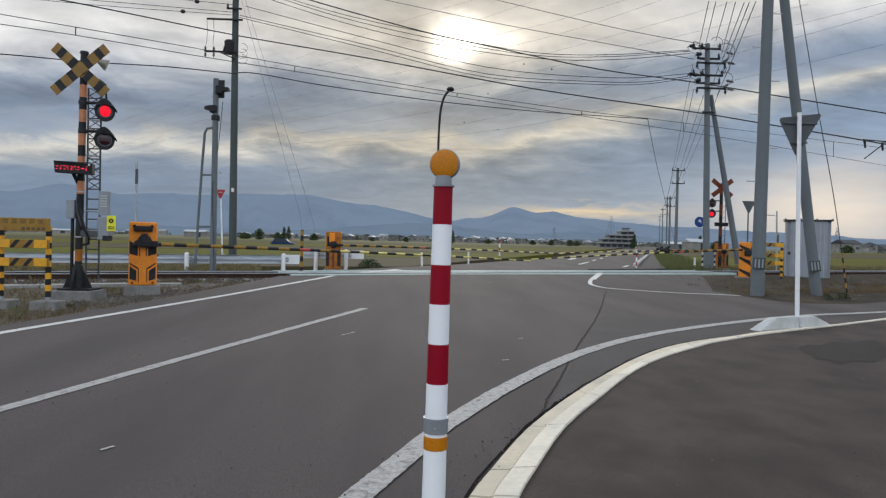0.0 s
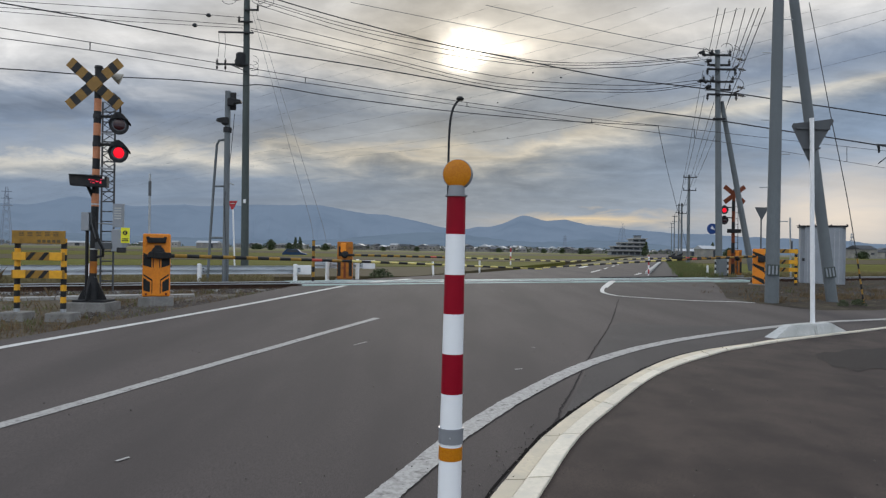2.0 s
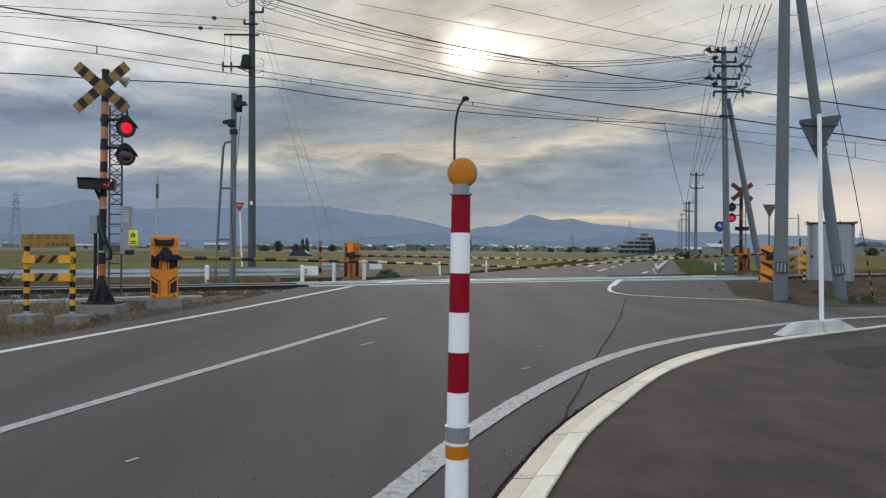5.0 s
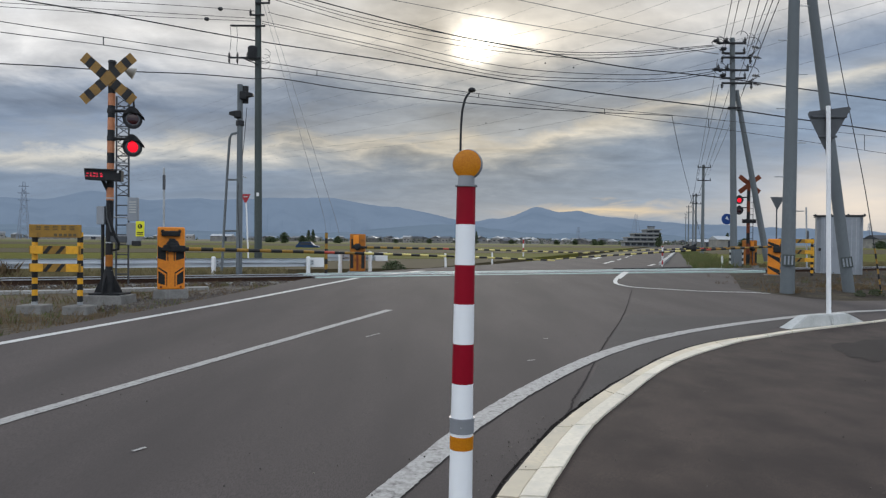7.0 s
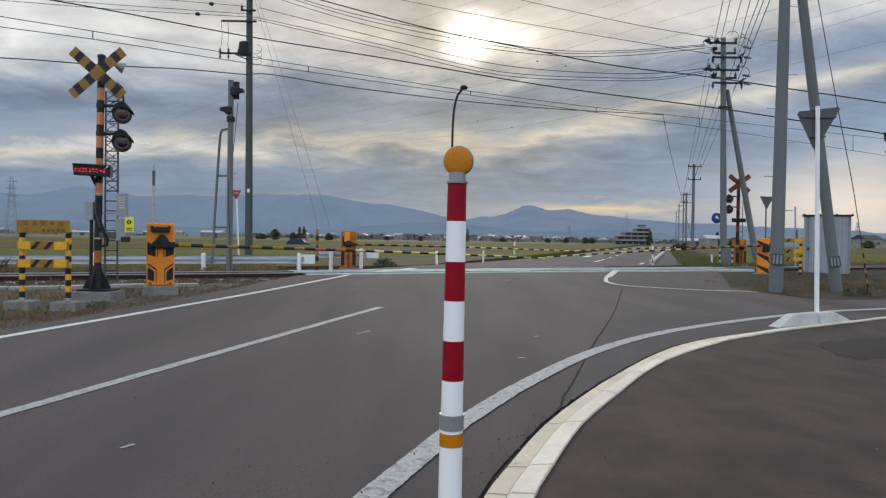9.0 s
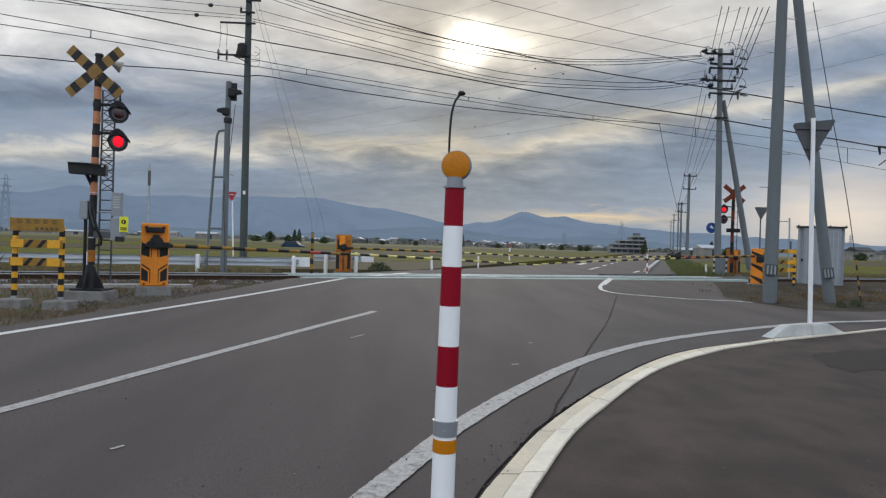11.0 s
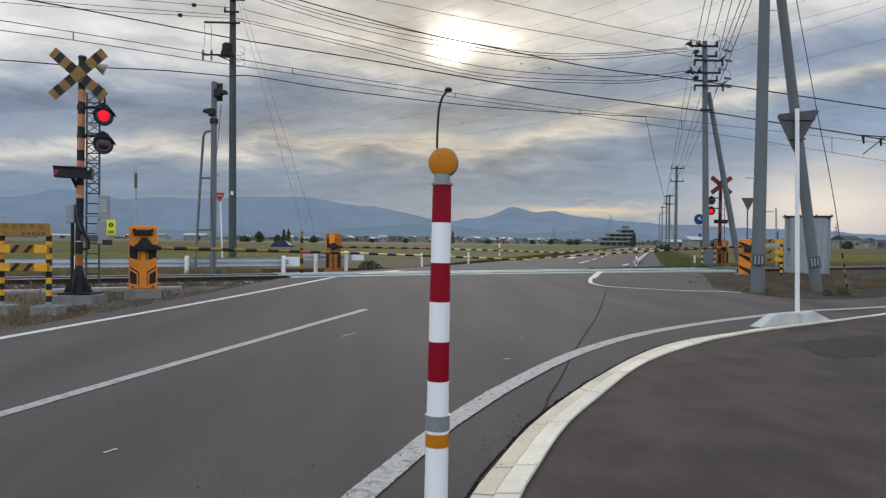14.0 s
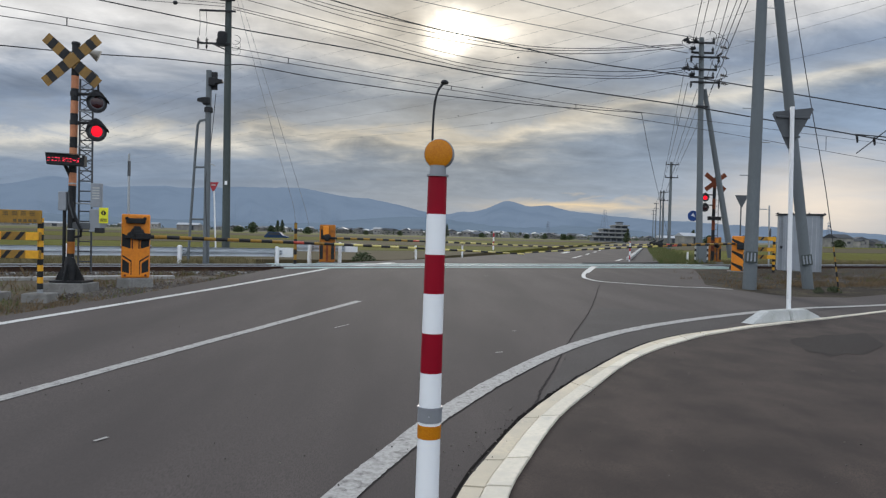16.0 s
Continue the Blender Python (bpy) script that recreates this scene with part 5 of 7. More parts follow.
gate((16.189, 34.600, 0.001), 8, 1.0, (6.279, 29.000, 0.778), 0.96, "orange crossing gate beyond the railway", False, joint=0.434, detail=False)


# ---- name board fence ----
def fence_sign(base_l, base_r, k, label, levels, top, board=True, group="warning fences"):
    bl, br = Vector(base_l), Vector(base_r)
    mid = (bl + br) / 2
    ang = math.degrees(math.atan2(br.y - bl.y, br.x - bl.x))
    w = (br - bl).length
    for p in (bl, br):
        block("concrete_footing", p.x, p.y, 0.46 * k, 0.40 * k, p.z, 0.42, "low grey concrete block under a fence post", ang)
    e = thing("warning_fence", mid, ang, label, "warning fence", group)
    for sx in (-w / 2, w / 2):
        part("post_foot", rod((sx, 0, 0), (sx, 0, 0.06), 0.05 * k, None, 14), "steel", e, "bare steel foot", smooth=True)
        striped(e, sx, 0, 0.06, top, 0.048 * k, 0.106 * k, 0, ("black", "yellow"), "post_band")
    if board:
        b = part("name_board", box((0.0, -0.07, 1.32 * k), (w + 0.11, 0.03, 0.228 * k), 0.004), "yellow_old", e, "faded yellow name board")
        for i in range(5):
            x = -w * 0.36 + i * w * 0.185
            for q in range(3):
                part("writing_bar", box((x, -0.088, (1.375 - 0.028 * q + 0.028) * k), (0.085, 0.006, 0.014)), "rust_dark", b, "dark bar of writing")
        for i in range(5):
            part("writing_bar", box((w * 0.02 + i * 0.085, -0.088, 1.25 * k), (0.055, 0.006, 0.05)), "rust_dark", b, "dark bar of writing")
    for z in levels:
        b = part("fence_board", box((0.0, -0.075, z), (w + 0.10, 0.03, 0.145 * k), 0.004), "yellow_old", e, "yellow board with black stripes")
        for q in (-1, 1):
            part("reflector_plate", box((q * (w * 0.39), -0.096, z), (w * 0.27, 0.012, 0.14 * k), 0.003), "yellow", b, "bright yellow reflector plate")
        for x in (-0.13, 0.10):
            part("stripe", prism([(x - 0.09, -0.068 * k), (x - 0.01, -0.068 * k), (x + 0.10, 0.068 * k), (x + 0.02, 0.068 * k)], 0.006, Matrix.Translation((0, -0.096, z))), "black", b, "black diagonal stripe")
    return e


M["rust_dark"] = material("faded dark lettering", (0.10, 0.07, 0.03), 0.7)
fence_sign((-7.290, 11.700, -0.105), (-6.480, 11.700, -0.112), 1.0, "yellow and black fence with the crossing's name board", (0.985, 0.668), 1.30)
fence_sign((13.025, 25.35, -0.177), (14.171, 25.15, -0.113), 1.05, "yellow and black striped fence beside the grey cabinet", (1.40, 0.98, 0.68), 1.50, board=False)


# ---- railway signal post with hoops ----
def railway_signal():
    base = Vector((-6.471, 20.800, -0.054))
    e = thing("railway_signal", base, label="grey railway signal post with small black lamps and hoop ladder", category="railway signal")
    top = Vector((-6.477, 20.800, 5.997)) - base
    part("post", rod((0, 0, -0.3), top, 0.10, 0.085, 18), "pole", e, smooth=True)
    h = top.z
    for z, x, s in ((h - 0.36, 0.20, 1.0), (h - 0.96, -0.08, 0.9)):
        part("lamp_body", box((x * 0.6, -0.05, z), (0.22, 0.2, 0.27 * s), 0.04), "black", e, "black signal lamp")
        part("lamp_hood", prism([(x - 0.05, z - 0.06), (x + 0.24 * (1 if x > 0 else -1), z - 0.01), (x + 0.22 * (1 if x > 0 else -1), z + 0.07), (x - 0.05, z + 0.11)], 0.18, Matrix.Translation((0, -0.14, 0))), "black", e, "black visor")
    part("back_plate", box((0.16, 0.0, h - 0.32), (0.20, 0.03, 0.56), 0.01), "black", e, "black signal back plate")
    part("clamp", rod((0, 0, h - 1.3), (0, 0, h - 1.15), 0.13, None, 14), "dark", e, "dark clamp", smooth=True)
    part("wire_bracket", rod((0.0, 0, 3.2), (0.22, 0, 3.1), 0.02, None, 6), "steel", e)
    part("hoop_ladder", tube([(-0.60, 0.1, -0.2), (-0.52, 0.1, 1.5), (-0.42, 0.1, 3.4), (-0.36, 0.1, 4.35), (-0.30, 0.1, 4.50), (-0.10, 0.1, 4.54), (0.0, 0.1, 4.5)], 0.04, 10), "pole", e, "bent steel tube ladder side", smooth=True)
    for z, x in ((1.42, -0.52), (3.05, -0.44)):
        part("ladder_bar", rod((x, 0.1, z), (0.0, 0.05, z), 0.032, None, 8), "pole", e, smooth=True)
    return e


railway_signal()


# ---- guard rails along the far side of the track ----
def guard_rail(a, b, posts, label):
    a, b = Vector(a), Vector(b)
    d = b - a
    e = thing("guard_rail", (a.x, a.y, 0), math.degrees(math.atan2(d.y, d.x)), label, "guard rail", "guard rails")
    L_ = d.length
    prof = [(0.0, -0.17), (-0.045, -0.13), (-0.045, -0.05), (0.0, -0.02), (0.0, 0.02), (-0.045, 0.05), (-0.045, 0.13), (0.0, 0.17), (0.012, 0.17), (-0.03, 0.125), (-0.03, 0.055), (0.012, 0.025), (0.012, -0.025), (-0.03, -0.055), (-0.03, -0.125), (0.012, -0.17)]
    part("beam", prism([(y, z * 0.82) for y, z in prof], L_, Matrix.Translation((0, 0.12, a.z)) @ pose(0, 0, 0, 0, 0, -90)), "beam", e, "pale corrugated steel beam")
    for s in posts:
        part("post", rod((s * L_, 0, -0.2), (s * L_, 0, a.z + 0.16), 0.07, None, 14), "white", e, "white round post", smooth=True)
        part("post_cap", lathe([(0.072, 0.0), (0.06, 0.03), (0.02, 0.045)], 12, Matrix.Translation((s * L_, 0, a.z + 0.16))), "white", e, smooth=True)
        part("bracket", box((s * L_ + 0.10, 0.03, a.z), (0.16, 0.10, 0.16), 0.01), "beam", e, "grey bracket behind the post")
        for q in (-0.045, 0.045):
            part("bolt", rod((s * L_ + 0.12, -0.02, a.z + q), (s * L_ + 0.12, -0.04, a.z + q), 0.018, None, 8), "dark", e)
    part("end_wing", box((L_ + 0.20, 0.10, a.z), (0.5, 0.02, 0.32), 0.005), "white", e, "pale flat end plate")
    return e


M["beam"] = material("pale galvanised beam", (0.44, 0.48, 0.52), 0.5, 0.2, stain=(0.34, 0.37, 0.40), stain_scale=2, stretch=(1, 1, 6))
guard_rail((-13.773, 17.662, 0.339), (-4.452, 22.267, 0.352), (0.106, 0.40, 0.694, 0.988), "pale steel guard rail on white posts along the track")
guard_rail((-4.250, 23.929, 0.488), (-2.479, 24.804, 0.486), (0.26, 0.85), "short steel guard rail beside the far gate")


# ---- signs ----
def stop_sign():
    base = Vector((6.677, 11.300, -0.123))
    base.z = land(base.x, base.y) + 0.012
    e = thing("stop_sign", base, 0, "triangular road sign on a white pole seen from behind", "road sign")
    top = Vector((6.604, 11.300, 3.498)) - base
    part("pole", rod((0, 0, 0), top, 0.038, 0.036, 20), "white", e, "white sign pole", smooth=True)
    tl, tr, tip = (Vector(p) - base for p in ((6.254, 11.280, 3.403), (7.048, 11.280, 3.508), (6.600, 11.280, 2.72)))
    c = (tl + tr + tip) / 3
    # rounded three-cornered plate
    pts = []
    for p, q, r in ((tip, tr, tl), (tr, tl, tip), (tl, tip, tr)):
        a, b = (r - p).normalized(), (q - p).normalized()
        for s in (0.0, 0.5, 1.0):
            v = p + (a * (1 - s) + b * s) * 0.05
            pts.append((v.x, v.z))
    part("plate", prism(pts, 0.006, Matrix.Translation((0, 0.045, 0))), "sign_grey", e, "grey triangular sign plate")
    for f in (0.12, 0.62):
        z = tl.z - f * (tl.z - tip.z)
        hw = 0.36 * (1 - f) + 0.06
        part("stiffener", box(((tl.x + tr.x) / 2 * (1 - f) + tip.x * f, 0.03, z), (hw * 1.6, 0.03, 0.035), 0.004), "sign_grey", e, "ribbed stiffener")
    return e


stop_sign()


def kerb_block(pts, top_in, h, label):
    """A low concrete wedge block with sloping ends."""
    a, b = Vector(pts[0]), Vector(pts[1])
    d = b - a
    e = thing("concrete_block", (a.x, a.y, land(a.x, a.y)), math.degrees(math.atan2(d.y, d.x)), label, "concrete block", "concrete blocks at the sign")
    L_ = d.length
    bm = bmesh.new()
    low = [bm.verts.new(v) for v in ((0, 0, 0), (L_, 0, 0), (L_, 0.24, 0), (0, 0.24, 0))]
    hi = [bm.verts.new(v) for v in ((top_in[0] * L_, 0.04, h), (top_in[1] * L_, 0.04, h), (top_in[1] * L_, 0.20, h), (top_in[0] * L_, 0.20, h))]
    bm.faces.new(low[::-1])
    bm.faces.new(hi)
    for i in range(4):
        j = (i + 1) % 4
        bm.faces.new((low[i], low[j], hi[j], hi[i]))
    bmesh.ops.bevel(bm, geom=bm.edges[:], offset=0.015, segments=2, affect="EDGES")
    part("body", bm, "concrete_pale", e)


kerb_block(((5.623, 10.525), (6.566, 11.012)), (0.42, 0.97), 0.20, "pale wedge shaped concrete block beside the sign pole")
kerb_block(((6.597, 11.016), (7.519, 11.603)), (0.02, 0.50), 0.19, "pale wedge shaped concrete block by the kerb end")


def round_sign():
    base = Vector((14.273, 33.000, 0.039))
    e = thing("road_sign", base, 0, "round blue road sign on a pole", "road sign")
    z = Vector((14.236, 33.000, 2.373)).z - base.z
    part("pole", rod((0.25, 0.05, 0), (0.25, 0.05, z + 0.2), 0.03, None, 10), "sign_grey", e)
    part("plate", rod((0, 0.0, z), (0, -0.01, z), 0.27, None, 32), "blue", e, "blue round plate")
    part("mark", prism([(-0.10, z + 0.02), (0.0, z + 0.16), (0.12, z - 0.06), (0.02, z - 0.02)], 0.006, Matrix.Translation((0, -0.018, 0))), "white", e, "white mark")
    part("arm", rod((0, 0.03, z), (0.25, 0.05, z), 0.02, None, 6), "sign_grey", e)


def small_triangle(x_y, label, tip_down=True, mat="sign_grey", pole_mat="sign_grey", s=0.5, name="road_sign"):
    base, c = Vector(x_y[0]), Vector(x_y[1])
    e = thing(name, base, 0, label, "road sign")
    o = c - base
    part("pole", rod((0, 0.02, -0.2), (o.x, 0.02, o.z + 0.25 * s), 0.035, None, 10), pole_mat, e)
    q = -1 if tip_down else 1
    part("plate", prism([(o.x - s * 0.5, o.z - q * s * 0.35), (o.x + s * 0.5, o.z - q * s * 0.35), (o.x + 0.04, o.z + q * s * 0.5), (o.x - 0.04, o.z + q * s * 0.5)], 0.01, Matrix.Translation((0, -0.04, 0))), mat, e, "three-cornered plate")
    return e


round_sign()
small_triangle(((17.318, 34.000, -0.083), (17.291, 34.000, 3.318)), "grey back of a triangular road sign", s=0.74)
st = small_triangle(((-8.897, 30.000, -0.093), (-9.048, 30.000, 3.009)), "small red triangular stop sign on a white pole", mat="sign_red", pole_mat="white", s=0.46)
part("writing_bar", box((-0.15, -0.05, 3.14), (0.20, 0.006, 0.04)), "concrete_pale", st, "pale bar of writing")


# ---- relay cabinet ----
def cabinet():
    base = Vector((16.290, 27.000, -0.092))
    e = thing("relay_cabinet", base, -24, "tall grey metal relay cabinet with rounded corners", "cabinet")
    W, D, Hh = 1.62, 1.0, 2.36
    bm = box((0, 0, Hh / 2), (W, D, Hh))
    bmesh.ops.bevel(bm, geom=[d for d in bm.edges if abs(d.verts[0].co.z - d.verts[1].co.z) > 1], offset=0.14, segments=5, affect="EDGES")
    part("body", bm, "cabinet", e, smooth=False)
    part("plinth", box((0, 0, -0.15), (W + 0.1, D + 0.1, 0.34), 0.02), "concrete", e, "concrete plinth")
    part("roof", box((0, 0, Hh + 0.025), (W + 0.10, D + 0.1, 0.05), 0.015), "dark", e, "flat roof with dark edge")
    for x in (-0.86, -0.3, 0.3, 0.86):
        part("lifting_eye", rod((x, -0.3, Hh + 0.05), (x, -0.3, Hh + 0.12), 0.03, None, 8), "dark", e)
    part("roof_rod", rod((-W / 2 - 0.15, -0.3, Hh + 0.06), (W / 2 + 0.1, -0.3, Hh + 0.06), 0.02, None, 6), "dark", e)
    for x in (-0.56, -0.28, 0.40, 0.56):
        part("panel_joint", box((x, -D / 2 - 0.002, Hh / 2), (0.016, 0.010, Hh * 0.94)), "steel", e, "raised seam between the panels")
    part("door_seam", box((0.10, -D / 2 - 0.002, Hh / 2), (0.012, 0.006, Hh * 0.92)), "dark", e, "dark gap between doors")
    part("handle", box((-0.72, -D / 2 - 0.03, 1.02), (0.09, 0.07, 0.12), 0.02), "dark", e, "dark lock handle")
    return e


cabinet()


def slim_post(base, top, r, mat, label, category="post", box_at=None, stripes=None):
    base, top = Vector(base), Vector(top)
    e = thing("marker_post" if stripes or mat == "white" else "conduit_post", base, 0, label, category)
    if stripes:
        striped(e, 0, 0, 0, top.z - base.z, r, stripes[0], 0, stripes[1:], "band")
    else:
        part("post", rod((0, 0, -0.3), top - base, r, None, 10), mat, e, smooth=True)
    if box_at:
        z = (top.z - base.z) * box_at
        part("box", box((0, -0.03, z), (r * 2.0, r * 2.4, r * 14), 0.01), "sign_grey", e, "slim grey box")
    return e


slim_post((-11.928, 28.000, -0.052), (-11.951, 28.000, 4.122), 0.045, "steel", "slim grey steel post beyond the track", box_at=0.85)
slim_post((18.344, 33.000, 0.082), (18.266, 33.000, 3.012), 0.04, "steel", "slim grey steel post by the cabinet", box_at=0.5)
slim_post((-3.850, 21.600, -0.031), (-3.861, 21.600, 1.348), 0.05, "white", "black and yellow banded marker post", stripes=(0.17, "black", "yellow_old"))
slim_post((6.621, 54.000, -0.065), (6.603, 54.000, 1.472), 0.06, "white", "red and white banded snow pole", stripes=(0.35, "white", "sign_red"))
slim_post((10.220, 30.500, -0.069), (10.205, 30.500, 0.983), 0.034, "white", "red and white banded post at the pavement end", stripes=(0.2, "white", "sign_red"))
for b, t in (((0.142, 31.000, -0.035), (0.109, 31.000, 0.526)), ((2.860, 38.000, -0.034), (2.854, 38.000, 0.491)), ((14.073, 33.000, 0.094), (14.066, 33.000, 0.521))):
    slim_post(b, t, 0.05, "white", "short white marker post at the field edge", box_at=None)
# striped protectors round the pole foot beyond the railway
for x in ((14.150, 32.200, 0.012), (14.705, 32.200, 0.018)):
    p = Vector(x)
    e = thing("marker_post", p, 0, "black and pale banded guard post at the pole foot", "post", "guard posts")
    striped(e, 0, 0, 0, 0.95, 0.07, 0.14, 0, ("black", "concrete_pale"), "band")
box_ob = part("meter_box", box((0, 0, 0.45), (0.42, 0.3, 0.85), 0.02), "pole")
box_ob.matrix_world = pose(*(14.338, 32.000, 0.022), 0, 0, 0)
tagged(box_ob, "grey metal box at the foot of the pole", "box")


def street_lamp():
    base = Vector((1.095, 42.000, -0.175))
    base.z = -0.3
    e = thing("street_lamp", base, 0, "slender curved street lamp beyond the crossing", "street lamp")
    pts = [Vector(p) - base for p in ((1.095, 42.000, -0.175), (1.069, 42.000, 3.916), (1.054, 42.000, 6.988), (1.075, 42.000, 8.432), (1.171, 42.000, 9.623), (1.380, 42.000, 10.346), (1.629, 42.000, 10.673))]
    pts[0].z = -0.1
    part("mast", tube([tuple(p) for p in smooth_line([tuple(p) for p in pts], 4)], 0.075, 10), "dark", e, "thin curved mast", smooth=True)
    c = Vector((1.736, 42.000, 10.782)) - base
    part("lamp_head", lathe([(0.05, -0.12), (0.22, -0.08), (0.26, 0.02), (0.16, 0.14), (0.03, 0.17)], 16, Matrix.Translation(c)), "dark", e, "dark rounded lamp head", smooth=True)


street_lamp()


# ---- overhead wires ----
# lighter grey than the other wires, for the faint lines
M["wire_far"] = material("paler grey wire", (0.10, 0.105, 0.115), 0.6)
def wire(pts, r, label, group="overhead wires", mat="wire"):
    ob = part("overhead_wire", tube([tuple(p) for p in smooth_line(pts, 5)], r, 5), mat)
    return tagged(ob, label, "wire", group)


wire([(-20.290, 26.000, 11.056), (-18.098, 28.000, 11.191), (-15.641, 31.000, 11.602), (-10.267, 36.000, 11.961), (-3.144, 35.000, 10.711), (5.561, 33.500, 9.010), (14.316, 32.600, 7.799), (17.447, 32.000, 7.217), (20.860, 31.000, 6.508), (24.901, 30.000, 5.635)], 0.032, "thick black cable slung between poles")
wire([(-12.496, 16.374, 6.701), (-11.441, 16.895, 6.634), (-9.326, 17.940, 6.576), (-6.379, 19.397, 6.494), (-4.003, 20.571, 6.418), (1.197, 23.140, 6.318), (6.251, 25.638, 6.338), (9.366, 27.177, 6.425), (16.118, 30.513, 6.561), (22.740, 33.786, 6.704), (29.033, 36.896, 6.820)], 0.011, "catenary wire above the track")
wire([(-12.495, 16.374, 6.393), (-11.441, 16.895, 6.360), (-9.326, 17.941, 6.361), (-6.450, 19.362, 6.285), (-4.002, 20.572, 6.250), (1.198, 23.141, 6.179), (6.254, 25.640, 6.141), (12.761, 28.854, 6.089), (22.763, 33.797, 5.864), (29.069, 36.913, 5.712)], 0.011, "contact wire above the track")
for a, b in (((-9.326, 17.940, 6.576), (-9.326, 17.941, 6.361)), ((-4.003, 20.571, 6.418), (-4.002, 20.572, 6.250)), ((1.197, 23.140, 6.318), (1.198, 23.141, 6.179)), ((6.251, 25.638, 6.338), (6.254, 25.640, 6.141)), ((11.325, 28.145, 6.462), (11.331, 28.148, 6.125)), ((21.120, 32.985, 6.673), (21.140, 32.995, 5.910))):
    tagged(part("dropper", rod(a, b, 0.014, None, 6), "wire"), "short dropper between the two track wires", "wire", "droppers")
wire([(-13.091, 17.552, 5.785), (-12.186, 18.000, 5.840), (-11.234, 18.470, 5.914), (-10.359, 18.903, 5.957), (-9.240, 19.456, 6.031), (-7.763, 20.185, 6.165), (-6.250, 20.933, 6.228), (-6.060, 21.027, 6.236), (-5.613, 21.248, 6.331), (-3.579, 22.253, 6.259), (-1.343, 23.358, 6.240), (0.698, 24.366, 6.254), (4.356, 26.174, 6.382),
      (10.068, 28.997, 6.757)], 0.017, "wavy feeder cable along the track")
for a in (([(-22.896, 30.000, 12.183), (-18.100, 32.000, 12.660), (-14.266, 34.000, 13.172), (-10.279, 36.000, 13.594)]), ([(-24.184, 30.000, 11.862), (-20.995, 31.000, 12.130), (-16.601, 34.000, 12.857), (-10.400, 36.000, 13.192)]), ([(-24.183, 30.000, 11.708), (-20.995, 31.000, 11.944), (-16.599, 34.000, 12.624), (-10.460, 36.000, 13.037)])):
    wire(a, 0.014, "thin power line running to the tall pole")
for a in (([(-9.854, 36.000, 14.707), (-4.459, 35.000, 12.975), (0.357, 34.500, 11.940), (5.538, 33.500, 10.848), (9.143, 33.000, 10.712), (13.286, 32.600, 10.975)]),
          ([(-9.791, 36.000, 14.584), (-4.457, 35.000, 12.795), (0.359, 34.500, 11.703), (5.684, 33.500, 10.706), (9.428, 33.000, 10.630), (13.287, 32.600, 10.919)]),
          ([(-9.728, 36.000, 14.338), (-4.455, 35.000, 12.556), (0.362, 34.500, 11.437), (6.118, 33.500, 10.538), (9.713, 33.000, 10.492), (13.344, 32.600, 10.808)]),
          ([(-9.722, 36.000, 13.538), (-3.154, 35.000, 11.760), (3.292, 34.000, 10.153), (8.307, 33.000, 9.572), (11.144, 33.000, 9.630), (13.304, 32.600, 9.802)]),
          ([(-10.027, 36.000, 13.042), (-3.151, 35.000, 11.401), (3.296, 34.000, 9.803), (8.310, 33.000, 9.346), (11.148, 33.000, 9.404), (13.306, 32.600, 9.663)]),
          ([(-10.027, 36.000, 12.919), (-3.149, 35.000, 11.221), (3.298, 34.000, 9.628), (8.312, 33.000, 9.205), (11.149, 33.000, 9.291), (13.363, 32.600, 9.579)])):
    wire(a, 0.017, "sagging power line between two poles")
wire([(-10.186, 34.000, 14.494), (-6.792, 34.000, 13.512), (0.352, 34.000, 11.782), (3.231, 33.500, 11.110), (8.869, 33.000, 9.974), (13.310, 32.600, 9.411), (16.343, 31.000, 8.537), (20.161, 30.000, 7.750), (22.790, 29.000, 7.115)], 0.03, "dark cable passing the crossarm pole")
for a in (([(13.788, 32.600, 11.148), (11.162, 26.000, 9.961), (8.729, 20.000, 8.670)]), ([(14.149, 32.600, 11.347), (11.451, 26.000, 10.053), (8.952, 20.000, 8.673)]), ([(14.651, 32.600, 11.492), (11.874, 26.000, 10.102), (9.296, 20.000, 8.676)]), ([(14.969, 32.600, 10.825), (12.169, 26.000, 9.838), (9.570, 20.000, 8.679)]),
          ([(14.922, 32.600, 10.294), (12.243, 26.000, 9.394), (9.845, 20.000, 8.682)]), ([(14.987, 32.600, 9.736), (12.337, 26.000, 9.105), (10.000, 20.000, 8.684)]), ([(14.806, 32.600, 8.756), (12.346, 26.000, 8.549), (10.205, 20.000, 8.720)])):
    wire(a, 0.014, "power line leaving the crossarm pole overhead")
for a in (([(13.521, 32.600, 10.280), (19.228, 48.000, 10.492), (29.100, 75.000, 9.835)]), ([(14.866, 32.600, 10.294), (20.473, 48.000, 10.092), (30.198, 75.000, 9.846)]), ([(13.596, 32.600, 9.023), (19.329, 48.000, 9.256), (29.113, 75.000, 8.932)]), ([(14.942, 32.600, 9.037), (20.572, 48.000, 9.063), (30.211, 75.000, 8.943)]),
          ([(14.105, 32.600, 8.748), (19.787, 48.000, 9.055), (29.630, 75.000, 8.937)])):
    wire(a, 0.014, "power line sloping to the next pole")
for a in (([(29.100, 75.000, 9.835), (36.485, 95.000, 9.871), (45.705, 120.000, 10.006)]), ([(30.198, 75.000, 9.846), (37.467, 95.000, 9.882), (46.635, 120.000, 10.016)]), ([(45.705, 120.000, 10.006), (56.382, 150.000, 10.417), (70.618, 190.000, 11.584)]), ([(46.635, 120.000, 10.016), (57.158, 150.000, 10.425), (71.437, 190.000, 11.592)])):
    wire(a, 0.03, "distant power line between roadside poles")
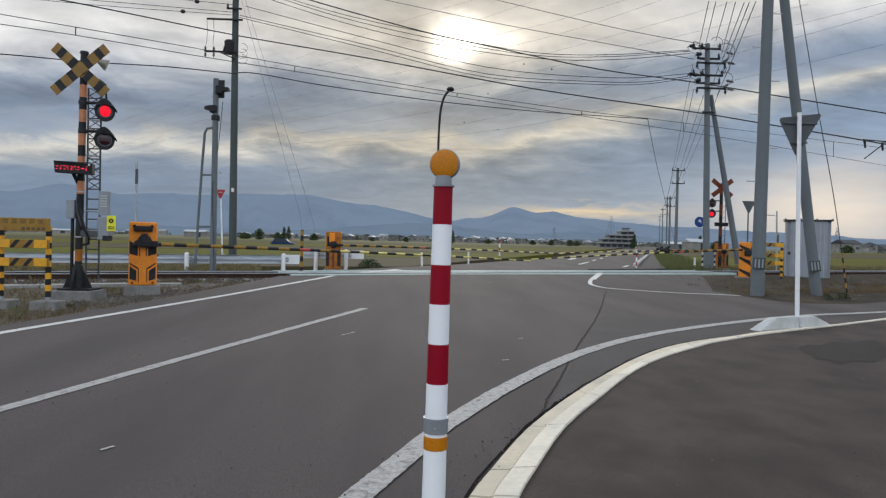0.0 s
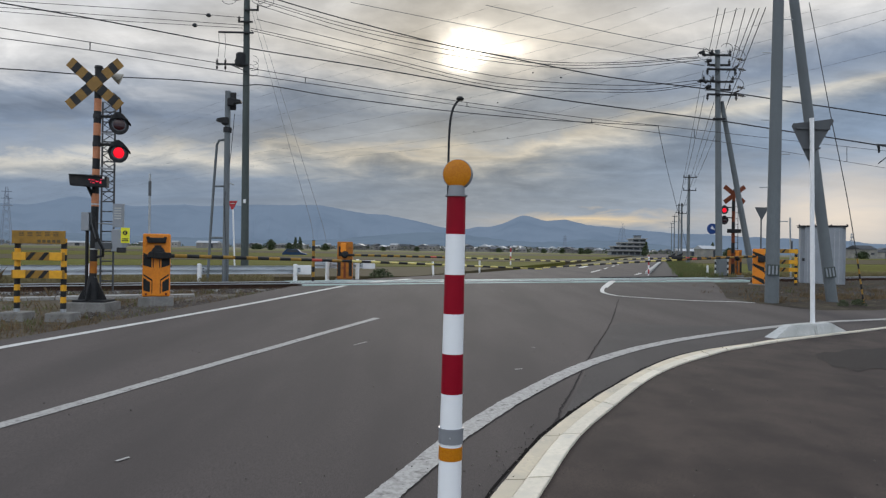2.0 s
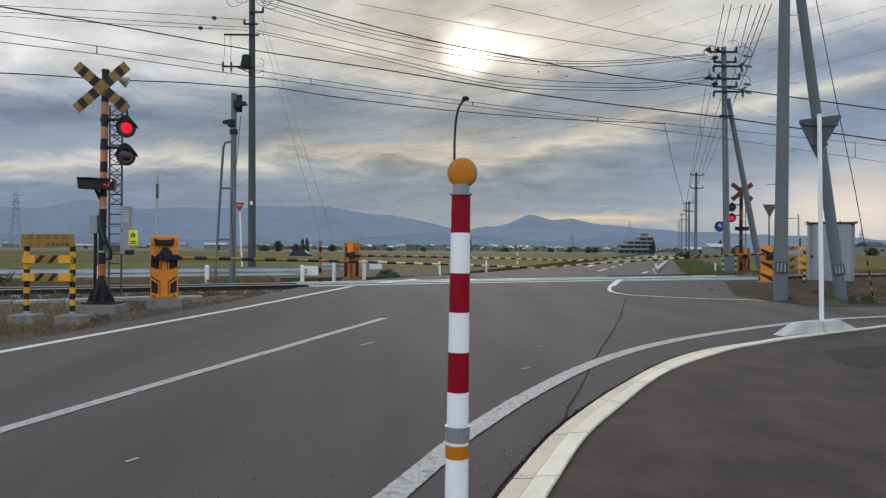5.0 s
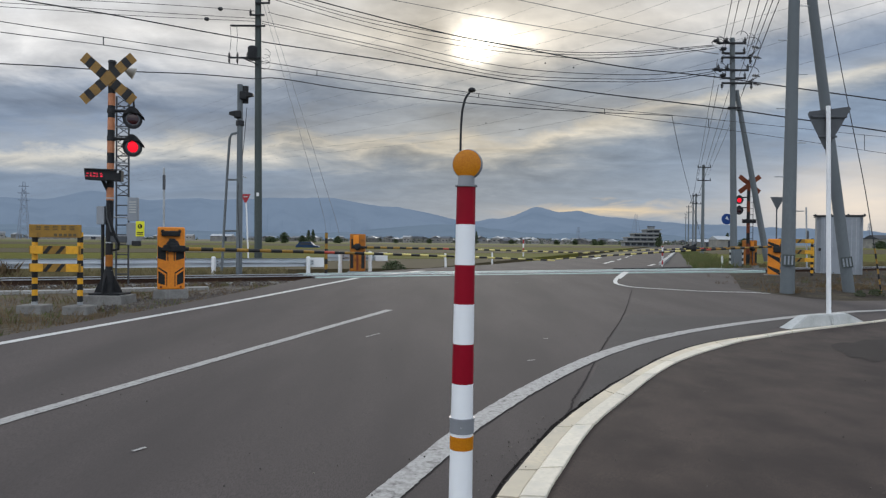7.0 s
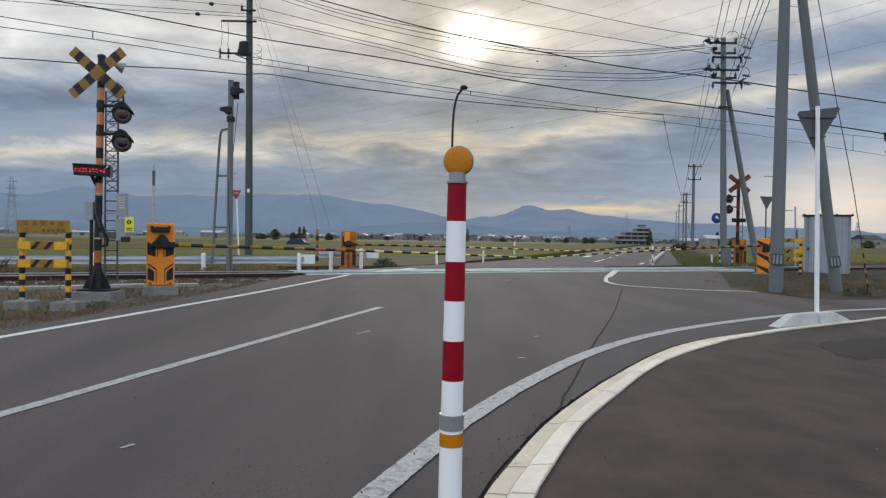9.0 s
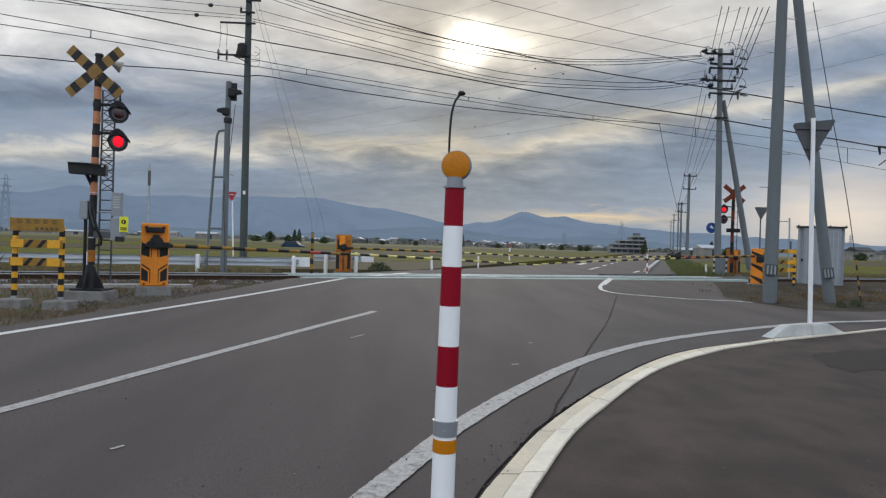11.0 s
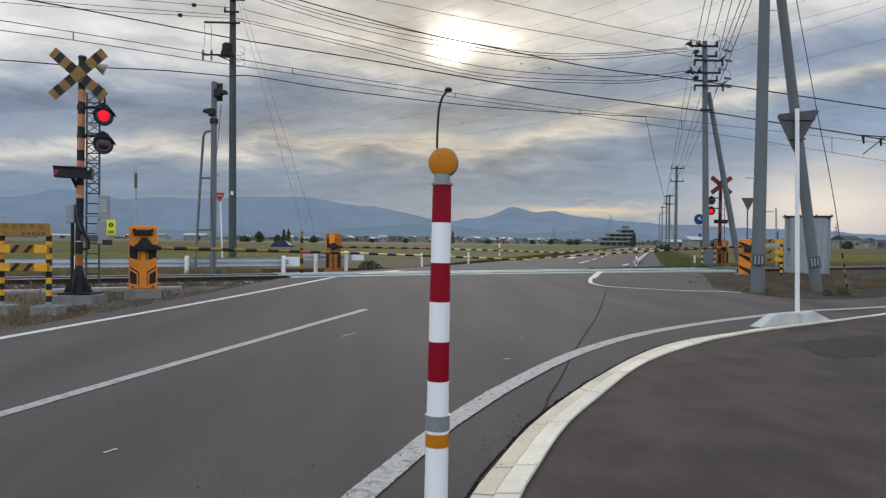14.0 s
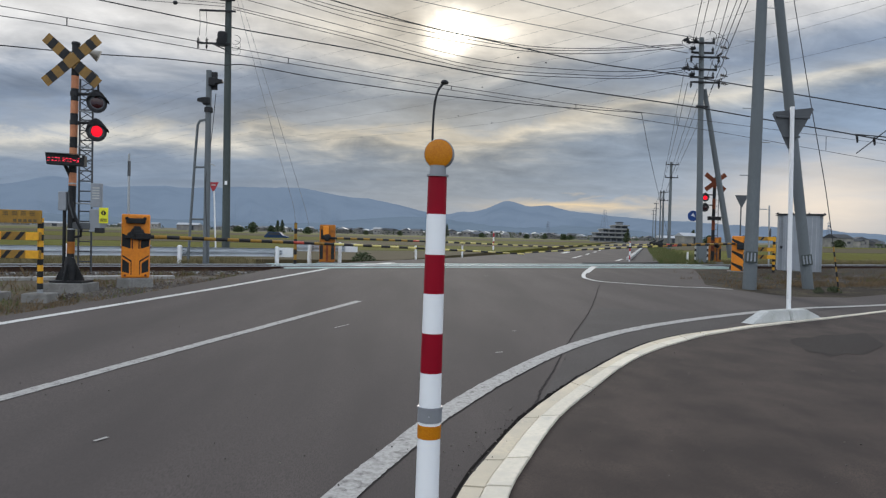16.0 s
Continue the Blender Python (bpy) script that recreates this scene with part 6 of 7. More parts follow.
for a in (([(-262.448, 420.000, 37.977), (-104.651, 250.000, 46.372), (-52.790, 190.000, 45.896), (-5.377, 130.000, 43.766), (9.984, 100.000, 38.772)]),
          ([(-264.252, 420.000, 36.512), (-104.631, 250.000, 42.937), (-52.772, 190.000, 43.452), (1.244, 120.000, 38.495), (17.236, 95.000, 36.807)]),
          ([(-262.436, 420.000, 34.362), (-104.617, 250.000, 40.359), (-52.746, 190.000, 39.865), (-4.199, 130.000, 37.656), (18.195, 100.000, 34.581), (26.369, 85.000, 33.163)]),
          ([(-264.241, 420.000, 32.896), (-104.598, 250.000, 36.922), (-52.725, 190.000, 36.929), (1.356, 125.000, 34.378), (21.377, 95.000, 32.137), (28.940, 80.000, 31.320)]),
          ([(-262.424, 420.000, 30.746), (-104.581, 250.000, 33.913), (-52.701, 190.000, 33.666), (4.606, 125.000, 32.054), (25.474, 95.000, 30.960), (35.502, 75.000, 29.518)]),
          ([(-264.231, 420.000, 29.642), (-104.564, 250.000, 30.903), (-52.680, 190.000, 30.728), (6.242, 125.000, 29.927), (28.016, 90.000, 28.272), (41.549, 70.000, 27.711)]),
          ([(-262.416, 420.000, 28.215), (-104.547, 250.000, 27.893), (-52.658, 190.000, 27.625), (1.508, 130.000, 26.565), (25.541, 95.000, 26.077), (39.077, 72.000, 25.477), (43.844, 60.000, 24.611)]),
          ([(-264.224, 420.000, 27.472), (-104.537, 250.000, 26.173), (-52.642, 190.000, 25.502), (7.927, 125.000, 23.507), (28.082, 90.000, 23.646), (43.521, 65.000, 24.306), (45.365, 58.000, 24.106)]),
          ([(-268.566, 420.000, 26.703), (-104.530, 250.000, 24.882), (-52.631, 190.000, 24.031), (13.819, 120.000, 21.645), (31.272, 88.000, 21.071), (43.577, 65.000, 21.246), (46.420, 58.000, 21.141)])):
    wire(a, 0.014, "faint high voltage line crossing the sky", mat="wire_far")
for a in (([(3.449, 44.000, 17.591), (10.178, 38.000, 13.922), (12.389, 35.000, 12.402), (14.234, 32.600, 11.264)]), ([(-6.385, 50.000, 19.818), (4.033, 42.000, 15.196), (9.924, 37.000, 12.571), (13.573, 32.600, 10.531)])):
    wire(a, 0.020, "faint high voltage line crossing the sky", mat="wire_far")
for p in ((-12.334, 34.000, 12.465), (-11.636, 34.000, 12.996), (14.501, 95.000, 27.020), (18.201, 93.000, 25.879), (11.883, 120.000, 28.218), (7.925, 125.000, 23.721), (13.818, 120.000, 21.748)):
    tagged(part("wire_marker", lathe([(0.04, -0.12), (0.10, -0.05), (0.10, 0.05), (0.04, 0.12)], 8, Matrix.Translation(p) @ pose(0, 0, 0, 0, 90, 0)), "wire"), "small dark weight on a power line", "wire marker", "wire markers")
wire([(-10.036, 36.000, 14.212), (-6.010, 29.000, 4.571), (-4.901, 27.000, 1.968), (-4.755, 26.600, 1.406)], 0.009, "thin guy wire of the tall pole", "guy wires", "wire_far")
wire([(-9.756, 36.000, 13.938), (-5.559, 29.000, 4.476), (-4.387, 27.000, 1.787), (-4.227, 26.600, 1.343)], 0.009, "thin guy wire of the tall pole", "guy wires", "wire_far")
wire([(9.837, 28.400, 6.641), (12.277, 34.000, 5.547), (15.816, 42.000, 4.179), (21.224, 54.000, 1.672), (23.970, 60.000, 0.031)], 0.012, "thin guy wire by the far road", "guy wires")
wire([(10.981, 19.000, 8.515), (11.413, 18.600, 5.180), (11.743, 18.300, 2.760), (11.927, 18.100, 1.030)], 0.012, "thin guy wire of the corner pole", "guy wires")
g0, g1 = Vector((11.927, 18.100, 1.030)), Vector((12.070, 18.000, -0.242))
ge = thing("guy_guard", g1, 0, "black and yellow banded guy wire guard", "guy guard")
for i in range(9):
    part("band", rod((g0 - g1) * (i / 9), (g0 - g1) * ((i + 1) / 9), 0.022, None, 8), "black" if i % 2 else "yellow_old", ge)
wire([(-6.257, 20.800, 5.285), (-6.373, 20.800, 3.854), (-6.494, 20.700, 2.593), (-6.429, 20.700, 0.988), (-6.373, 20.600, -0.078)], 0.01, "thin cable beside the signal post", "guy wires")


def catenary_bracket():
    a = Vector((24.733, 36.000, 7.341))
    e = thing("catenary_bracket", (a.x, a.y, a.z), TRACK_DEG, "dark catenary bracket arm with insulators", "catenary bracket")
    part("top_tube", rod((0, 0, 0), (5.0, 0, 0.22), 0.035, None, 8), "dark", e, "dark bracket tube")
    part("brace_tube", rod((0.2, 0, -1.05), (4.6, 0, 1.3), 0.03, None, 8), "dark", e, "dark slanting tube")
    for x in (0.15, 1.9):
        part("insulator", rod((x, 0, 0.02), (x + 0.1, 0, -0.45), 0.08, 0.05, 8), "dark", e)
    pole = part("mast", rod((5.0, 0, -a.z), (5.0, 0, 1.6), 0.16, 0.12, 12), "pole", e, "concrete mast", smooth=True)


catenary_bracket()

# ---- pylons ----


def pylon(base, h, w, label, arms=True):
    e = thing("pylon", base, 20, label, "pylon", "pylons")
    bm = bmesh.new()
    for sx in (-1, 1):
        for sy in (-1, 1):
            rod((sx * w, sy * w, 0), (sx * w * 0.16, sy * w * 0.16, h), 0.22, 0.12, 5, bm)
    for k in range(7):
        z0, z1 = h * k / 8, h * (k + 1) / 8
        r0, r1 = w * (1 - 0.84 * k / 8), w * (1 - 0.84 * (k + 1) / 8)
        for s in (-1, 1):
            rod((-r0, s * r0, z0), (r1, s * r1, z1), 0.09, None, 4, bm)
            rod((r0, s * r0, z0), (-r1, s * r1, z1), 0.09, None, 4, bm)
            rod((s * r0, -r0, z0), (s * r1, r1, z1), 0.09, None, 4, bm)
    part("lattice", bm, "pylon", e, "grey steel lattice")
    for z in (0.68, 0.80, 0.92) if arms else ():
        part("arm", box((0, 0, h * z), (w * 2.3 * (1.25 - z * 0.5), 0.4, 0.5)), "pylon", e, "lattice arm")


# faint bluish emission stands in for the haze in front of the pylons
M["pylon"] = material("galvanised steel with haze glow", (0.12, 0.14, 0.17), 0.8, emit=(0.05, 0.065, 0.09), power=1.0)
pylon((*Vector((-268.850, 420.000, 1.002))[:2], -0.4), 37, 3.2, "steel lattice pylon far beyond the fields")
pylon((*Vector((205.809, 700.000, 0.539))[:2], -0.4), 33, 4.6, "pointed lattice mast behind the tower building", False)
pylon((*Vector((185.421, 900.000, 1.102))[:2], -0.4), 24, 3.0, "distant steel lattice pylon")
pylon((*Vector((520.189, 800.000, 0.683))[:2], -0.4), 30, 3.0, "distant steel lattice pylon")


# ---- town ----
def house(x, y, w, d, h, rz, pale, label):
    e = thing("house", (x, y, -0.4), rz, label, "house", "houses of the distant town")
    part("wall", box((0, 0, h / 2), (w, d, h)), "wall", e)
    rh = w * 0.16 + 0.4
    part("roof", prism([(-w / 2 - 0.4, h), (w / 2 + 0.4, h), (0.0, h + rh)], d + 0.8, Matrix.Translation((0, -d / 2 - 0.4, 0))) if pale < 2 else
         prism([(-d / 2 - 0.4, h), (d / 2 + 0.4, h), (0.0, h + rh)], w + 0.8, pose(0, 0, 0, 0, 0, 90) @ Matrix.Translation((0, -w / 2 - 0.4, 0))), "roof_pale" if pale % 2 else "roof", e)
    for k in range(2):
        part("window", box((-w * 0.22 + k * w * 0.44, -d / 2 - 0.02, h * 0.55), (w * 0.2, 0.06, h * 0.22)), "window", e)


rng = random.Random(5)
DARK_H = "distant house with grey walls and dark pitched roof"
PALE_H = "distant house with pale walls and light metal roof"
for lo, hi, n, d0, d1 in ((-33.5, -21.0, 18, 750, 1100), (-17.5, -8.0, 14, 700, 950), (-7.5, 14.5, 150, 620, 1050), (14.0, 24.0, 14, 600, 900), (31.5, 36.0, 14, 360, 620), (-45, -34, 6, 700, 1000), (36, 42, 5, 400, 600)):
    for i in range(n):
        az = radians(lo + (hi - lo) * (i + rng.random()) / n)
        r = rng.uniform(d0, d1)
        pale = rng.choice((0, 1, 1, 2, 2, 3))
        house(r * math.sin(az), r * math.cos(az), rng.uniform(5, 11), rng.uniform(6, 10), rng.uniform(2.6, 5.2), rng.uniform(-35, 35), pale, PALE_H if pale % 2 else DARK_H)


def long_shed(a, b, h, label, mat="roof_pale"):
    a, b = Vector(a), Vector(b)
    w = b.x - a.x
    e = thing("shed", ((a.x + b.x) / 2, a.y, -0.4), 0, label, "shed", "sheds by the fields")
    part("wall", box((0, 0, h / 2), (w, 8, h)), "wall", e)
    part("roof", prism([(-4.6, h), (4.6, h), (0, h + 1.3)], w + 0.6, pose(0, 0, 0, 0, 0, 90) @ Matrix.Translation((0, -w / 2 - 0.3, 0))), mat, e)
    part("door", box((w * 0.2, -4.03, h * 0.45), (w * 0.2, 0.1, h * 0.85)), "window", e, "dark doorway")


long_shed((-147.853, 420.000, 0.820), (-134.812, 420.000, 0.956), 3.4, "long low shed with white sheet roof")
long_shed((-374.750, 600.000, -1.013), (-365.434, 600.000, -0.915), 3.0, "long low shed with white sheet roof")
long_shed((-311.125, 560.000, -0.467), (-290.839, 560.000, -0.255), 2.6, "long low greenhouse with white roof")
long_shed((-269.739, 540.000, -0.094), (-248.780, 540.000, 0.125), 2.6, "long low greenhouse with white roof")
long_shed((98.906, 240.000, 2.032), (105.115, 240.000, 2.097), 3.2, "pale low building by the far road")
long_shed((124.613, 330.000, 2.263), (134.858, 330.000, 2.370), 2.6, "white low building by the far road")


def tower_building():
    base = Vector((85.221, 280.000, 0.906))
    e = thing("hotel_building", (base.x, base.y, -0.4), -8, "pale stepped building with balconies and a small flat turret", "building")
    floors = [(-8.2, 6.4, 0.0, 2.1), (-7.2, 6.4, 2.3, 1.6), (-4.4, 6.2, 4.1, 1.4), (0.6, 6.0, 5.7, 1.5)]
    for a, b, z, h in floors:
        part("storey", box(((a + b) / 2, 0, z + h / 2), (b - a, 12, h)), "wall_pale", e, "pale storey")
        part("slab", box(((a + b) / 2, -0.5, z + h + 0.1), (b - a + 1.0, 13.5, 0.35)), "concrete", e, "pale balcony slab")
        n = max(2, int((b - a) / 2.4))
        for i in range(n):
            part("window", box((a + (i + 0.5) * (b - a) / n, -6.03, z + h * 0.55), ((b - a) / n * 0.75, 0.1, h * 0.5)), "window", e)
    part("turret", box((3.4, 0, 8.0), (2.6, 2.9, 1.2)), "wall_pale", e, "small square turret")
    part("turret_roof", box((3.4, 0, 8.7), (3.0, 3.4, 0.25)), "roof", e, "flat dark roof")


M["wall_pale"] = material("pale building wall", (0.20, 0.215, 0.225), 0.8, stain=(0.15, 0.16, 0.17), stain_scale=0.4)
tower_building()


# ---- trees ----
def tree(x, y, h, w, label, seed, conifer=False):
    e = thing("tree", (x, y, -0.5), 0, label, "tree", "distant trees")
    r = random.Random(seed)
    bm = rod((0, 0, 0), (0.1, 0, h * 0.7), w * 0.05 + 0.06, 0.05, 7)
    for k in range(5):
        a = r.uniform(0, 6.28)
        rod((0, 0, h * (0.3 + 0.08 * k)), (w * 0.3 * math.cos(a), w * 0.3 * math.sin(a), h * (0.5 + 0.08 * k)), 0.06, 0.02, 5, bm)
    part("trunk", bm, "bark", e, "dark trunk with limbs")
    vs, fs = [], []
    for k in range(900):
        t = r.random()
        if conifer:
            zz = h * (0.12 + 0.88 * t)
            rad = w * 0.5 * (1 - t) ** 0.8 + 0.1
        else:
            zz = h * (0.08 + 0.92 * t)
            rad = w * 0.5 * math.sqrt(max(1 - (2 * t - 0.9) ** 2, 0.04)) * (0.8 + 0.35 * math.sin(k * 0.7))
        a, q = r.uniform(0, 6.28), rad * r.random() ** 0.45
        c = Vector((q * math.cos(a), q * math.sin(a), zz))
        s = w * r.uniform(0.06, 0.13)
        i = len(vs)
        for _ in range(3):
            vs.append(c + Vector((r.uniform(-s, s), r.uniform(-s, s), r.uniform(-s, s))))
        fs.append((i, i + 1, i + 2))
    me = bpy.data.meshes.new("crown")
    me.from_pydata(vs, [], fs)
    me.materials.append(M["leaf"])
    ob = new("crown", me)
    ob.parent = e
    ob["label"] = "ragged dark green crown"


for i, (p, h, w, con) in enumerate((((-63.049, 260.000, 1.225), 5.5, 6, 0), ((-53.405, 260.000, 1.102), 6.8, 3.6, 1), ((-52.008, 262.000, 1.120), 7.0, 3.6, 1), ((-58.021, 270.000, 1.075), 4.0, 5, 0), ((-48.167, 300.000, 1.243), 4.0, 6, 0), ((-79.217, 300.000, 1.176), 3.4, 8, 0),
                                    ((15.233, 300.000, 0.872), 8.0, 3.0, 1), ((89.396, 270.000, 0.988), 7.5, 3.6, 1), ((86.826, 265.000, 0.981), 5, 3.6, 1), ((83.176, 360.000, 0.884), 5.5, 9, 0), ((91.730, 380.000, 0.914), 5.0, 8, 0), ((-30.480, 420.000, 0.962), 4.5, 7, 0),
                                    ((104.100, 240.000, 0.845), 7.0, 4, 1), ((103.715, 242.000, 0.830), 5, 5, 0), ((110.516, 240.000, 0.912), 4.5, 6, 0), ((-49.730, 400.000, 1.097), 5, 8, 0), ((-8.743, 420.000, 0.828), 5, 8, 0), ((43.784, 420.000, 1.015), 5, 9, 0), ((72.766, 420.000, 0.957), 5, 9, 0),
                                    ((80.685, 400.000, 1.083), 6, 8, 0), ((200.255, 300.000, 0.480), 4.5, 8, 0))):
    tree(Vector(p).x, Vector(p).y, h * (0.80 if p[1] < 350 else 0.62), w * (0.72 if p[1] < 350 else 0.50), "small dark conifer in the distance" if con else "rounded dark green tree in the distance", 40 + i, bool(con))


def far_woods():
    """Hedges and trees between the distant houses."""
    r = random.Random(77)
    vs, fs = [], []
    for lo, hi, n, d0, d1, hh in ((-36, -20, 90, 900, 1200, 4.5), (-18, -7, 110, 800, 1000, 5.0), (-8, 15, 420, 620, 1050, 5.5), (15, 25, 120, 560, 900, 5.0), (30, 40, 120, 450, 700, 4.0)):
        for _ in range(n):
            az, d = radians(r.uniform(lo, hi)), r.uniform(d0, d1)
            c0 = Vector((math.sin(az) * d, math.cos(az) * d, -0.6))
            w, h = r.uniform(4, 14), r.uniform(0.5, 1.15) * hh
            for _ in range(26):
                t = r.random()
                q = w * 0.5 * math.sqrt(1 - t * t)
                c = c0 + Vector((r.uniform(-q, q), r.uniform(-q, q), h * t))
                s = r.uniform(0.5, 1.3)
                i = len(vs)
                vs += [c + Vector((r.uniform(-s, s), r.uniform(-s, s), r.uniform(-s, s))) for _ in range(3)]
                fs.append((i, i + 1, i + 2))
    me = bpy.data.meshes.new("far_woods")
    me.from_pydata(vs, [], fs)
    me.materials.append(M["leaf"])
    tagged(new("far_woods", me), "dark hedges and trees among the distant houses", "woods", "", "stuff")


far_woods()


# ---- car on the field road ----
def car():
    base = Vector((-22.679, 110.000, -0.134))
    e = thing("car", (base.x, base.y, -0.62), 0, "small blue car far off beyond the fields", "car")
    pr = [(-1.9, 0.25), (1.9, 0.25), (1.95, 0.65), (1.1, 0.85), (0.55, 1.38), (-1.2, 1.42), (-1.75, 0.9), (-1.95, 0.7)]
    part("body", prism(pr, 1.6, Matrix.Translation((0, -0.8, 0)), bev=0.05), "car_blue", e, "blue body")
    part("side_window", prism([(-1.25, 0.9), (0.75, 0.9), (0.45, 1.28), (-1.1, 1.32)], 0.02, Matrix.Translation((0, -0.83, 0))), "window", e)
    for x in (-1.2, 1.25):
        for y in (-0.72, 0.72):
            part("wheel", rod((x, y - 0.1, 0.3), (x, y + 0.1, 0.3), 0.3, None, 14), "rubber", e)


car()


# ---- grass, stones ----
def tufts(name, pts_fn, n, hmin, hmax, mat, label, seed, blades=9, drop=0.13):
    r = random.Random(seed)
    vs, fs = [], []
    for _ in range(n):
        x, y, dens = pts_fn(r)
        if dens < r.random():
            continue
        z = land(x, y) - drop
        for _ in range(blades):
            a = r.uniform(0, 6.28)
            h = r.uniform(hmin, hmax)
            b = Vector((x + r.gauss(0, 0.07), y + r.gauss(0, 0.07), z))
            lean_ = Vector((math.cos(a), math.sin(a), 0)) * h * r.uniform(0.15, 0.7)
            s = Vector((-math.sin(a), math.cos(a), 0)) * r.uniform(0.004, 0.009)
            i = len(vs)
            vs += [b - s, b + s, b + lean_ * 0.45 + Vector((0, 0, h * 0.65)), b + lean_ + Vector((0, 0, h))]
            fs += [(i, i + 1, i + 2), (i + 2, i + 1, i + 3)]
    me = bpy.data.meshes.new(name)
    me.from_pydata(vs, [], fs)
    me.materials.append(M[mat])
    tagged(new(name, me), label, "grass", "", "stuff")


def left_strip(r):
    y = r.uniform(6.5, 17.5)
    edge = -5.75 + (y - 8.3) * 0.2
    x = edge - abs(r.gauss(0, 2.6)) - 0.25
    d = 0.5 + 0.9 * noise.noise((x * 0.7, y * 0.7, 1.0))
    return x, y, d


def left_edge_strip(r):
    y = r.uniform(6.5, 17.8)
    return -5.85 + (y - 8.3) * 0.2 - abs(r.gauss(0, 0.12)) - 0.1, y, 0.4 + 0.8 * noise.noise((y, 3, 1.0))


def track_side(r):
    u, n = r.uniform(-40, -6), -0.9 + r.gauss(0, 0.5)
    x, y = on_track(u, n)
    return x, y, 0.6


def track_far_side(r):
    u, n = r.uniform(-40, 60), 4.2 + abs(r.gauss(0, 1.4))
    x, y = on_track(u, n)
    if -5 < u < 17:
        return x, y, 0.0
    return x, y, 0.7


def right_strip(r):
    u = r.uniform(0, 1)
    x, y = 9.0 + u * 9 + r.gauss(0, 0.3), 17.2 + u * 4.2 + abs(r.gauss(0, 0.7))
    return x, y, 0.5 + 0.9 * noise.noise((x, y, 5.0))


def right_field_edge(r):
    p = Vector((11.9, 31.4)) + ROAD_DIR * r.uniform(0, 60) + Vector((0.943, -0.334)) * abs(r.gauss(0, 1.0))
    return p.x, p.y, 0.8


def bank(r):
    u, n = r.uniform(-40, -5.6), 2.75 + abs(r.gauss(0, 0.35))
    x, y = on_track(u, n)
    return x, y, 0.55 + 0.9 * noise.noise((u * 0.5, n, 2.0))


def rank_left(r):
    x, y = on_track(r.uniform(-24, -11.5), r.uniform(-3.2, -0.9))
    return x, y, 0.3 + 0.9 * noise.noise((x * 0.6, y * 0.6, 8.0))


tufts("bank_grass", bank, 2400, 0.10, 0.30, "pale_grass", "low pale grass between the track and the guard rail", 12)
tufts("rank_grass", rank_left, 900, 0.12, 0.36, "grass", "rank dry grass beside the track", 13)
def bank_left(r):
    x, y = on_track(r.uniform(-19.5, -13.2), r.uniform(2.8, 3.5))
    return x, y, 0.45 + 0.9 * noise.noise((x * 0.8, y * 0.8, 4.0))


def corner_soil(r):
    u = r.random()
    x, y = 10.2 + u * 12 + r.gauss(0, 0.9), 18.5 + u * 6 + abs(r.gauss(0, 1.6))
    return x, y, 0.35 + 0.9 * noise.noise((x * 0.6, y * 0.6, 6.0))


tufts("tall_grass", bank_left, 700, 0.22, 0.62, "grass", "clump of tall brown grass beyond the track", 14)
tufts("corner_weeds", corner_soil, 900, 0.04, 0.16, "grass", "sparse withered weeds on the soil by the cabinet", 15, drop=0.03)
tufts("corner_weeds", corner_soil, 350, 0.04, 0.12, "green_grass", "sparse green weeds on the soil by the cabinet", 16, drop=0.03)
tufts("verge_grass", left_strip, 900, 0.04, 0.13, "grass", "withered brown grass on the verge by the gate", 3)
tufts("edge_grass", left_edge_strip, 500, 0.03, 0.08, "grass", "short dry grass along the edge of the asphalt", 4)
tufts("green_grass", left_strip, 300, 0.05, 0.14, "green_grass", "patches of green grass on the verge", 9)
tufts("track_grass", track_side, 500, 0.05, 0.15, "grass", "tall dry grass along the ballast", 5)
tufts("far_grass", track_far_side, 4200, 0.10, 0.32, "pale_grass", "dry grass bank beyond the track", 6)
tufts("corner_grass", right_strip, 650, 0.04, 0.15, "grass", "brown grass at the foot of the corner poles", 7, drop=0.03)
tufts("roadside_grass", right_field_edge, 2200, 0.1, 0.4, "green_grass", "green grass beside the far pavement", 8)


def bush(p, h, w, seed, label):
    e = thing("bush", p, 0, label, "bush")
    r = random.Random(seed)
    vs, fs = [], []
    for k in range(500):
        a, t = r.uniform(0, 6.28), r.random()
        q = w * 0.5 * math.sqrt(1 - t * t * 0.9) * r.random() ** 0.5
        c = Vector((q * math.cos(a), q * math.sin(a), h * t))
        s = w * 0.06
        i = len(vs)
        vs += [c + Vector((r.uniform(-s, s), r.uniform(-s, s), r.uniform(-s, s))) for _ in range(3)]
        fs.append((i, i + 1, i + 2))
    me = bpy.data.meshes.new("foliage")
    me.from_pydata(vs, [], fs)
    me.materials.append(M["leaf"])
    ob = new("foliage", me)
    ob.parent = e


bush((*(10.688, 16.757), -0.2), 0.16, 0.3, 3, "low dark weed at the foot of the leaning pole")
bush((*(-2.222, 29.363), -0.2), 0.38, 1.1, 5, "low dark bush at the field edge")
bush((*(11.367, 17.172), -0.2), 0.15, 0.4, 6, "low dry weeds beside the corner pole")


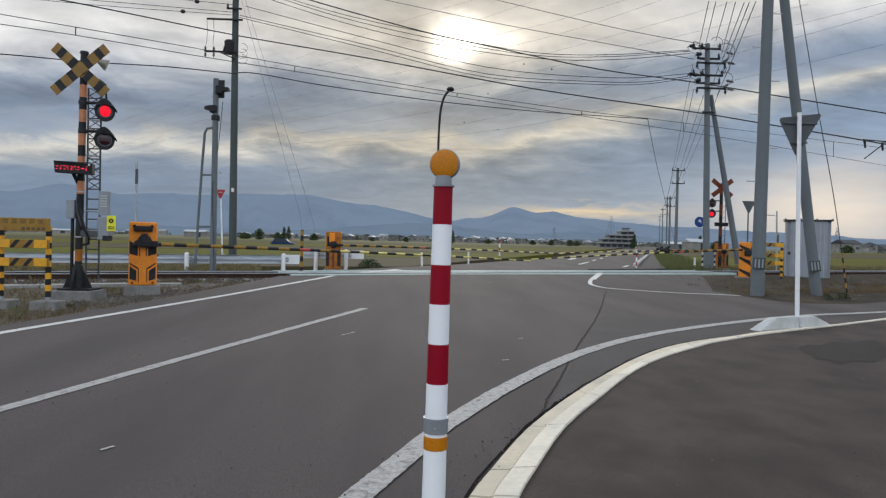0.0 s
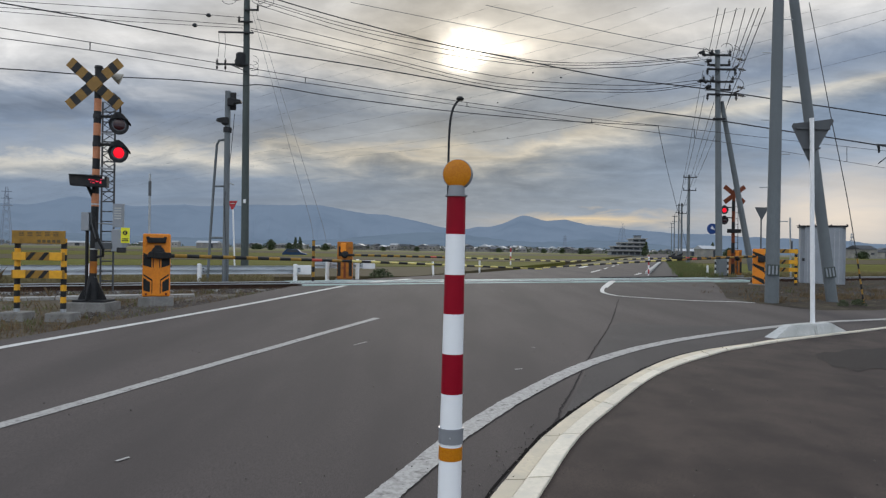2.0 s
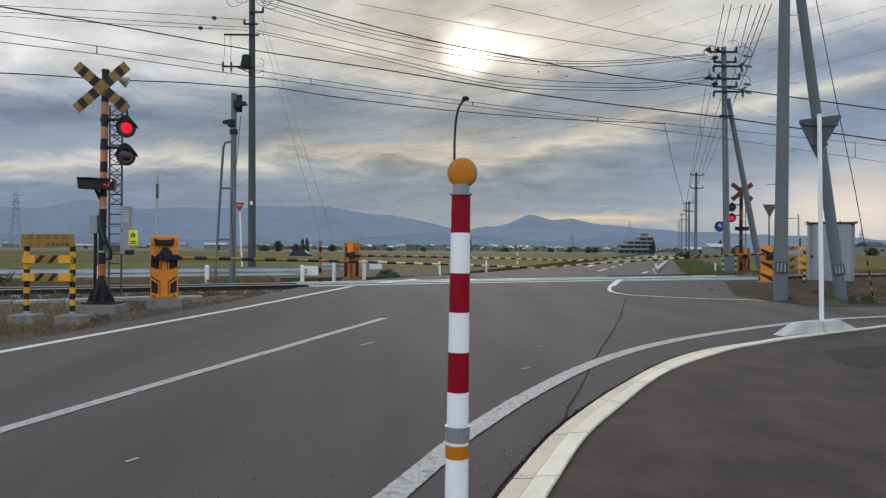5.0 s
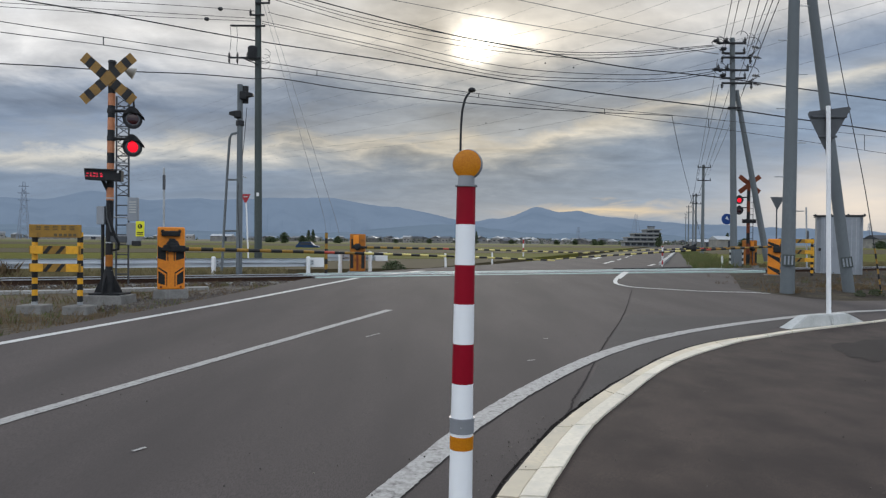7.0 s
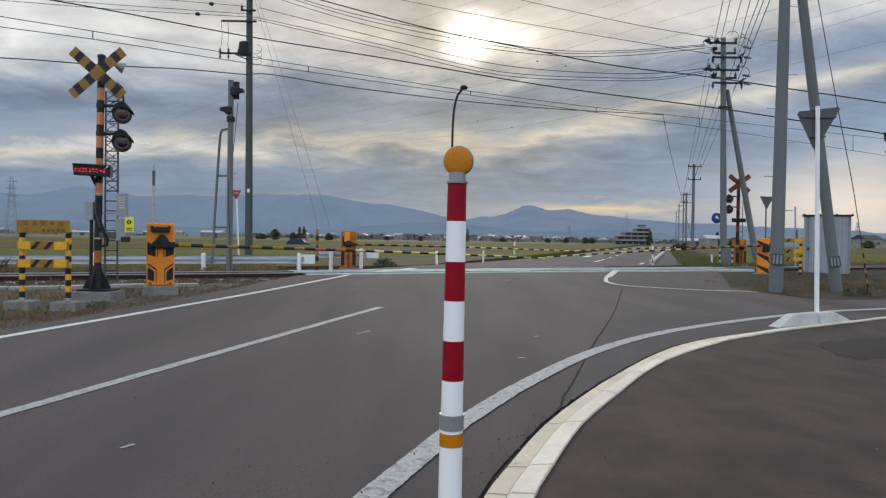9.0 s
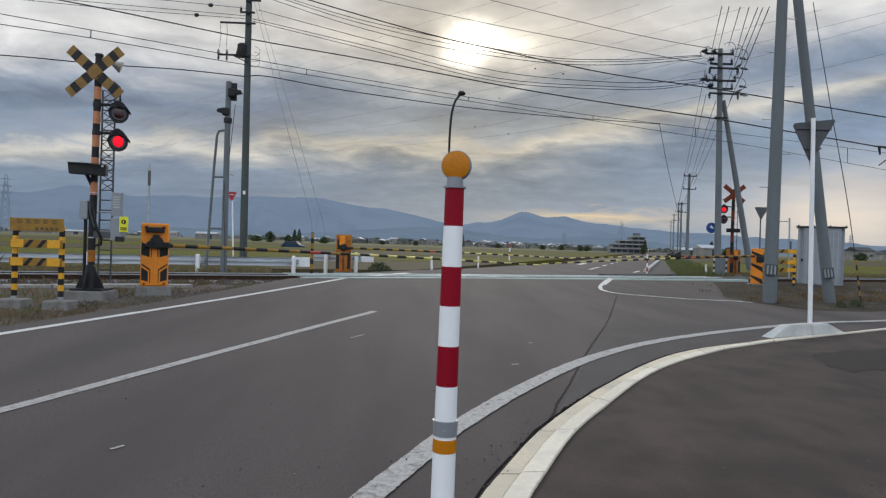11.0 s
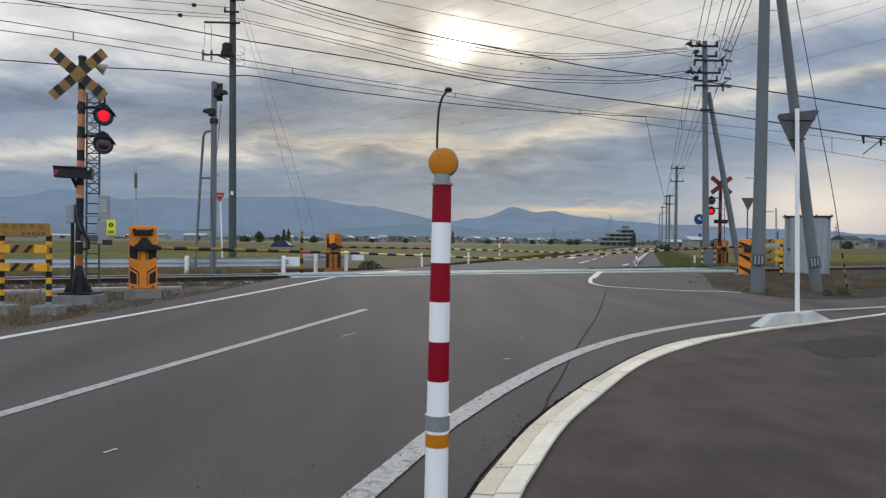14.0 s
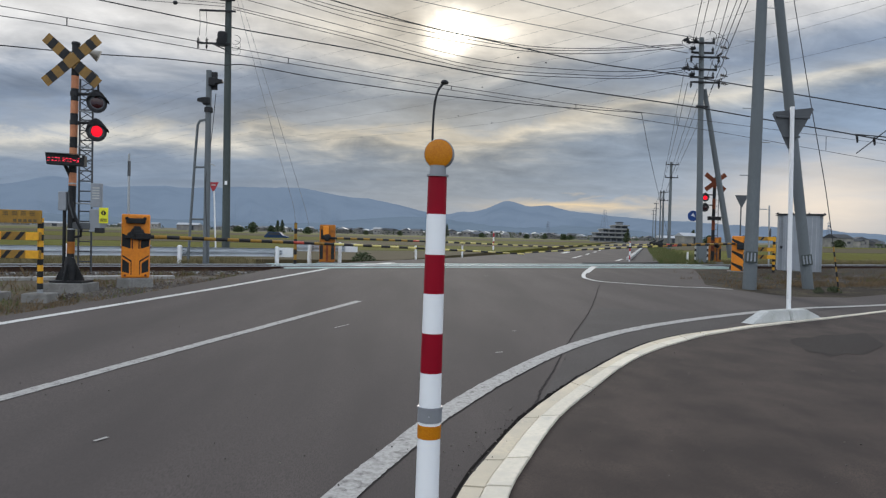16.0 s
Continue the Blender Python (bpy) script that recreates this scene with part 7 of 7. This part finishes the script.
def stones(name, fn, n, s0, s1, label, seed, lift=-0.10):
    r = random.Random(seed)
    vs, fs = [], []
    for _ in range(n):
        x, y = fn(r)
        s = r.uniform(s0, s1)
        c = Vector((x, y, land(x, y) + lift))
        i = len(vs)
        a = r.uniform(0, 6.28)
        ring = [c + Vector((math.cos(a + k * 1.571) * s * r.uniform(0.7, 1.1), math.sin(a + k * 1.571) * s * r.uniform(0.7, 1.1), r.uniform(-0.2, 0.3) * s)) for k in range(4)]
        vs += ring + [c + Vector((0, 0, s * 0.8)), c - Vector((0, 0, s * 0.8))]
        for k in range(4):
            fs += [(i + k, i + (k + 1) % 4, i + 4), (i + (k + 1) % 4, i + k, i + 5)]
    me = bpy.data.meshes.new(name)
    me.from_pydata(vs, [], fs)
    me.materials.append(M["gravel"])
    tagged(new(name, me), label, "stones", "", "stuff")


def patch_stones(r):
    t = r.random()
    x, y = -6.2 + 2.2 * t, 12.4 + 4.4 * t
    return x + r.gauss(0, 0.35), y + r.gauss(0, 0.4)


def ballast_left(r):
    return on_track(r.uniform(-26, -5.3), r.uniform(-1.0, 3.0))


def ballast_right(r):
    return on_track(r.uniform(13.5, 40), r.uniform(-1.2, 3.0))


stones("gravel", patch_stones, 2600, 0.012, 0.045, "loose grey stones beside the road", 21)
stones("ballast", ballast_left, 5000, 0.02, 0.05, "brown grey ballast stones of the track", 22, lift=-0.14)
stones("ballast", ballast_right, 4000, 0.02, 0.05, "brown grey ballast stones of the track", 23, lift=-0.14)


def soil_stones(r):
    u = r.random()
    return 11.4 + u * 9 + r.gauss(0, 0.6), 20.2 + u * 5 + r.gauss(0, 1.1)


stones("gravel", soil_stones, 2200, 0.012, 0.04, "grey stones strewn on the soil by the cabinet", 26, lift=-0.018)


def road_specks(r):
    return r.uniform(-3.5, 6.0), 3.2 + abs(r.gauss(0, 4.0))


def joint_specks(r):
    t = r.random()
    return 0.30 + 0.72 * t - abs(r.gauss(0, 0.12)), 3.7 + 1.6 * t + r.gauss(0, 0.05)


stones("grit", road_specks, 160, 0.004, 0.010, "scattered small stones on the asphalt", 24, lift=0.016)
stones("grit", joint_specks, 70, 0.004, 0.011, "crumbled asphalt bits along the kerb", 25, lift=0.012)


# ---- what moves: the lamps change over in turn, the diodes run across their board ----
HALF = 0.6185
FIRST = 0.64
DIM = (8.65, 9.25)      # both lamps stay dark for a moment


def switch_rows(on_at, on_pose, off_pose):
    """Rows that snap between two poses; on_at tells the state at a time."""
    rows = [(0.0, on_pose if on_at(0.0) else off_pose)]
    state, k = on_at(0.0), 1
    for k in range(1, int(16.0 * FPS) + 1):
        t = k / FPS
        s = on_at(t)
        if s != state:
            if rows[-1][0] < t - 1.5 / FPS:
                rows.append((t - 1 / FPS, on_pose if state else off_pose))
            rows.append((t, on_pose if s else off_pose))
            state = s
    if rows[-1][0] < 16.0:
        rows.append((16.0, on_pose if state else off_pose))
    return rows


def motions():
    for lens, c, rz, s, upper in LAMPS:
        def lit(t, upper=upper):
            if DIM[0] < t < DIM[1]:
                return False
            return (math.floor((max(t, 0.1) - FIRST) / HALF) % 2 == 1) == upper
        face = pose(0, 0, 0, 0, 0, rz)
        walk(lens, switch_rows(lit, Matrix.Translation(c) @ face @ pose(0, -0.040 * s, 0), Matrix.Translation(c) @ face @ pose(0, 0.06, 0)))
    for cell, m, p, share in CELLS:
        def shown(t, share=share):
            since = (t - 1.6) % 3.23
            return 0.9 * share < since < 1.6 + 1.3 * share
        walk(cell, switch_rows(shown, m @ Matrix.Translation(p), m @ Matrix.Translation(p + Vector((0, 0.05, 0)))))


motions()
